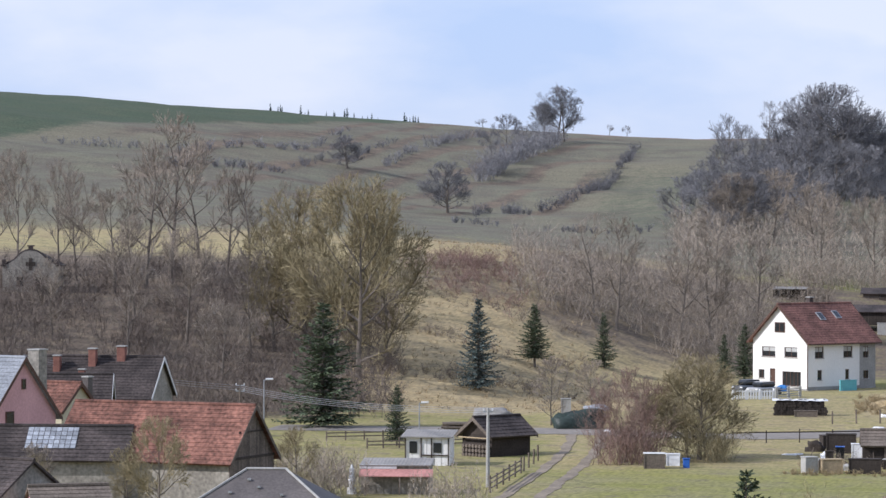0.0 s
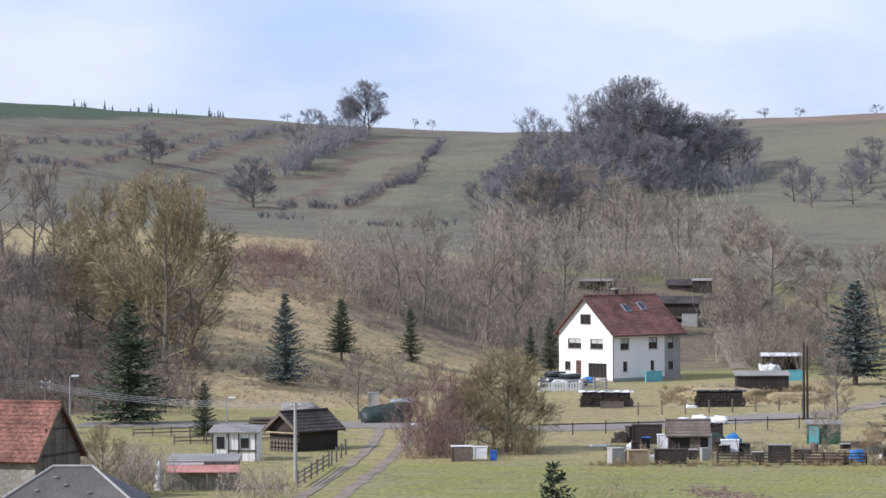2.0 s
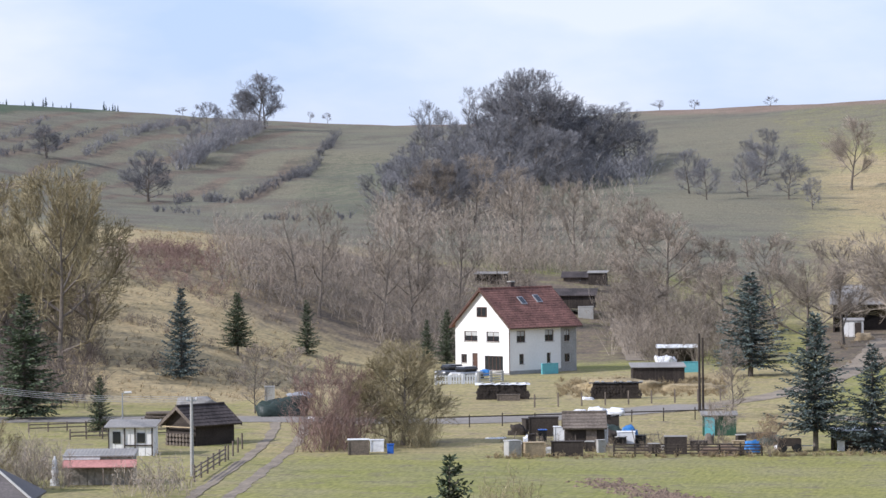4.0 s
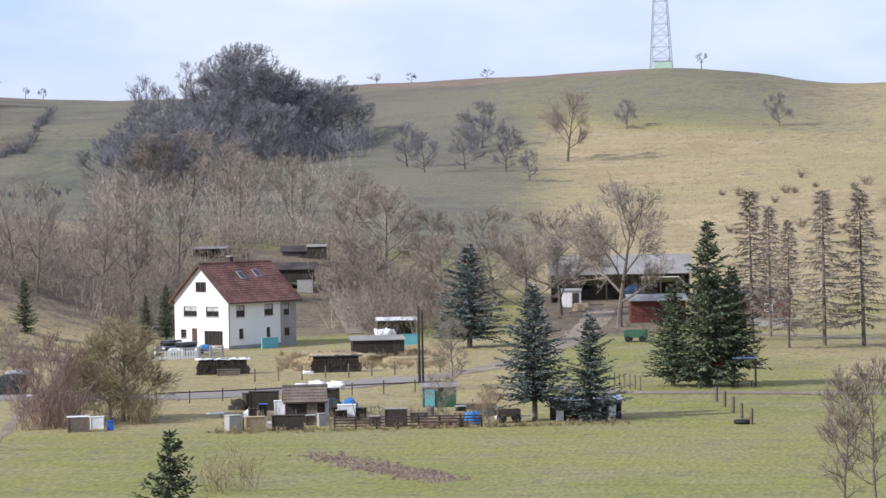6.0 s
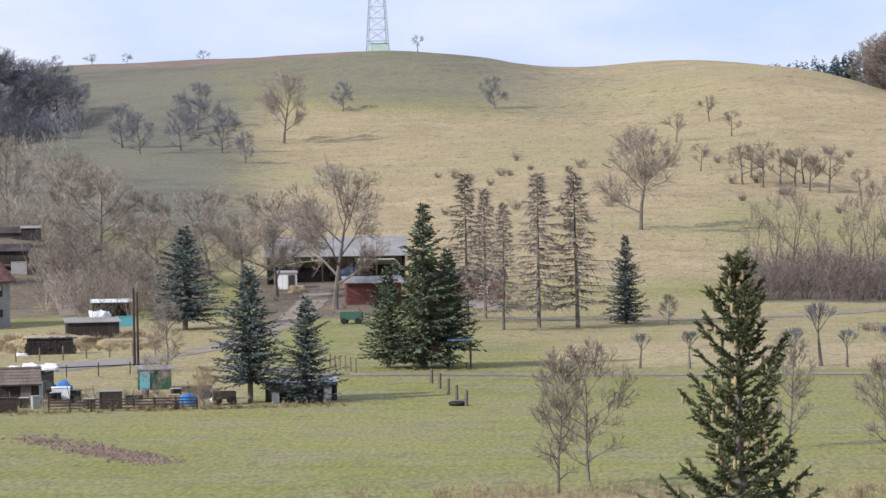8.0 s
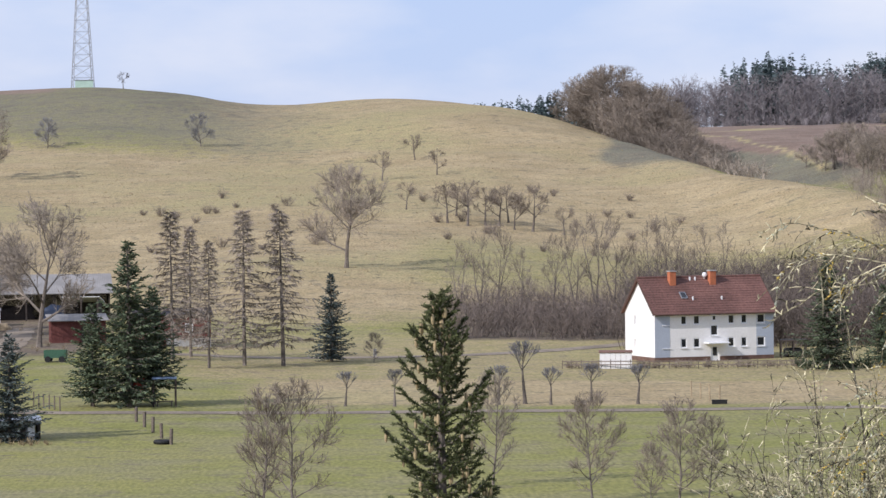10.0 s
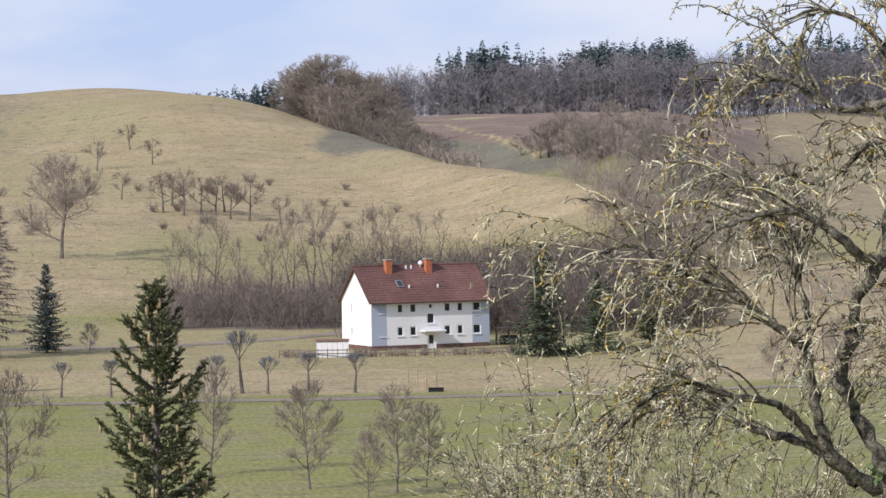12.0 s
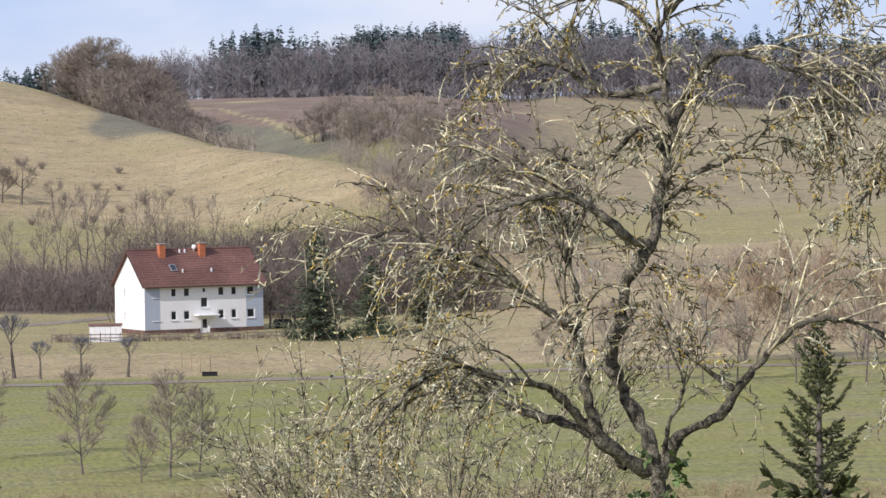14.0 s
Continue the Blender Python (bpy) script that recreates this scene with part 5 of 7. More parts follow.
# ---- village, farm and garden things ----
def boards(bm, o, ux, W, H, pitch=.16, seed=1, H2=None):
    """Upright boards from o along ux; H2 is the height at the far end."""
    rng = random.Random(seed)
    o, ux = Vector(o), Vector(ux)
    nrm = Vector((ux.y, -ux.x, 0))
    n = max(2, int(W / pitch))
    for k in range(n):
        a, b = W * k / n, W * (k + .94) / n
        ha, hb = (H + ((H2 or H) - H) * t / W for t in (a, b))
        d = rng.uniform(0, .03)
        lo = o + nrm * d
        quad = [lo + ux * a, lo + ux * b, lo + ux * b + Vector((0, 0, hb)), lo + ux * a + Vector((0, 0, ha))]
        vs = [bm.verts.new(q) for q in quad] + [bm.verts.new(q - nrm * .05) for q in quad]
        bm.faces.new(vs[:4])
        for i in range(4):
            bm.faces.new((vs[i], vs[4 + i], vs[4 + (i + 1) % 4], vs[(i + 1) % 4]))


def proud_window(parent, x, y, z, w, h, along, frame_mat, name="window"):
    """A window set on a wall face; along is the direction of its width, the outside lies to the right of it."""
    root = new(name)
    root.parent = parent
    root.matrix_basis = Matrix.Translation((x, y, z)) @ Matrix.Rotation(math.atan2(along[1], along[0]), 4, "Z")
    part("frame", boxes((0, -.05, 0, w, .03, .08), (0, -.05, h - .08, w, .03, h), (0, -.05, .08, .08, .03, h - .08), (w - .08, -.05, .08, w, .03, h - .08)), frame_mat, root)
    part("pane", boxes((.08, -.025, .08, w - .08, -.01, h - .08)), PANE, root)


def simple_house(name, label, az, r, turn, L, W, eave, ridge, wall_mat, roof_mat, over=.35, verge=.3, trim=None, chimneys=(), base=-1.0, boarded=False, dz=0.0):
    h = house_at(name, label, az, r, turn, "house", dz)
    gable_walls(h, L, W, eave, ridge, wall_mat, (), (), base)
    gable_roof(h, L, W, eave, ridge, roof_mat, over, verge, trim=trim)
    if boarded:
        bm = bmesh.new()
        n = int(W / .22)
        for k in range(n):
            y0, y1 = W * k / n, W * (k + .93) / n
            top = eave + (ridge - eave) * (1 - abs((y0 + y1) / 2 - W / 2) / (W / 2)) - .05
            box(bm, L + .004, y0, -.5, L + .05, y1, top)
        tagged(part("gable_cladding", bm, WOOD, h, "weathered grey-brown gable boards"), kind="stuff")
        part("rail", boxes((L + .05, 0, eave - .1, L + .1, W, eave + .08), (L + .05, W * .2, (eave + ridge) / 2, L + .1, W * .8, (eave + ridge) / 2 + .12), (L + .05, 0, eave * .45, L + .1, W, eave * .45 + .14)), WOOD_DARK, h)
    for x, y, z0, z1, w, m in chimneys:
        chimney(h, x, y, z0, z1, w, m)
    return h


def shed(name, label, az, r, turn, W, D, h0, h1, wall_mat, roof_mat, over=.25, door=True, category="shed", dz=0.0, open_front=False, corrugated=True, plain=False):
    """A board hut with a single-pitch roof: h0 high in front (towards -y), h1 behind."""
    s = tagged(new(name), label, category)
    s.matrix_basis = at(az, r, turn, 1.0, dz)
    bm = bmesh.new()
    if not open_front:
        boards(bm, (0, 0, -.3), (1, 0, 0), W, h0 + .3, .5 if plain else .17, 1)
    boards(bm, (W, 0, -.3), (0, 1, 0), D, h0 + .3, .5 if plain else .17, 2, h1 + .3)
    boards(bm, (W, D, -.3), (-1, 0, 0), W, h1 + .3, .5 if plain else .17, 3)
    boards(bm, (0, D, -.3), (0, -1, 0), D, h1 + .3, .5 if plain else .17, 4, h0 + .3)
    tagged(part("wall", bm, wall_mat, s), kind="stuff")
    rb = bmesh.new()
    n = max(6, int((W + 2 * over) / .12)) if corrugated else 2
    rise = (h1 - h0) / D
    prev = None
    for k in range(n + 1):
        x = -over + (W + 2 * over) * k / n
        wv = .018 * (k % 2)
        col = [rb.verts.new((x, y, h0 + rise * y + dz_ + wv)) for y, dz_ in ((-over, .02), (D + over, .02), (D + over, .1), (-over, .1))]
        if prev:
            for i in range(4):
                rb.faces.new((prev[i], col[i], col[(i + 1) % 4], prev[(i + 1) % 4]))
        else:
            rb.faces.new(col)
        prev = col
    rb.faces.new(prev[::-1])
    part("roof", rb, roof_mat, s)
    if door and not open_front:
        d = part("door", boxes((W * .55, -.09, 0, W * .55 + min(.9, W * .35), -.035, min(1.85, h0 - .2))), WOOD_DARK, s, "dark plank door")
        part("handle", boxes((W * .57, -.12, .9, W * .57 + .05, -.09, 1.1)), GREY_STEEL, d)
    if open_front:
        for k in range(max(2, int(W / 3.4)) + 1):
            x = W * k / max(2, int(W / 3.4))
            part("post", boxes((x - .1, -.05, -.4, x + .1, .15, h0)), WOOD_DARK, s)
    return s


# the village below the bank
barn = simple_house("barn", "old barn with faded orange clay tile roof and boarded gable", -24.25, 223.5, -6, 13.0, 6.5, 2.95, 6.2, PLASTER_OLD, TILE_ORANGE, .4, .35, WOOD, boarded=True, base=-1.5)
pink = simple_house("pink_house", "pink rendered house with slate roof and wide chimney", -27.1, 258, -12, 9.6, 8.6, 3.6, 8.0, PLASTER_PINK, SLATE_LIGHT, .4, .35, FRAME, [(8.9, 7.2, 4.0, 8.6, .52, PLASTER_OLD)], base=-1.5)
proud_window(pink, 9.64, 2.2, 3.0, 1.0, 1.1, (0, 1), FRAME)
proud_window(pink, 9.64, 4.2, 5.7, .5, .8, (0, 1), FRAME)
lean = simple_house("outbuilding", "low outbuilding with weathered grey-brown roof", -25.9, 222, 14, 11.0, 5.0, 2.9, 4.7, PLASTER_OLD, TILE_DARK, .4, .3, base=-1.5)
part("skylight", boxes((4.6, .55, 3.22, 7.6, .62, 3.26)), SLATE_LIGHT, lean)
bm = bmesh.new()
for k in range(9):
    for j in range(5):
        x, y = 4.3 + k * .38, .5 + j * .36
        vs = [bm.verts.new((x + a, y + b, 2.9 + .72 * (y + b) + .24)) for a, b in ((0, 0), (.34, 0), (.34, .32), (0, .32))]
        bm.faces.new(vs)
part("glass_tiles", bm, SLATE_LIGHT, lean, "pale translucent roof panels")
dark = simple_house("farmhouse", "dark tiled old farmhouse with brick chimneys", -24.6, 285, 8, 10.0, 8.0, 3.7, 6.8, PLASTER_OLD, TILE_DARK, .4, .3, WHITE_TIN,
                    [(1.2, 2.6, 4.8, 7.0, .3, BRICK_OLD), (4.2, 3.2, 5.4, 7.6, .32, BRICK_OLD), (6.6, 3.8, 6.1, 7.8, .36, BRICK_OLD), (3.8, 1.2, 4.0, 5.9, .26, BRICK_OLD)], base=-1)
wing = simple_house("farmhouse_wing", "low dark tiled wing of the farmhouse", -24.6, 276, 20, 6.0, 5.0, 3.6, 5.7, PLASTER_OLD, TILE_DARK, .3, .3, WHITE_TIN, base=-1)
cream = simple_house("small_house", "small cream house with red tile roof", -24.75, 270, -14, 3.6, 4.5, 3.4, 5.4, CREAM, TILE_ORANGE, .3, .3, FRAME, [(3.2, 3.9, 3.6, 5.9, .3, SLATE)], base=-1)
lefth = simple_house("shed_house", "dark tiled house in front of the village", -26.6, 203, -18, 6.5, 6.0, 2.0, 4.0, PLASTER_OLD, TILE_DARK, .3, .3, base=-1)
tan = simple_house("tan_shed", "small shed with tan bitumen roof", -24.6, 197, 35, 4.5, 3.0, 1.6, 2.6, PLASTER_PINK, WOOD, .3, .2, base=-1)


def hip_house():
    h = house_at("hip_roof_house", "grey slate hipped roof of a low house", -22.0, 201, 12, dz=-.45)
    L, W, e, t = 8.6, 7.0, 1.7, 3.75
    part("wall", boxes((.3, .3, -1, L - .3, W - .3, e)), PLASTER_OLD, h)
    for name, pts in (("front", ((0, 0), (L, 0), 1)), ("right", ((L, 0), (L, W), 0)), ("back", ((L, W), (0, W), 1)), ("left", ((0, W), (0, 0), 0))):
        (ax, ay), (bx, by), tri = pts
        bm = bmesh.new()
        r0, r1 = Vector((L * .36, W / 2, t)), Vector((L * .64, W / 2, t))
        tops = {"front": (r0, r1), "right": (r1, r1), "back": (r1, r0), "left": (r0, r0)}[name]
        a, b = Vector((ax, ay, e)), Vector((bx, by, e))
        n = 11
        for k in range(n):
            u0, u1 = k / n, (k + 1) / n
            q = [a.lerp(tops[0], u0), b.lerp(tops[1], u0), b.lerp(tops[1], u1), a.lerp(tops[0], u1)]
            vs = [bm.verts.new(v) for v in q] + [bm.verts.new(v - Vector((0, 0, .12))) for v in q]
            bm.faces.new(vs[:4])
            for i in range(4):
                bm.faces.new((vs[i], vs[4 + i], vs[4 + (i + 1) % 4], vs[(i + 1) % 4]))
        bmesh.ops.remove_doubles(bm, verts=bm.verts, dist=.0005)
        part("roof", bm, SLATE, h)
    for p, q in (((0, 0, e), (L * .36, W / 2, t)), ((L, 0, e), (L * .64, W / 2, t)), ((L * .36, W / 2, t), (L * .64, W / 2, t))):
        bm = bmesh.new()
        beam(bm, Vector(p) + Vector((0, 0, .05)), Vector(q) + Vector((0, 0, .05)), .08)
        part("ridge_cap", bm, CONCRETE, h)
    for x, y in ((2.4, 1.2), (4.1, 1.7), (5.6, 1.0), (3.4, 2.4)):
        z = e + (t - e) * y / (W / 2) + .1
        part("roof_hatch", boxes((x - .1, y - .1, z - .05, x + .1, y + .08, z + .07)), GREY_STEEL, h)


hip_house()

g = shed("garage", "grey garage with flat roof and faded red awning", -19.0, 226, 14, 4.6, 3.6, 1.9, 2.1, PLASTER_OLD, TIN, .15, False, "garage", plain=True)
bm = bmesh.new()
vs = [bm.verts.new(v) for v in ((-.1, -.9, 1.3), (4.9, -.9, 1.3), (4.9, -.1, 1.72), (-.1, -.1, 1.72), (-.1, -.9, 1.24), (4.9, -.9, 1.24), (4.9, -.1, 1.66), (-.1, -.1, 1.66))]
for f in ((0, 1, 2, 3), (4, 7, 6, 5), (0, 4, 5, 1), (1, 5, 6, 2), (2, 6, 7, 3), (3, 7, 4, 0)):
    bm.faces.new([vs[i] for i in f])
part("awning", bm, material("faded_red_sheet", (.52, .25, .22), .7, .2, .8, 6), g, "faded red sheet awning")
part("fascia", boxes((-.12, -.12, 1.74, 2.4, -.05, 2.02)), WHITE_TIN, g)
for x in (.3, 2.6, 4.5):
    part("post", boxes((x, -.85, -.4, x + .1, -.75, 1.25)), WOOD, g)

hut = shed("garden_hut", "whitewashed half-timbered garden hut with grey roof", -18.25, 253, 10, 3.4, 2.8, 2.15, 2.45, PLASTER, TIN, .3, False, "hut", plain=True)
part("window", boxes((.35, -.08, .95, .95, -.045, 1.85)), PANE, hut)
part("window", boxes((2.2, -.08, 1.0, 2.8, -.045, 1.75)), PANE, hut)
for a in ((0, -.1, 0, .1, -.05, 2.1), (1.2, -.1, 0, 1.3, -.05, 2.1), (2.0, -.1, 0, 2.1, -.05, 2.1), (3.3, -.1, 0, 3.4, -.05, 2.1), (1.3, -.1, .75, 3.3, -.05, .85)):
    part("timber", boxes(a), WOOD_DARK, hut)

statue_bm = bmesh.new()
for z, r0, r1 in ((0, .35, .3), (.5, .16, .25), (.95, .26, .16), (1.3, .12, .17), (1.55, .18, .05)):
    bmesh.ops.create_cone(statue_bm, cap_ends=True, segments=10, radius1=r0, radius2=r1, depth=.5, matrix=Matrix.Translation((0, 0, z + .2)))
so = new("garden_statue", bpy.data.meshes.new("garden_statue"))
statue_bm.to_mesh(so.data)
statue_bm.free()
so.data.materials.append(WHITE_TIN)
so.matrix_basis = at(-19.17, 226)
tagged(so, "white garden statue standing in the yard", "statue")

wsh = simple_house("wood_shed", "dark timber wood shed with tiled gable roof", -16.75, 262, 60, 4.2, 3.4, 1.75, 2.95, WOOD_DARK, TILE_DARK, .35, .5, WOOD, dz=.0)
for k in range(24):
    bm = bmesh.new()
    y, z = .25 + (k % 8) * .38, .12 + (k // 8) * .34
    beam(bm, (-.42, y, z), (.05, y, z), .16, 6)
    part("log", bm, WOOD, wsh)
part("shelf_board", boxes((-.5, .1, 1.45, -.3, 3.3, 1.52)), WOOD_PALE, wsh)


def pole(name, label, az, r, h, rad, mat, arms=(), lamp=False, category="pole"):
    p = tagged(new(name), label, category)
    p.matrix_basis = at(az, r, -az)
    bm = bmesh.new()
    bmesh.ops.create_cone(bm, cap_ends=True, segments=8, radius1=rad * 1.25, radius2=rad * .8, depth=h + .4, matrix=Matrix.Translation((0, 0, h / 2 - .2)))
    part("mast", bm, mat, p)
    for z, w in arms:
        part("crossarm", boxes((-w, -.05, z - .05, w, .05, z + .05)), GREY_STEEL, p)
        for x in (-w * .9, 0, w * .9):
            part("insulator", boxes((x - .05, -.05, z + .05, x + .05, .05, z + .2)), FRAME_WHITE, p)
    if lamp:
        part("lamp_arm", boxes((0, -.04, h - .06, .5, .04, h)), GREY_STEEL, p)
        part("lamp_head", boxes((.15, -.12, h - .02, .8, .12, h + .12), bevel=.03), FRAME_WHITE, p)
    return p


pole("utility_pole", "pale concrete utility pole beside the track", -16.82, 232, 5.55, .12, CONCRETE, [(5.3, .35)])
pole("street_lamp", "grey steel street lamp by the lane", -20.68, 290, 4.8, .06, GREY_STEEL, lamp=True, category="lamp")
pole("street_lamp", "grey steel street lamp beside the orchard", -18.0, 288, 2.9, .06, GREY_STEEL, lamp=True, category="lamp")
pole("utility_pole", "wooden utility pole with crossarms behind the barn", -21.09, 300, 4.0, .09, WOOD, [(3.8, .4), (3.3, .4)])
pole("utility_pole", "dark wooden double utility pole beside the lane", -8.06, 297.5, 7.0, .11, WOOD_DARK)
pole("utility_pole", "dark wooden double utility pole beside the lane", -8.0, 298.0, 6.6, .10, WOOD_DARK)


def cable(name, label, a, b, sag, rad=.018):
    """A wire that hangs between two points given as bearing, distance and height."""
    P = [Vector((r * math.sin(radians(z)), r * math.cos(radians(z)), h)) for z, r, h in (a, b)]
    w = Wood()
    pts = [P[0].lerp(P[1], k / 16) - Vector((0, 0, sag * 4 * (k / 16) * (1 - k / 16))) for k in range(17)]
    w.tube(pts, [rad] * 17, 4)
    return tagged(new(name, w.mesh(name, GREY_STEEL)), label, "cable", "overhead wires")


for k in range(4):
    cable("overhead_wire", "thin grey overhead electric wire", (-21.09, 300, 3.3 + .17 * k), (-16.82, 232, 5.15 + .12 * k), .55)
for k in range(3):
    cable("overhead_wire", "thin grey overhead electric wire", (-24.8, 285, 6.8 + .2 * k), (-21.09, 300, 3.4 + .2 * k), .4)


def rail_fence(name, label, p, q, posts, h, rails, mat, post_w=.07, group="", pickets=0.0, gap=.11):
    """Posts and rails between two places given as bearing and distance."""
    f = tagged(new(name), label, "fence", group)
    A, B = (Vector((r * math.sin(radians(a)), r * math.cos(radians(a)), 0)) for a, r in (p, q))
    for v in (A, B):
        v.z = gz(v.x, v.y)
    d = B - A
    L = math.hypot(d.x, d.y)
    f.matrix_basis = Matrix.Translation(A) @ Matrix.Rotation(math.atan2(d.y, d.x), 4, "Z")
    rng = random.Random(posts)
    for k in range(posts):
        x = L * k / max(1, posts - 1)
        z = d.z * x / L
        lean = rng.uniform(-.04, .04)
        bm = bmesh.new()
        beam(bm, (x, 0, z - .3), (x + lean, lean, z + h * rng.uniform(.92, 1.06)), post_w, 4)
        part("post", bm, mat, f)
    for z in rails:
        part("rail", boxes((0, -.09, z - .05, L, -.05, z + .05)), mat, f)
    if pickets:
        n = int(L / gap)
        for k in range(n):
            x = L * (k + .5) / n
            part("picket", boxes((x - gap * .32, -.12, .05, x + gap * .32, -.09, pickets * rng.uniform(.95, 1.03))), mat, f)
    return f


rail_fence("rail_fence", "dark wooden rail fence along the track", (-16.78, 227), (-16.25, 245), 6, 1.15, (.35, .7, 1.0), WOOD)
rail_fence("post_row", "row of leaning wooden fence posts", (-16.2, 247), (-15.95, 258), 4, 1.2, (), WOOD)
rail_fence("paddock_fence", "weathered horizontal rail fence behind the hut", (-18.9, 272), (-16.7, 276), 9, .9, (.3, .6), WOOD)
rail_fence("paddock_fence", "weathered low rail fence under the bank", (-19.6, 282), (-16.4, 288), 11, .8, (.35, .65), WOOD)
rail_fence("roadside_fence", "wooden roadside fence posts with wire", (-10.9, 306), (-7.7, 313), 9, 1.25, (), WOOD, .08)
rail_fence("roadside_fence", "low dark wire fence beside the lane", (-12.6, 279), (-7.6, 288), 10, 1.1, (.9,), WOOD_DARK, .05)
rail_fence("slat_fence", "dark horizontal slatted garden fence", (-9.54, 246), (-7.0, 245.5), 8, .95, (.25, .47, .7, .9), WOOD_DARK, .07)
rail_fence("picket_fence", "white picket fence in front of the house yard", (-12.6, 345), (-11.9, 346), 4, 1.1, (.3, .85), FRAME_WHITE, .12, pickets=1.0, gap=.28)
rail_fence("yard_wall", "grey stone yard fence by the house", (-11.85, 347), (-11.45, 351), 3, 1.2, (.2, .45, .7, .95), CONCRETE, .18)
rail_fence("pasture_posts", "row of short stout posts in the meadow", (-2.95, 266), (-2.36, 243), 5, 1.15, (), WOOD, .13)
rail_fence("pasture_fence", "old wire pasture fence posts", (-4.7, 286), (-4.25, 279), 6, 1.2, (), WOOD, .06)
rail_fence("garden_fence", "low garden fence before the apartment block", (4.4, 336), (8.6, 334), 26, .9, (.4, .75), WOOD, .035)
rail_fence("goal_posts", "four pale wooden stakes in the meadow", (6.62, 292), (7.1, 283), 4, 1.5, (), WOOD_PALE, .06)


def lump(name, label, az, r, size, mat, seed=0, category="heap", turn=0, rough=.42, dz=0.0):
    """A draped or heaped mass: an uneven dome of its size."""
    bm = bmesh.new()
    bmesh.ops.create_icosphere(bm, subdivisions=3, radius=1)
    for v in bm.verts:
        n = noise.noise(v.co * 1.7 + Vector((seed * 3.1, 0, 0))) + .45 * noise.noise(v.co * 7.3 + Vector((0, 0, seed))) + .6 * noise.noise(v.co * 4.1 + Vector((0, seed * 2.3, 0)))
        v.co = Vector([math.copysign(abs(c) ** .62, c) for c in v.co]) * (1 + rough * n)
        v.co.z = max(v.co.z * .8, -.12)
        v.co = Vector((v.co.x * size[0] / 2, v.co.y * size[1] / 2, v.co.z * size[2]))
    for f in bm.faces:
        f.smooth = True
    me = bpy.data.meshes.new(name)
    bm.to_mesh(me)
    bm.free()
    me.materials.append(mat)
    ob = new(name, me)
    ob.matrix_basis = at(az, r, turn - az, 1.0, dz)
    return tagged(ob, label, category)


def crate(name, label, az, r, size, mat, turn=0, lid=None, category="box", dz=0.0, slats=True):
    """A box with body, lid and corner battens."""
    c = tagged(new(name), label, category)
    c.matrix_basis = at(az, r, turn - az, 1.0, dz)
    w, d, h = size
    bm = boxes((-w / 2, 0, -.1, w / 2, d, h), bevel=min(.04, h * .08))
    part("body", bm, mat, c)
    part("lid", boxes((-w / 2 - .04, -.04, h + .003, w / 2 + .04, d + .04, h + .07), bevel=.02), lid or mat, c)
    if slats:
        for x in (-w / 2 + .05, w / 2 - .05):
            part("batten", boxes((x - .05, -.045, 0, x + .05, -.004, h)), mat, c)
    return c


def wood_pile(name, label, az, r, W, D, H, seed, cover):
    """Split logs stacked end-on, with a cover on top."""
    p = tagged(new(name), label, "woodpile")
    p.matrix_basis = at(az, r, -az)
    rng = random.Random(seed)
    nx, nz = int(W / .3), int(H / .27)
    part("stack_core", boxes((-W / 2 + .25, .12, -.1, W / 2 - .25, D - .05, H - .08)), WOOD_DARK, p)
    for j in range(nz):
        cut = .16 * j * W / nx
        for i in range(nx):
            x, z = -W / 2 + W * (i + .5 + .3 * (j % 2)) / nx, .12 + j * .27
            if abs(x) > W / 2 - cut:
                continue
            bm = bmesh.new()
            beam(bm, (x, rng.uniform(-.06, .06), z), (x, D, z), .17 * rng.uniform(.85, 1.05), rng.choice((5, 6, 7)))
            part("log", bm, WOOD_DARK, p)
    bm = bmesh.new()
    n = 16
    rows = []
    for k in range(n + 1):
        x = -W / 2 - .1 + (W + .2) * k / n
        rows.append([bm.verts.new((x, y, H + z + rng.uniform(-.05, .05))) for y, z in ((-.12, -.05), (D * .5, .06), (D + .1, -.05))])
    for k in range(n):
        for i in (0, 1):
            bm.faces.new((rows[k][i], rows[k + 1][i], rows[k + 1][i + 1], rows[k][i + 1]))
    c = part("cover", bm, cover, p)
    for f in c.data.polygons:
        f.use_smooth = True
    for k in range(6):
        x = -W / 2 + W * (k + .5) / 6 + rng.uniform(-.2, .2)
        part("weight_stone", boxes((x, .1, H + .03, x + rng.uniform(.2, .5), .4, H + .16), bevel=.03), CONCRETE, p)
    return p


wood_pile("woodpile", "dark stacked firewood with pale covered top", -11.45, 318.5, 5.1, 1.2, 1.5, 1, TARP_WHITE)
wood_pile("woodpile", "dark stacked firewood under black sheeting", -9.5, 318, 4.9, 1.2, 1.55, 2, BLACK)
lump("white_basin", "white plastic basin lying beside the woodpile", -9.98, 317, (1.2, .6, .35), TARP_WHITE, 3, "basin")
crate("bench", "old grey wooden bench against the woodpile", -11.35, 316.5, (2.2, .5, .55), WOOD, category="bench")
shed("black_shed", "low black timber shed with grey roof", -9.2, 342, 14, 5.3, 2.6, 1.7, 2.0, WOOD_DARK, TIN, .2, False)
lump("straw_mound", "heap of dry pale straw and brush", -9.4, 333, (9, 3.5, 1.2), material("dry_straw", (.42, .33, .19), .95, .35, 1.2, 9, .8, .1), 5)
lump("straw_mound", "heap of dry pale straw behind the woodpile", -8.2, 330, (6, 2.5, .8), bpy.data.materials["dry_straw"], 6)
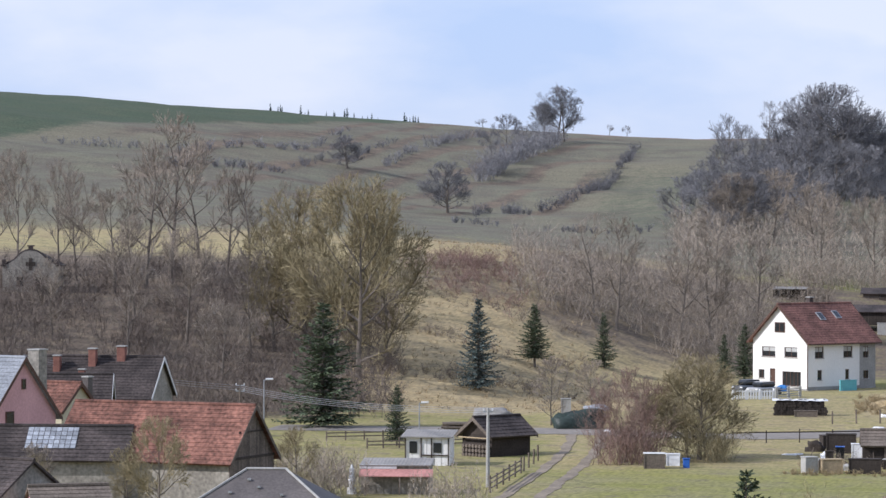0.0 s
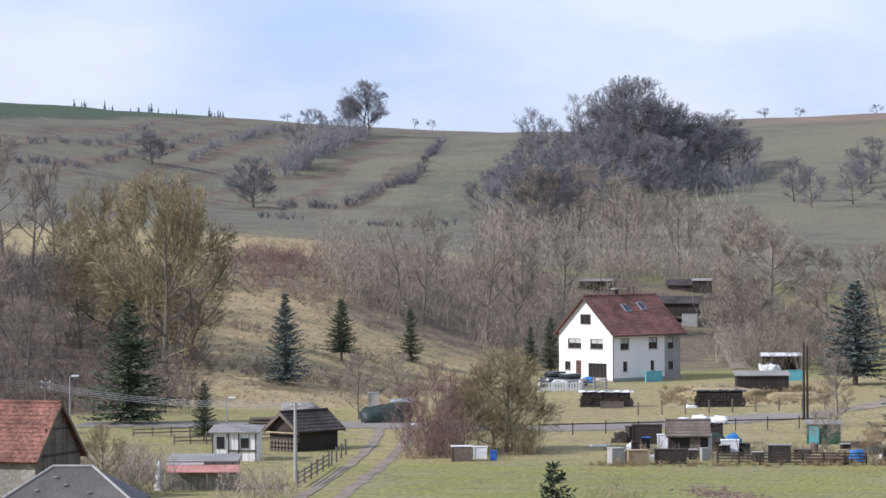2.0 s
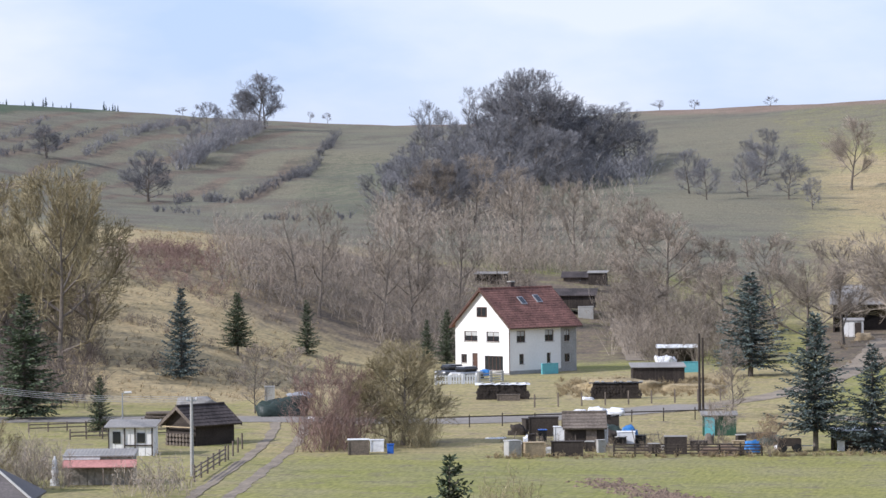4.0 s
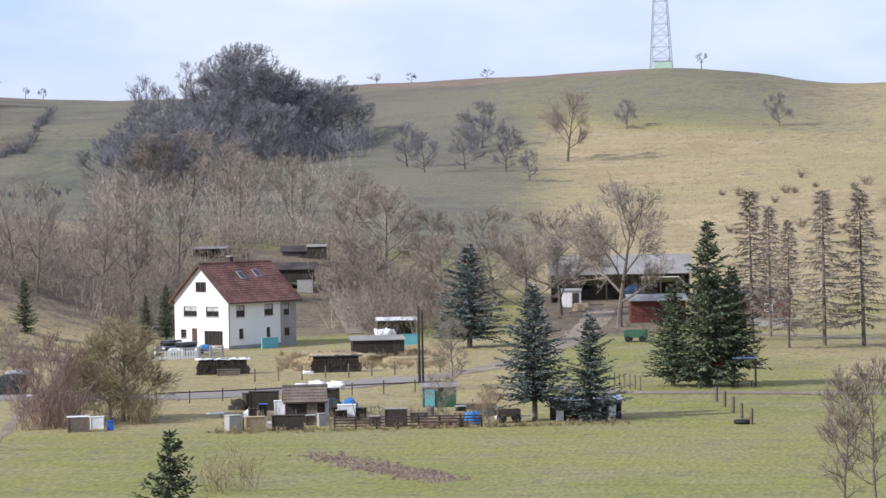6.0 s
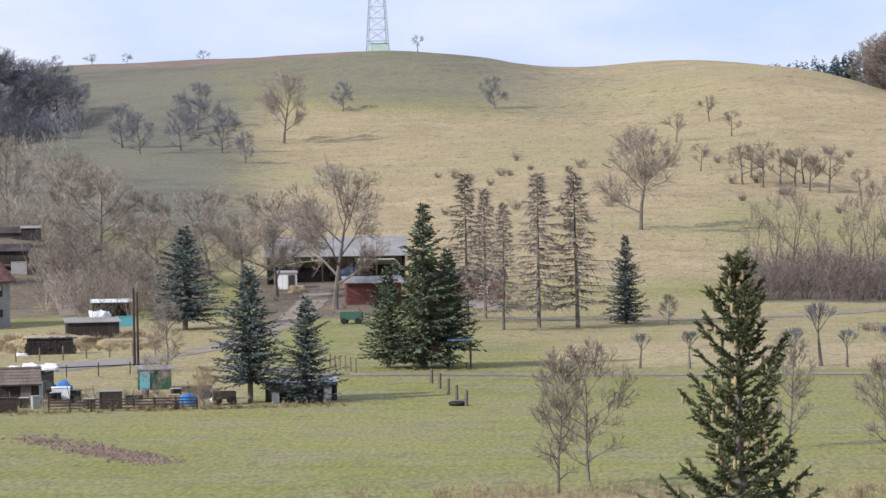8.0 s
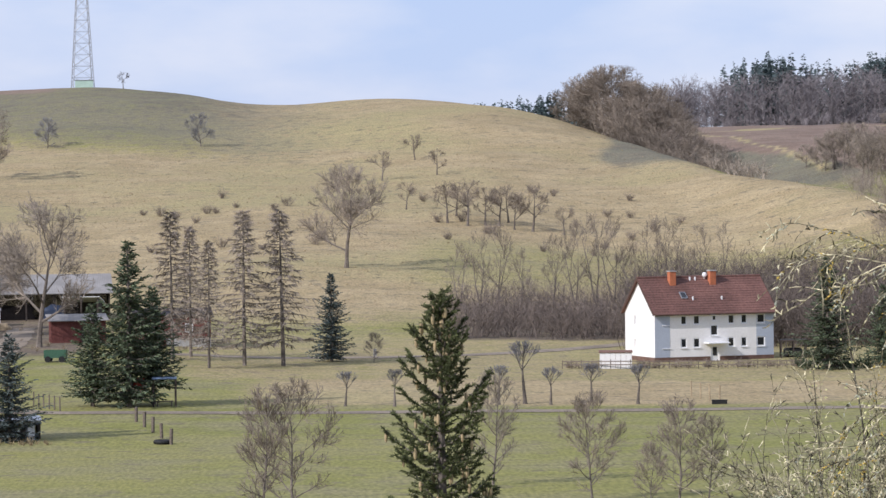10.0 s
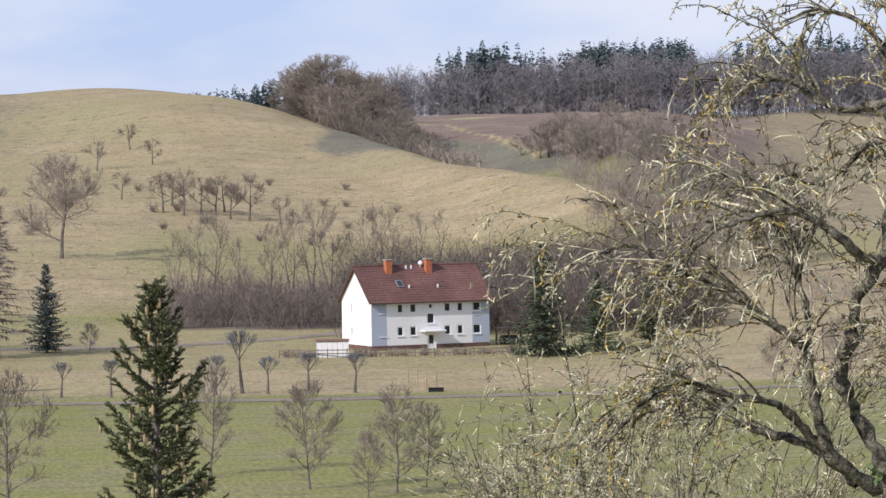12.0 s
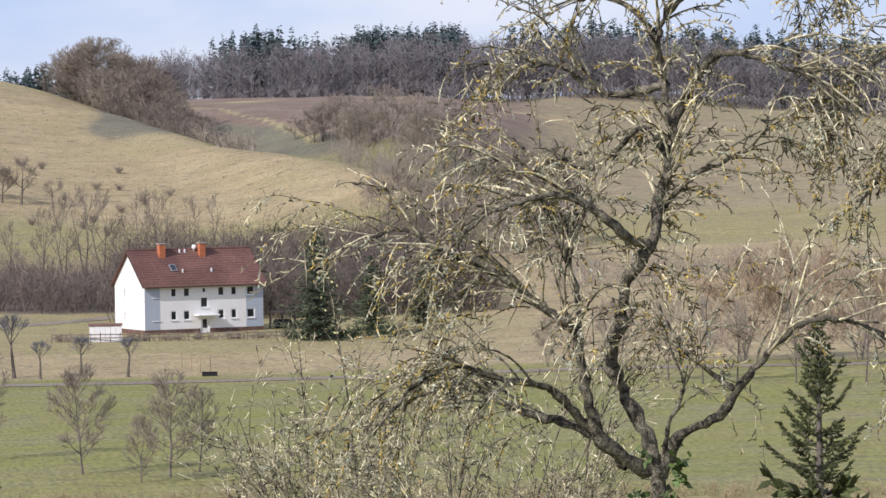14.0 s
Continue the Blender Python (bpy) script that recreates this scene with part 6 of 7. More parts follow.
shed("junk_shelter", "junk shelter with white sheet roof", -8.75, 384, 10, 4.2, 2.2, 1.7, 1.9, WOOD_DARK, WHITE_TIN, .3, False, open_front=True)
lump("goods_pile", "white sheeting over a junk heap", -8.65, 380, (2.2, 1.5, 1.3), TARP_WHITE, 8)
crate("turquoise_sheet", "turquoise sheet leaning by the junk shelter", -8.2, 363, (1.9, .15, 1.1), TARP_CYAN, 8, slats=False, category="sheet")
crate("turquoise_board", "turquoise panel leaning against the house", -10.62, 363.5, (2.4, .2, 1.2), TARP_CYAN, 42, slats=False, category="board", dz=-.1)

gs = simple_house("garden_shed", "dark garden shed with weathered tile roof", -10.38, 253.5, 12, 3.0, 2.6, 1.75, 2.6, WOOD_DARK, WOOD, .35, .2)
part("door", boxes((1.6, -.09, 0, 2.4, -.03, 1.6)), WOOD, gs)
for k, (a_, w_, h_) in enumerate(((-10.12, 1.3, .55), (-9.84, 1.6, .75), (-9.52, 1.4, .6))):
    lump("plastic_sheeting", "bulging white plastic sheeting on stacked timber", a_, 268, (w_, 1.2, h_), TARP_WHITE, 110 + k, "sheeting", dz=1.72)
crate("sheeting_base", "stacked dark timber under the sheeting", -9.8, 267.5, (3.3, 1.6, 1.7), WOOD_DARK)
lump("blue_tarp", "crumpled blue tarpaulin over garden junk", -9.28, 264, (1.5, 1.0, 1.1), TARP_BLUE, 12, "tarpaulin", dz=.1)
lump("dark_tarp", "dark sheeting heap behind the shed", -9.55, 266, (1.6, 1.2, 1.3), TARP_GREEN, 13, "tarpaulin")
crate("water_tank", "white plastic water tank in a cage", -9.33, 258, (1.4, 1.1, .95), TARP_WHITE, category="tank")
crate("old_door", "white door leaning on the shed", -9.72, 256, (.7, .15, 1.5), TARP_WHITE, category="board", slats=False)
crate("garden_box", "grey lidded cold frame by the fence", -8.48, 247.5, (1.7, 1.0, 1.3), WOOD_DARK, lid=TIN)
crate("cabinet", "old white cabinet beside the shed", -10.47, 261, (1.0, .6, 1.2), TARP_WHITE, category="cabinet")
crate("blue_bin", "dark bin with blue lid", -10.77, 262, (.65, .6, .9), BLACK, lid=BLUE_PLASTIC, category="bin")
crate("compost_bin", "weathered grey compost crate", -11.25, 246.5, (1.0, 1.0, 1.15), CONCRETE, 22, category="crate")
crate("wood_crate", "pale orange stacked firewood crate", -10.9, 246.5, (1.6, .9, 1.0), WOOD_PALE, category="crate", turn=14)
crate("wood_crate", "dark weathered timber crate", -10.35, 246.5, (2.4, .9, 1.05), WOOD_DARK, category="crate")
crate("hedge_box", "brown clipped hedge block behind the bin", -10.75, 268, (2.4, 1.2, 1.5), WOOD_DARK, category="hedge")
lump("white_bag", "crumpled white garden bag", -11.05, 258, (.5, .4, .9), TARP_WHITE, 14, "bag")
lump("white_sheet", "white sheet lying on the grass", -11.55, 266, (1.5, .8, .15), TARP_WHITE, 15, "sheet")
sh = shed("green_shed", "dark green shed with turquoise door", -8.0, 267, 10, 2.6, 2.2, 1.6, 1.75, GREEN_PAINT, TIN, .2, False)
part("door", boxes((.1, -.12, 0, .9, -.05, 1.5)), TARP_CYAN, sh, "turquoise painted door")
lump("compost_heap", "brown compost heap inside the fence", -7.68, 247, (3.2, 1.8, .9), MUD, 16)
lump("blue_tarp", "bright blue tarpaulin on a stack", -7.16, 248, (1.2, .8, 1.15), TARP_BLUE, 17, "tarpaulin")


def trailer(name, label, az, r, turn, w, d, h, mat):
    c = tagged(new(name), label, "trailer")
    c.matrix_basis = at(az, r, turn - az)
    part("bed", boxes((-w / 2, 0, .45, w / 2, d, .52), (-w / 2, 0, .52, w / 2, .05, h), (-w / 2, d - .05, .52, w / 2, d, h), (-w / 2, .05, .52, -w / 2 + .05, d - .05, h), (w / 2 - .05, .05, .52, w / 2, d - .05, h)), mat, c)
    for x in (-w * .32, w * .32):
        for y in (.05, d - .05):
            bm = bmesh.new()
            bmesh.ops.create_cone(bm, cap_ends=True, segments=14, radius1=.32, radius2=.32, depth=.16, matrix=Matrix.Translation((x, y - .1 if y < d / 2 else y + .1, .32)) @ Matrix.Rotation(math.pi / 2, 4, "X"))
            part("wheel", bm, BLACK, c)
    part("drawbar", boxes((w / 2, d / 2 - .05, .42, w / 2 + .9, d / 2 + .05, .5)), GREY_STEEL, c)


trailer("trailer", "small dark trailer parked by the garden", -6.52, 248.5, 5, 1.7, 1.1, 1.0, WOOD_DARK)
trailer("farm_trailer", "green farm trailer parked near the barn", -4.33, 347.5, -8, 2.3, 1.5, 1.25, GREEN_PAINT)
st = shed("market_stall", "white roofed shelter full of junk beneath the spruces", -5.8, 250, 8, 5.2, 2.0, 1.4, 1.55, WOOD, TARP_WHITE, .2, False, "shelter", open_front=True)
lump("goods_pile", "mixed old goods stored under the shelter", -5.3, 250, (3.2, 1.2, .9), WOOD_DARK, 18)
for k, a in enumerate((-5.65, -5.0, -4.75)):
    crate("white_crate", "white plastic crate under the shelter", a, 249.3, (.55, .5, .7 + .15 * k), TARP_WHITE, 10 * k, category="crate")
crate("cold_frame", "cold frame with white glass top", -13.95, 250, (1.6, 1.0, 1.1), WOOD, lid=WHITE_TIN, category="cold frame")
crate("white_crate", "white wire crate beside the cold frame", -13.63, 253, (1.05, .8, .85), TARP_WHITE, category="crate")
crate("blue_barrel", "blue plastic barrel in the orchard garden", -13.40, 251, (.5, .5, .65), BLUE_PLASTIC, category="barrel", slats=False)


def car(name, label, az, r, turn, paint):
    c = tagged(new(name), label, "car")
    c.matrix_basis = at(az, r, turn)
    bm = boxes((-2.1, -.85, .3, 2.1, .85, .85), bevel=.12)
    part("body", bm, paint, c)
    bm = boxes((-1.4, -.75, .85, 1.0, .75, 1.4), bevel=.2)
    part("cabin", bm, PANE, c)
    part("roof", boxes((-1.1, -.65, 1.38, .7, .65, 1.44), bevel=.02), paint, c)
    for x in (-1.35, 1.35):
        for y in (-.82, .82):
            bm = bmesh.new()
            bmesh.ops.create_cone(bm, cap_ends=True, segments=14, radius1=.32, radius2=.32, depth=.2, matrix=Matrix.Translation((x, y, .32)) @ Matrix.Rotation(math.pi / 2, 4, "X"))
            wq = part("wheel", bm, BLACK, c)
    for y in (-.6, .6):
        part("headlight", boxes((-2.13, y - .18, .6, -2.09, y + .18, .74)), WHITE_TIN, c)


car("car", "grey car parked beside the white house", -12.3, 358, 60, material("grey_car_paint", (.16, .17, .19), .3, .1, 1, 9, metal=.4))
car("car", "silver car standing behind the yard fence", -12.05, 354, 62, material("silver_car_paint", (.5, .5, .5), .3, .1, 1, 9, metal=.4))
lump("blue_cover", "blue covered heap in the house yard", -11.75, 355, (1.2, .8, .7), TARP_BLUE, 19, "cover", dz=.4)

for k in range(18):
    bm = bmesh.new()
    rng = random.Random(400 + k)
    a, r0 = -17.0, 293 + .3 * (k % 6)
    if k == 0:
        stack = tagged(new("log_stack"), "long grey timber poles stacked beside the lane", "timber")
        stack.matrix_basis = at(-17.05, 293, 16)
    beam(bm, (-2.6 + rng.uniform(-.5, .5), .3 * (k % 6), .15 + .3 * (k // 6)), (2.6 + rng.uniform(-.5, .5), .3 * (k % 6) + rng.uniform(-.1, .1), .18 + .3 * (k // 6)), .13, 6)
    part("pole", bm, WOOD, stack)
lump("tarpaulin_cover", "grey and white sheeting over a timber heap", -16.75, 312, (3.4, 1.8, 1.3), TIN, 21, "tarpaulin")
lump("tarpaulin_cover", "dark green tarpaulin over a long stack", -15.24, 298, (4.4, 2.4, 2.1), TARP_GREEN, 22, "tarpaulin")
lump("pale_sheet", "pale sheet on top of the covered stack", -14.95, 299, (2.2, 1.4, .6), SLATE_LIGHT, 23, "sheet", dz=1.6)
crate("cupboard", "old pale grey cupboard beside the bank", -15.47, 312, (.95, .7, 1.9), CONCRETE, category="cupboard")
lump("white_sack", "small white sack lying on the lane verge", -14.75, 293, (.7, .4, .3), TARP_WHITE, 24, "sack")
crate("satellite_dish", "white satellite dish on the wooded bank", -21.5, 366, (.9, .12, .8), WHITE_TIN, 30, category="dish", slats=False)
shed("bank_hut", "small dark hut among the bank trees", -19.75, 372, 10, 3.0, 2.4, 1.7, 2.1, WOOD_DARK, WOOD_DARK, .3, False)

# the sheds on the slope behind the house
shed("hillside_shed", "long dark shed with grey sheet roof on the slope", -10.6, 434, 6, 5.6, 3.4, 1.4, 2.1, WOOD_DARK, TILE_DARK, .35, False, dz=.7)
crate("retaining_wall", "pale concrete retaining wall below the sheds", -10.0, 432, (2.0, 1.2, 1.5), CONCRETE, category="wall", slats=False)
shed("hillside_hut", "small weathered hut with grey door on the slope", -10.38, 458, 8, 4.0, 2.6, 1.4, 2.0, WOOD, TILE_DARK, .35, True, dz=-.9)
shed("hillside_shelter", "low plank shelter above the house", -11.9, 449, 4, 4.2, 2.0, 1.2, 1.4, WOOD_DARK, TIN, .2, False, open_front=True, dz=-.2)
shed("hillside_shelter", "small grey roofed lean-to beside the hut", -9.95, 452, 4, 2.4, 2.0, 1.3, 1.5, WOOD_DARK, TIN, .2, False, dz=1.2)

# the farm under the slope
ob = shed("open_barn", "long open-fronted barn with grey sheet roof", -5.75, 424, 5, 17.5, 8.0, 3.6, 5.6, WOOD_DARK, TIN, .5, False, "barn", open_front=True, dz=.0)
lump("machine_cover", "dark blue covered machinery in the barn", -4.2, 424, (5, 2, 2), material("dark_blue_cover", (.03, .045, .08), .6, .3, 1, 6), 31, "machinery")
lump("hay_bale", "dark bales stored in the barn", -5.0, 427, (5, 2, 2.2), WOOD_DARK, 32, "bales")
shed("white_hut", "small white hut beside the barn", -5.58, 417, 6, 2.4, 1.8, 2.0, 2.2, PLASTER, TIN, .15, True, "hut", plain=True)
lump("soil_pile", "orange-brown soil and wood pile", -5.23, 411, (2.2, 1.4, 1.0), WOOD_PALE, 33)
shed("red_shed", "red painted wooden shed with pale sheet roof", -4.38, 382, 8, 6.2, 4.5, 2.5, 3.0, WOOD_RED, TIN, .4, True, dz=.0)
shed("white_roof_shelter", "shelter with a white sheet roof", -4.15, 402, -6, 4.0, 3.0, 4.2, 3.6, WOOD_DARK, WHITE_TIN, .3, False, open_front=True)
rb = shed("red_barn", "dull red boarded barn behind the larches", -2.95, 376, 4, 8.5, 5, 3.3, 3.9, WOOD_RED, TILE_DARK, .3, False)
proud_window(rb, 5.6, -.04, 1.4, .9, 1.0, (1, 0), FRAME_WHITE)
part("base_wall", boxes((3.5, -.3, -.6, 8.5, -.06, .75)), CONCRETE, rb, "pale rendered base wall")
sp = tagged(new("picnic_shelter"), "small blue-roofed picnic shelter under the spruces", "shelter")
sp.matrix_basis = at(-2.45, 283, 4)
part("roof", boxes((-1.1, -.6, 2.35, 1.0, 1.4, 2.5), bevel=.03), material("blue_grey_sheet", (.16, .22, .32), .5, .2, 1, 8), sp)
for x, y in ((-1.0, -.5), (.9, -.5), (-1.0, 1.3), (.9, 1.3)):
    part("post", boxes((x - .06, y - .06, -.2, x + .06, y + .06, 2.35)), WOOD_DARK, sp)
part("bench", boxes((-.8, .3, .4, .7, .7, .48), (-.7, .35, -.1, -.6, .65, .4), (.5, .35, -.1, .6, .65, .4)), WOOD, sp)
crate("red_board", "small red board beside the shelter", -2.9, 284, (.9, .1, 1.4), material("red_board_paint", (.5, .05, .04), .6, .2, 1, 9), category="board", dz=.9, slats=False)


def tyre(az, r):
    bm = bmesh.new()
    rings = []
    for i in range(18):
        a = 2 * math.pi * i / 18
        rings.append([bm.verts.new(((.55 + .16 * math.cos(b)) * math.cos(a), (.55 + .16 * math.cos(b)) * math.sin(a), .16 + .16 * math.sin(b))) for b in [2 * math.pi * j / 8 for j in range(8)]])
    for i in range(18):
        for j in range(8):
            bm.faces.new((rings[i][j], rings[(i + 1) % 18][j], rings[(i + 1) % 18][(j + 1) % 8], rings[i][(j + 1) % 8]))
    me = bpy.data.meshes.new("tyre")
    bm.to_mesh(me)
    bm.free()
    me.materials.append(BLACK)
    t = new("tyre", me)
    t.matrix_basis = at(az, r)
    tagged(t, "black tractor tyre lying in the meadow", "tyre")


tyre(-2.5, 243.5)

# round the apartment block
ga = shed("garage", "small white flat-roofed garage by the apartment block", 5.05, 336, -5, 3.2, 2.6, 1.6, 1.65, PLASTER, material("brown_felt", (.22, .12, .09), .9, .2, 1, 8), .12, False, "garage", plain=True)
cp = tagged(new("carport"), "dark timber carport beside the apartment block", "carport")
cp.matrix_basis = at(8.15, 352, -6)
part("roof", boxes((0, 0, 1.75, 2.8, 3, 1.9)), WOOD_DARK, cp)
for x in (.1, 1.4, 2.7):
    for y in (.1, 2.9):
        part("post", boxes((x - .07, y - .07, -.2, x + .07, y + .07, 1.75)), WOOD_DARK, cp)
part("parked_load", boxes((.4, .8, 0, 2.4, 2.4, 1.0), bevel=.2), BLACK, cp)
crate("signpost", "small pale stone marker by the path", 1.17, 360, (.35, .35, .75), CONCRETE, category="marker", slats=False)
crate("feeding_trough", "dark feeding trough on the meadow", 7.1, 282, (1.3, .4, .3), BLACK, category="trough", slats=False)
wh = shed("white_roof_hut", "small hut with a white flat roof and vent", -10.65, 150, 8, 2.6, 2.4, 2.1, 2.15, PLASTER_OLD, WHITE_TIN, .15, False, "hut", plain=True)
bm = bmesh.new()
beam(bm, (1.0, .6, 2.1), (1.0, .6, 2.5), .12, 10)
part("vent", bm, WHITE_TIN, wh)


def chapel():
    c = house_at("chapel", "old weathered chapel with curved gable and stone finial", -25.15, 376, 18, "chapel")
    W, D, e = 6.3, 6.0, 2.9
    bm = bmesh.new()
    pierced(bm, (0, 0, -1), (1, 0, 0), W, e + 1, [(1.6, 1.6, 2.3, 2.6), (3.7, 1.6, 4.4, 2.6)])
    pierced(bm, (W, 0, -1), (0, 1, 0), D, e + 1, [])
    pierced(bm, (0, D, -1), (0, -1, 0), D, e + 1, [])
    pierced(bm, (W, D, -1), (-1, 0, 0), W, e + 1, [])
    prof = [(0, e), (.5, e + .15), (1.2, e + .55), (1.9, e + 1.25), (2.5, e + 1.6), (3.15, e + 1.75)]
    prof += [(W - x, z) for x, z in prof[-2::-1]]
    front = [bm.verts.new((x, 0, z)) for x, z in prof]
    back = [bm.verts.new((x, .35, z)) for x, z in prof]
    bm.faces.new(front)
    bm.faces.new(back[::-1])
    for k in range(len(prof) - 1):
        bm.faces.new((front[k], front[k + 1], back[k + 1], back[k]))
    part("wall", bm, PLASTER_OLD, c)
    cb = bmesh.new()
    for k in range(len(prof) - 1):
        beam(cb, (prof[k][0], .1, prof[k][1] + .06), (prof[k + 1][0], .1, prof[k + 1][1] + .06), .13, 5)
    part("coping", cb, TILE_DARK, c, "dark weathered gable coping")
    rb = bmesh.new()
    roof_slab(rb, .4, D, -.2, 2.8, W / 2, 4.5)
    roof_slab(rb, .4, D, W + .2, 2.8, W / 2, 4.5)
    bmesh.ops.rotate(rb, verts=rb.verts, cent=(0, 0, 0), matrix=Matrix.Rotation(math.pi / 2, 3, "Z"))
    bmesh.ops.translate(rb, verts=rb.verts, vec=(W, 0, 0))
    part("roof", rb, TILE_DARK, c)
    part("finial", boxes((2.9, -.05, e + 1.75, 3.4, .4, e + 2.15), (2.75, -.1, e + 2.15, 3.55, .45, e + 2.3)), TILE_DARK, c)
    for x in (.15, W - .15):
        part("pinnacle", boxes((x - .22, -.1, e - .1, x + .22, .35, e + .7), bevel=.04), TILE_DARK, c)
    part("ornament", boxes((2.95, -.05, 2.35, 3.35, .0, 3.75), (2.6, -.05, 2.85, 3.7, -.002, 3.3)), WOOD_DARK, c, "dark quatrefoil ornament")
    for x in (1.6, 3.7):
        part("window", boxes((x, .1, .6, x + .7, .16, 1.6)), PANE, c)


chapel()


def lattice_mast():
    m = tagged(new("lattice_mast"), "grey steel lattice mast on the hilltop", "mast")
    m.matrix_basis = at(-3.79, 872, 10)
    H, w0, w1 = 32.0, 2.75, .95
    corner = lambda i, z: Vector(((1 if i in (0, 1) else -1) * (w0 + (w1 - w0) * z / H), (1 if i in (1, 2) else -1) * (w0 + (w1 - w0) * z / H), z))
    for i in range(4):
        bm = bmesh.new()
        beam(bm, corner(i, -.3), corner(i, H), .1, 4)
        part("leg", bm, GREY_STEEL, m)
    zs = [0]
    while zs[-1] < H - 1.5:
        zs.append(min(H, zs[-1] + 3.0))
    for a, b in zip(zs, zs[1:]):
        for i in range(4):
            j = (i + 1) % 4
            bm = bmesh.new()
            beam(bm, corner(i, a), corner(j, b), .04, 4)
            beam(bm, corner(j, a), corner(i, b), .04, 4)
            beam(bm, corner(i, b), corner(j, b), .04, 4)
            part("brace", bm, GREY_STEEL, m)
    return m


lattice_mast()
mh = shed("mast_hut", "pale green hut at the foot of the mast", -3.92, 866, 4, 4.6, 3, 2.0, 2.05, MINT, TIN, .15, False, "hut", plain=True)

weeds = material("dead_brown_weeds", (.36, .28, .18), .95, .35, 1, 6, island=.35)
brush("dead_weeds", "dead brown weeds and brambles round the gardens", 71, 90, lambda g: (g.uniform(-11.5, -6.3), g.uniform(246.5, 262)), .7, weeds, 10, .012, category="weeds")
brush("dead_weeds", "pale dead grass along the meadow edge", 72, 110, lambda g: (g.uniform(-11.8, -4.4), g.uniform(244, 246.2)), .55, bpy.data.materials["dry_straw"], 10, .018, category="weeds")
brush("dead_weeds", "rough straw and weeds by the woodpiles", 73, 520, lambda g: (g.uniform(-10.5, -7.6), g.uniform(320, 350)), .6, bpy.data.materials["dry_straw"], 10, .018, category="weeds")
brush("dead_weeds", "weeds between the farm buildings", 74, 70, lambda g: (g.uniform(-6.2, -2), g.uniform(362, 415)), .7, weeds, 10, .018, category="weeds")
for k, (a, r, w, h, m) in enumerate([(-11.1, 250, .9, .7, WOOD), (-10.95, 254, .6, 1.1, WOOD_DARK), (-10.6, 250, 1.1, .5, CONCRETE), (-9.75, 250, .6, .9, CONCRETE), (-9.6, 260, .8, 1.2, WOOD_DARK), (-9.1, 256, .7, .8, BLACK), (-8.9, 252, 1.0, .5, WOOD), (-8.1, 252, 1.2, .6, WOOD_DARK), (-7.9, 258, .5, 1.0, WOOD), (-7.4, 252, .9, .6, WOOD_PALE), (-11.2, 270, 1.0, .9, WOOD_DARK), (-10.9, 274, 1.6, 1.0, WOOD_DARK), (-6.9, 256, .9, .8, TARP_GREEN), (-5.6, 251, .5, .8, WOOD_PALE), (-4.9, 251, .7, .9, WOOD)]):
    if k % 2:
        crate("garden_crate", "weathered garden crate among dead weeds", a, r, (w, w * .7, h), m, k * 37 % 60 - 30, category="crate")
    else:
        lump("rubble_mound", "uneven heap of old garden materials", a, r, (w * 1.4, w, h), m, 80 + k)
CLUTTER = random.Random(640)
for k in range(14):
    a, r = CLUTTER.uniform(-11.2, -6.7), CLUTTER.uniform(249, 266)
    if k % 3 == 0:
        lump("garden_sack", "crumpled pale plastic sack in the garden", a, r, (CLUTTER.uniform(.5, .9), .5, CLUTTER.uniform(.3, .6)), TARP_WHITE, 700 + k, "sack")
    elif k % 3 == 1:
        crate("plank_stack", "short stack of grey planks in the garden", a, r, (CLUTTER.uniform(1.2, 2.2), .5, CLUTTER.uniform(.25, .5)), WOOD, CLUTTER.uniform(-30, 30), category="timber", slats=False)
    else:
        crate("garden_bin", "weathered dark garden bin with grey lid", a, r, (.7, .6, CLUTTER.uniform(.6, 1.0)), WOOD_DARK, CLUTTER.uniform(-30, 30), lid=CONCRETE, category="bin")
for k in range(9):
    bm = bmesh.new()
    rng = random.Random(600 + k)
    beam(bm, (0, 0, -.1), (rng.uniform(-.5, .5), .1, rng.uniform(.9, 1.7)), .035, 5)
    st_ = tagged(new("bean_pole", bpy.data.meshes.new("bean_pole")), "thin leaning wooden garden stake", "stake", "garden stakes")
    bm.to_mesh(st_.data)
    bm.free()
    st_.data.materials.append(WOOD)
    st_.matrix_basis = at(-11.3 + k * .52 + rng.uniform(-.15, .15), 248 + rng.uniform(0, 10))


# ---- trees close to the viewpoint ----
LICHEN = material("lichened_bark", (.24, .215, .155), .95, .75, 14, 70, 1.0, .02, island=.2, col2=(.035, .03, .024))
# Pale-dark colour contrast stands for sunlit and shaded twig sides, besides lichen.
LICHEN_TWIG = material("shaded_lichen_twigs", (.60, .54, .35), .95, .6, 9, 45, island=.7, col2=(.045, .037, .028))
YELLOW_LICHEN = material("yellow_lichen", (.58, .42, .10), .95, .4, 9, 40, island=.35)
PALE_LICHEN = material("pale_green_lichen", (.50, .52, .40), .95, .3, 9, 40, island=.3)
IVY = material("ivy_leaves", (.10, .15, .04), .6, .35, 5, 20, island=.4)
CATKIN = material("yellow_green_catkins", (.62, .60, .28), .9, .25, 9, 40, island=.3)
CONE = material("brown_cones", (.44, .34, .19), .85, .3, 20, 60, island=.25)
NEEDLE_NEAR = material("near_spruce_needles", (.09, .105, .036), .75, .4, 4, 20, island=.45)


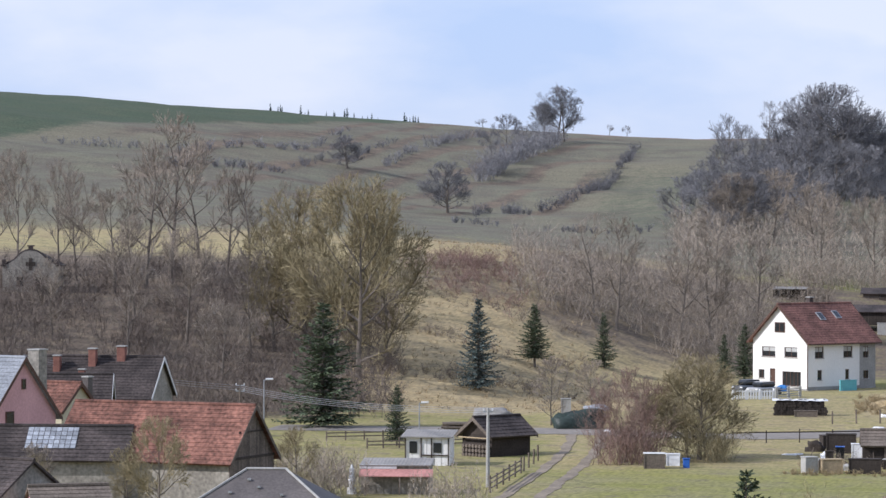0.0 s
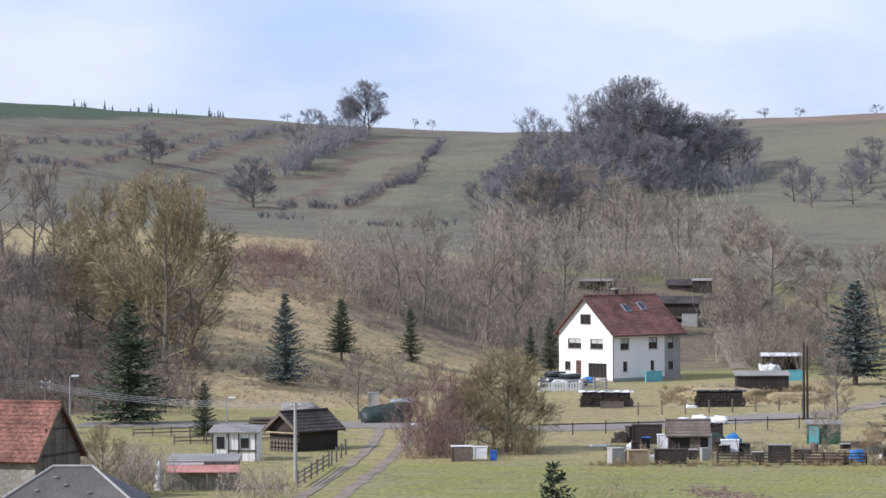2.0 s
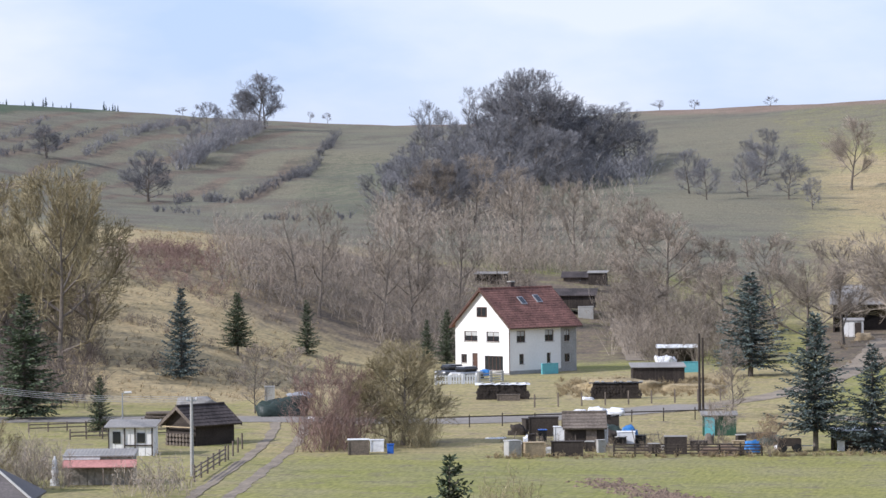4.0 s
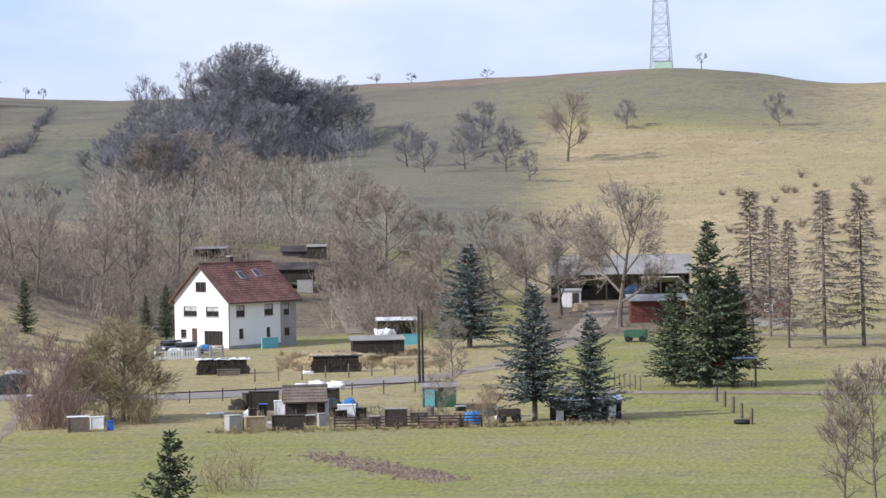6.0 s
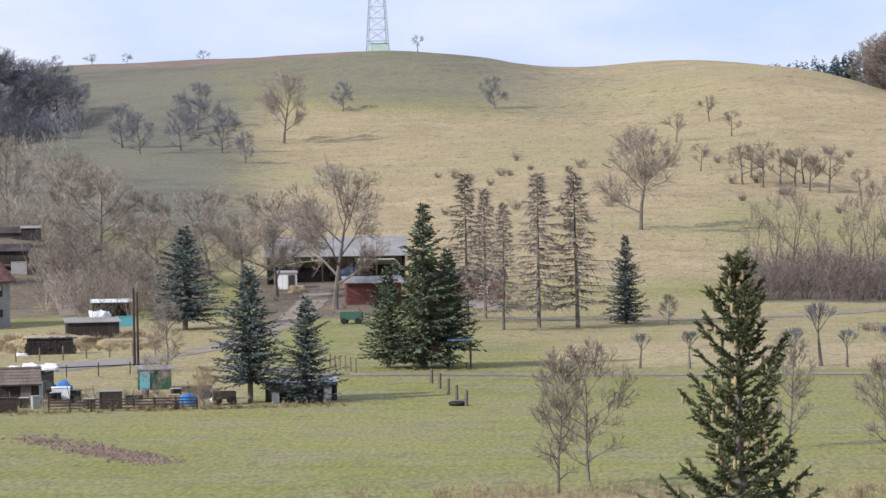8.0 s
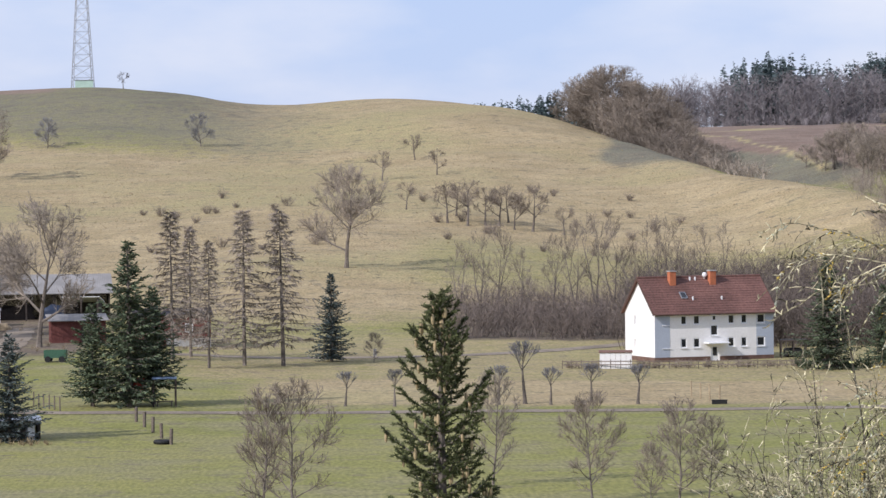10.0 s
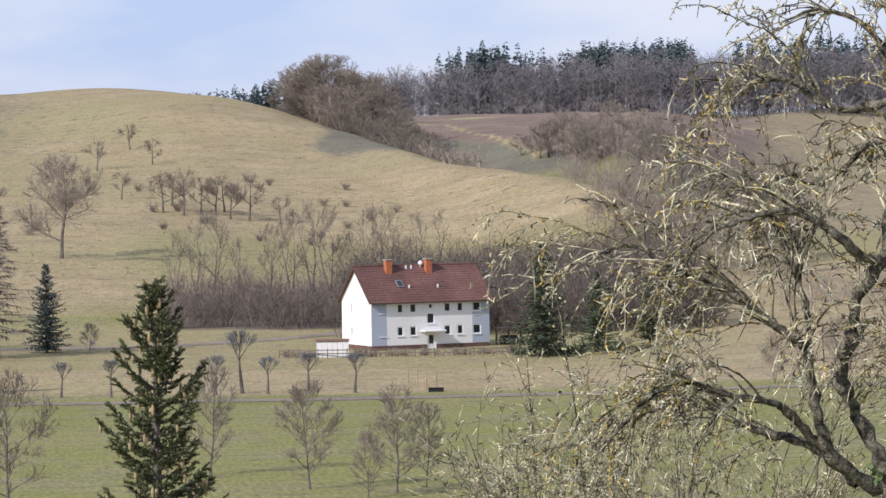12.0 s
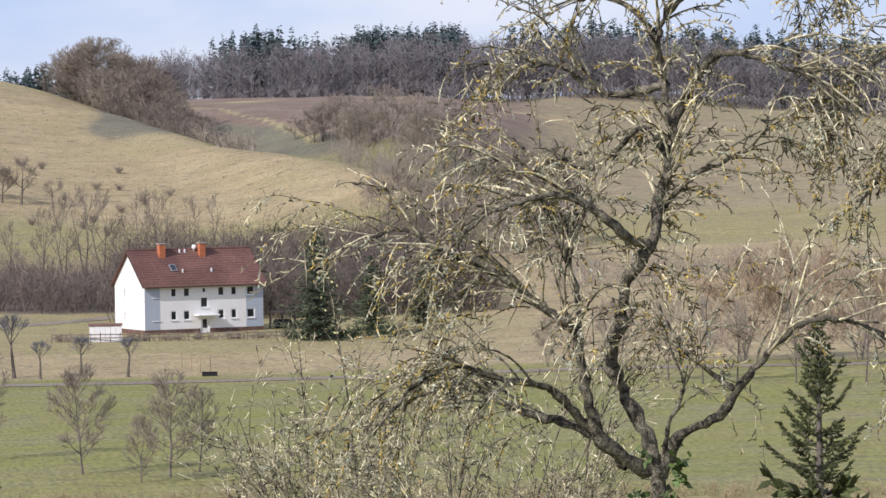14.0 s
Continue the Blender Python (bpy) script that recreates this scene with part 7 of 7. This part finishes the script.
def curve_through(pts, n):
    out = []
    for k in range(len(pts) - 1):
        p0, p1, p2, p3 = pts[max(k - 1, 0)], pts[k], pts[k + 1], pts[min(k + 2, len(pts) - 1)]
        for s in range(n):
            t = s / n
            out.append(.5 * (2 * p1 + (p2 - p0) * t + (2 * p0 - 5 * p1 + 4 * p2 - p3) * t * t + (3 * p1 - p0 - 3 * p2 + p3) * t ** 3))
    return out + [pts[-1]]


class Gnarled:
    """An old fruit tree: crooked limbs, arching side branches and a tangle of short spurs."""

    def __init__(self, seed):
        self.rng = random.Random(seed)
        self.kink, self.spurs, self.tufts = .14, .5, .4
        self.wood, self.twigs, self.yellow, self.pale = Wood(), Wood(), Wood(), Wood()

    def limb(self, pts, r0, r1, sides=9):
        line = curve_through([Vector(p) for p in pts], 6)
        n = len(line)
        for k in range(1, n - 1):
            line[k] += rand_dir(self.rng) * r0 * .22
        rad = [.84 * (r0 + (r1 - r0) * (k / (n - 1)) ** .8) * (1 + .24 * self.rng.uniform(-1, 1)) for k in range(n)]
        self.wood.tube(line, rad, sides)
        return line, rad

    def dress(self, line, rad, start, dens, length, droop=.35, depth=2):
        """Arching side branches along a limb from a fraction of its length on."""
        rng = self.rng
        total = sum((line[k + 1] - line[k]).length for k in range(len(line) - 1))
        for _ in range(int(total * dens * (1 - start)) + 2):
            u = start + (1 - start) * rng.random()
            i = min(int(u * (len(line) - 1)), len(line) - 2)
            p = line[i].lerp(line[i + 1], rng.random())
            along = (line[i + 1] - line[i]).normalized()
            d = (along * rng.uniform(.7, 1.5) + rand_dir(rng) * .62 + Vector((0, 0, .25))).normalized()
            self.branch(p, d, length * rng.uniform(.55, 1.5) * (1.15 - .35 * u), min(rad[i] * .5, .0105), droop, depth)

    def branch(self, p, d, ln, r, droop, depth):
        rng = self.rng
        pts = [p]
        n = 8 if depth else 5
        for k in range(n):
            d = (d + rand_dir(rng) * self.kink - Vector((0, 0, droop * .5 * (k / n)))).normalized()
            pts.append(pts[-1] + d * ln / n)
        r1 = max(.0036, r * .5)
        self.twigs.tube(pts, [(r + (r1 - r) * k / n) * rng.uniform(.85, 1.15) for k in range(n + 1)], 5 if depth == 2 else 4)
        for k in range(1, n + 1):
            if rng.random() < self.spurs:
                e = (rand_dir(rng) + Vector((0, 0, .2)) + d * .4).normalized()
                q = pts[k - 1].lerp(pts[k], rng.random())
                s = rng.uniform(.03, .085)
                self.twigs.tube([q, q + e * s * .55, q + e * s * .55 + (e + rand_dir(rng) * .6).normalized() * s * .5], [.0065, .006, .004], 3)
            if depth and k > 1 and rng.random() < .33:
                e = (d * .9 + rand_dir(rng) * .6).normalized()
                self.branch(pts[k], e, ln * rng.uniform(.4, .8), r * .68, droop * 1.2, depth - 1)
        tuft = rng.random()
        if tuft < self.tufts:
            w = self.yellow if tuft < self.tufts * .62 else self.pale
            for _ in range(rng.randint(7, 18)):
                k = rng.randint(0, n - 1)
                q = pts[k].lerp(pts[k + 1], rng.random())
                w.spike(q, q + (rand_dir(rng) + Vector((0, 0, -.4))).normalized() * rng.uniform(.014, .036), .008)

    def thing(self, name, label, m):
        root = tagged(new(name), label, "tree")
        for nm, w, mat, lab in (("trunk", self.wood, LICHEN, ""), ("twig_mass", self.twigs, LICHEN_TWIG, "tangled lichened twigs"), ("yellow_lichen", self.yellow, YELLOW_LICHEN, "tufts of yellow lichen"), ("pale_lichen", self.pale, PALE_LICHEN, "tufts of pale lichen")):
            if w.v:
                o = new(nm, w.mesh(nm, mat, nm == "trunk"))
                o.parent = root
                tagged(o, lab)
        root.matrix_basis = m
        return root


def old_apple():
    g = Gnarled(5)
    # crooked leader and its limbs, in metres about the foot of the tree
    lead = [(0, 0, -.7), (.06, 0, 1.6), (-.02, .02, 3.2), (-.08, .05, 3.65), (-.28, .1, 4.05), (-.37, .1, 4.28), (-.28, .05, 4.57), (-.23, 0, 4.88), (-.07, -.05, 5.13), (.03, 0, 5.58), (.13, .05, 5.87), (.10, .08, 6.15), (.06, .1, 6.4), (.03, .1, 6.75), (.16, .1, 7.1), (.2, .12, 7.5)]
    line, rad = g.limb(lead, .09, .02, 11)
    g.dress(line, rad, .45, 8, .55)
    limbs = [  # points, thickness at both ends, from where it is twiggy
        ([(-.08, .05, 3.45), (-.43, -.15, 3.7), (-.55, -.25, 4.1), (-.6, -.3, 4.5), (-.74, -.35, 4.62), (-.97, -.4, 4.82), (-1.2, -.45, 4.97), (-1.6, -.5, 5.15), (-1.9, -.5, 5.3), (-2.1, -.55, 5.25)], .075, .012, .35),
        ([(-.25, .0, 3.5), (-.54, .2, 3.73), (-.82, .3, 3.82), (-1.1, .4, 3.9), (-1.4, .5, 4.02), (-1.63, .5, 4.08), (-1.95, .55, 3.95)], .06, .01, .3),
        ([(-.5, -.1, 3.75), (-.71, -.3, 4.0), (-.86, -.45, 4.13), (-1.17, -.6, 4.2), (-1.5, -.7, 4.3), (-1.8, -.75, 4.15), (-2.1, -.75, 3.8)], .05, .01, .3),
        ([(0, 0, 3.4), (.15, -.1, 3.72), (.43, -.2, 3.88), (.61, -.3, 4.12), (.8, -.35, 4.34), (1.04, -.4, 4.57), (1.35, -.4, 4.6), (1.6, -.35, 4.5), (1.8, -.3, 4.35)], .06, .012, .45),
        ([(.55, -.28, 4.08), (.32, -.1, 4.25), (.1, 0, 4.43)], .03, .012, .2),
        ([(.02, 0, 3.55), (.07, -.15, 3.82), (.18, -.2, 4.1), (.1, -.2, 4.35)], .03, .01, .2),
        ([(.12, .06, 6.05), (.38, 0, 6.53), (.62, -.1, 6.58), (.86, -.15, 6.5), (1.12, -.2, 6.4), (1.33, -.2, 6.2), (1.45, -.2, 5.95)], .05, .012, .3),
        ([(.08, .1, 6.35), (-.25, .2, 6.3), (-.48, .25, 6.34), (-.74, .3, 6.53), (-1.0, .3, 6.5), (-1.2, .3, 6.35)], .045, .01, .25),
        ([(-.05, -.03, 5.15), (-.2, -.2, 5.2), (-.45, -.35, 5.42), (-.72, -.45, 5.54), (-1.0, -.5, 5.5), (-1.3, -.55, 5.38), (-1.6, -.55, 5.1)], .055, .012, .3),
        ([(.1, .05, 5.75), (-.03, .1, 6.0), (-.16, .2, 6.02), (-.32, .25, 5.85), (-.55, .3, 5.75), (-.85, .3, 5.8)], .045, .01, .3),
        ([(.05, 0, 5.45), (.28, .1, 5.68), (.48, .1, 5.76), (.68, .1, 5.86), (.84, .1, 6.03)], .035, .01, .3),
        ([(-.6, -.28, 4.45), (-.61, -.1, 4.8), (-.68, 0, 5.1), (-.6, .1, 5.4)], .035, .012, .3),
        ([(.03, .1, 6.7), (-.2, .15, 6.95), (-.5, .2, 7.05), (-.8, .25, 6.95)], .03, .01, .2),
        ([(.1, .1, 6.9), (.4, 0, 7.15), (.75, 0, 7.2), (1.0, 0, 7.05)], .03, .01, .2)]
    for pts, r0, r1, s in limbs:
        line, rad = g.limb(pts, r0, r1, 8)
        g.dress(line, rad, s, 12, .72, .34)
    t = g.thing("apple_tree", "old leafless apple tree covered with yellow lichen", at(14.98, 25, -15, 1.0, .45))
    ivy = Wood()
    rng = random.Random(3)
    for _ in range(420):
        a, z = rng.uniform(0, 6.28), rng.uniform(1.2, 3.65)
        p = Vector((math.cos(a) * .16 + .04 * math.sin(z), math.sin(a) * .16, z)) + rand_dir(rng) * .08
        ivy.blade(p, p + (Vector((math.cos(a), math.sin(a), -.3)) + rand_dir(rng) * .7).normalized() * .075, .03, rand_dir(rng))
    o = new("ivy", ivy.mesh("ivy", IVY))
    o.parent = t
    tagged(o, "green ivy climbing the trunk")


old_apple()


def second_tree():
    g = Gnarled(9)
    line, rad = g.limb([(0, 0, -.7), (.1, 0, 2.0), (.0, .1, 4.0), (.1, .1, 5.6), (.0, .0, 7.4)], .12, .03, 10)
    g.dress(line, rad, .5, 5, .5)
    for pts, r0, r1, s in [([(.0, .1, 4.4), (-.4, 0, 5.2), (-.8, -.1, 5.75), (-1.15, -.15, 5.85), (-1.5, -.2, 5.72), (-1.75, -.2, 5.4)], .06, .01, .25),
                           ([(.05, .1, 5.4), (-.4, .1, 6.1), (-.9, .1, 6.55), (-1.3, .1, 6.62), (-1.7, .1, 6.45), (-1.9, .1, 6.1)], .05, .01, .25),
                           ([(.05, .05, 6.2), (-.5, .1, 6.9), (-1.0, .15, 7.15), (-1.5, .2, 7.2), (-1.85, .2, 7.05)], .05, .01, .25)]:
        line, rad = g.limb(pts, r0, r1, 8)
        g.dress(line, rad, s, 8, .5, .4)
    g.thing("apple_tree", "leafless lichened apple tree with hanging twigs", at(22.4, 25, -22, 1.0, .45))


second_tree()


def near_spruce(name, label, seed, height, slope, m, needles, cones, reach=3.0, step_z=.175):
    """A spruce whose top is seen closely: whorls of arms, side twigs thick with needles, hanging cones."""
    rng = random.Random(seed)
    stem, crown, hang = Wood(), Wood(), []
    stem.tube([Vector((0, 0, -.2)), Vector((0, 0, height * .6)), Vector((0, 0, height))], [.11, .06, .008], 8)

    def tuft(p, q):
        d = q - p
        stem.tube([p, q], [.006, .004], 3)
        n = max(8, int(d.length / .0042))
        for k in range(n):
            c = p.lerp(q, (k + rng.random()) / n)
            e = (d.normalized() * .8 + rand_dir(rng)).normalized()
            crown.spike(c, c + e * rng.uniform(.028, .05), .007)

    z = height - .04
    tuft(Vector((0, 0, height - .3)), Vector((0, 0, height + .06)))
    while z > .3:
        drop = height - z
        fine = drop < reach
        ext = slope * drop ** .55 + .05
        arms = 5
        for a in range(arms):
            ang = a * 6.283 / arms + rng.uniform(-.35, .35) + z * 3
            ln = ext * rng.uniform(.4, 1.3)
            tilt = .6 - .24 * min(drop, 2.6) + rng.uniform(-.12, .12)
            d = Vector((math.cos(ang), math.sin(ang), tilt)).normalized()
            pts, _ = bent(rng, Vector((0, 0, z + rng.uniform(-.06, .06))), d, ln, 5, .08, .17)
            stem.tube(pts, [.016, .013, .011, .008, .006, .004], 4)
            if fine:
                tuft(pts[4], pts[5] + (pts[5] - pts[4]) * .3)
                k = .18
                while k < 1:
                    i = min(int(k * 5), 4)
                    p = pts[i].lerp(pts[i + 1], k * 5 - i)
                    al = (pts[i + 1] - pts[i]).normalized()
                    sd = al.cross(Vector((0, 0, 1))).normalized()
                    for sgn in (-1, 1):
                        e = (al * .9 + sd * sgn * rng.uniform(.5, 1.0) + Vector((0, 0, rng.uniform(-.45, .1)))).normalized()
                        tuft(p, p + e * (.07 + .26 * ln * (1 - k)) * rng.uniform(.6, 1.25))
                    tuft(p, p + (al * .8 + Vector((0, 0, -.4)) + rand_dir(rng) * .3).normalized() * .12)
                    k += .09 / max(ln, .12)
                if cones and rng.random() < .9 and drop > .15:
                    p = pts[rng.choice((2, 3, 4, 5))]
                    for _ in range(rng.randint(1, 2)):
                        c = p + Vector((rng.uniform(-.04, .04), rng.uniform(-.04, .04), -.02))
                        l2 = rng.uniform(.10, .14)
                        hang.append((c, l2))
            else:
                for k in range(22):
                    i = rng.randint(0, 4)
                    p = pts[i].lerp(pts[i + 1], rng.random())
                    crown.blade(p, p + ((pts[i + 1] - pts[i]).normalized() + rand_dir(rng) * .7 + Vector((0, 0, -.3))).normalized() * .3, .06, rand_dir(rng))
        if fine:
            for _ in range(4):
                b = Vector((0, 0, z - rng.random() * step_z))
                tuft(b, b + (rand_dir(rng) + Vector((0, 0, .5))).normalized() * .11)
        z -= step_z * rng.uniform(.75, 1.25) * (1 if fine else 1.6) * (.75 if drop < .9 else 1)
    root = tagged(new(name), label, "conifer")
    for nm, w, mat in (("trunk", stem, BARK), ("needles", crown, needles)):
        o = new(nm, w.mesh(nm, mat))
        o.parent = root
    shape = Wood()
    shape.tube([Vector((0, 0, 0)), Vector((0, 0, -.3)), Vector((0, 0, -.8)), Vector((0, 0, -1))], [.07, .17, .15, .03], 7)
    me = shape.mesh("cone", CONE, True) if hang else None
    for c, l2 in hang:
        o = new("cone", me)
        o.parent = root
        o.matrix_basis = Matrix.Translation(c) @ Matrix.Diagonal((l2, l2, l2, 1))
    root.matrix_basis = m


near_spruce("spruce", "near spruce top hung with brown cones", 21, 6.55, .46, at(2.32, 38, 0), NEEDLE_NEAR, True)
near_spruce("young_spruce", "young grey-green spruce behind the apple tree", 22, 6.2, .42, at(17.65, 45, 0), NEEDLE_NEAR, False, 2.2, .24)
plant("spruce", 1, -12.4, 110, 7.35, "young_spruce", "young green spruce at the edge of the village", BARK, NEEDLE, group="", category="conifer")


def catkin_shrub(seed, m, height, stems, spread, name, label, tall=False):
    """A bushy willow: thin arching stems that branch and branch again, catkins on some tips."""
    g = Gnarled(seed)
    g.kink, g.spurs, g.tufts = .11, .22, .06
    rng = g.rng
    buds = Wood()
    for s in range(stems):
        lean = rng.uniform(-spread, spread)
        top = height * (1.0 if tall and s == 0 else rng.uniform(.62, .86))
        if tall and s == 0:
            lean *= .2
        pts = [(rng.uniform(-.2, .2), rng.uniform(-.2, .2), -.2)]
        for k in range(1, 6):
            u = k / 5
            pts.append((pts[0][0] + lean * top * u ** 1.5 * .75 + rng.uniform(-.09, .09), pts[0][1] + rng.uniform(-.25, .25) * u, top * u * (1 - .10 * abs(lean) * u)))
        line, rad = g.limb(pts, .022, .006, 6)
        g.dress(line, rad, .45, 5 if tall and s == 0 else 7, .26 if tall and s == 0 else .6, .06, 0 if tall and s == 0 else 2)
        if (tall and s == 0) or rng.random() < .3:
            for q in line[len(line) // 2:]:
                for _ in range(7):
                    c = q + rand_dir(rng) * rng.uniform(.02, .2)
                    buds.blade(c, c + (rand_dir(rng) + Vector((0, 0, .5))).normalized() * rng.uniform(.02, .045), .012, rand_dir(rng))
    root = tagged(new(name), label, "shrub")
    for nm, w, mat in (("stem_mass", g.wood, LICHEN), ("twig_mass", g.twigs, LICHEN_TWIG), ("catkin_mass", buds, CATKIN), ("lichen_mass", g.pale, PALE_LICHEN)):
        if w.v:
            o = tagged(new(nm, w.mesh(nm, mat)), kind="stuff")
            o.parent = root
    root.matrix_basis = m
    return root


catkin_shrub(31, at(10.15, 31, 0), 6.15, 8, .35, "willow_shrub", "leafless willow shrub with a tall catkin shoot", True)
catkin_shrub(32, at(11.5, 30, 0), 6.0, 9, .5, "willow_shrub", "bare spreading willow shrub with few catkins")
catkin_shrub(33, at(9.4, 32, 0), 5.6, 8, .45, "willow_shrub", "bare willow shrub with pale catkins at the tips")
catkin_shrub(34, at(12.7, 29, 0), 5.4, 8, .5, "willow_shrub", "bare willow shrub beneath the apple tree")
catkin_shrub(36, at(8.6, 33, 0), 5.4, 5, .35, "willow_shrub", "low bare willow shrub with budding tips", True)
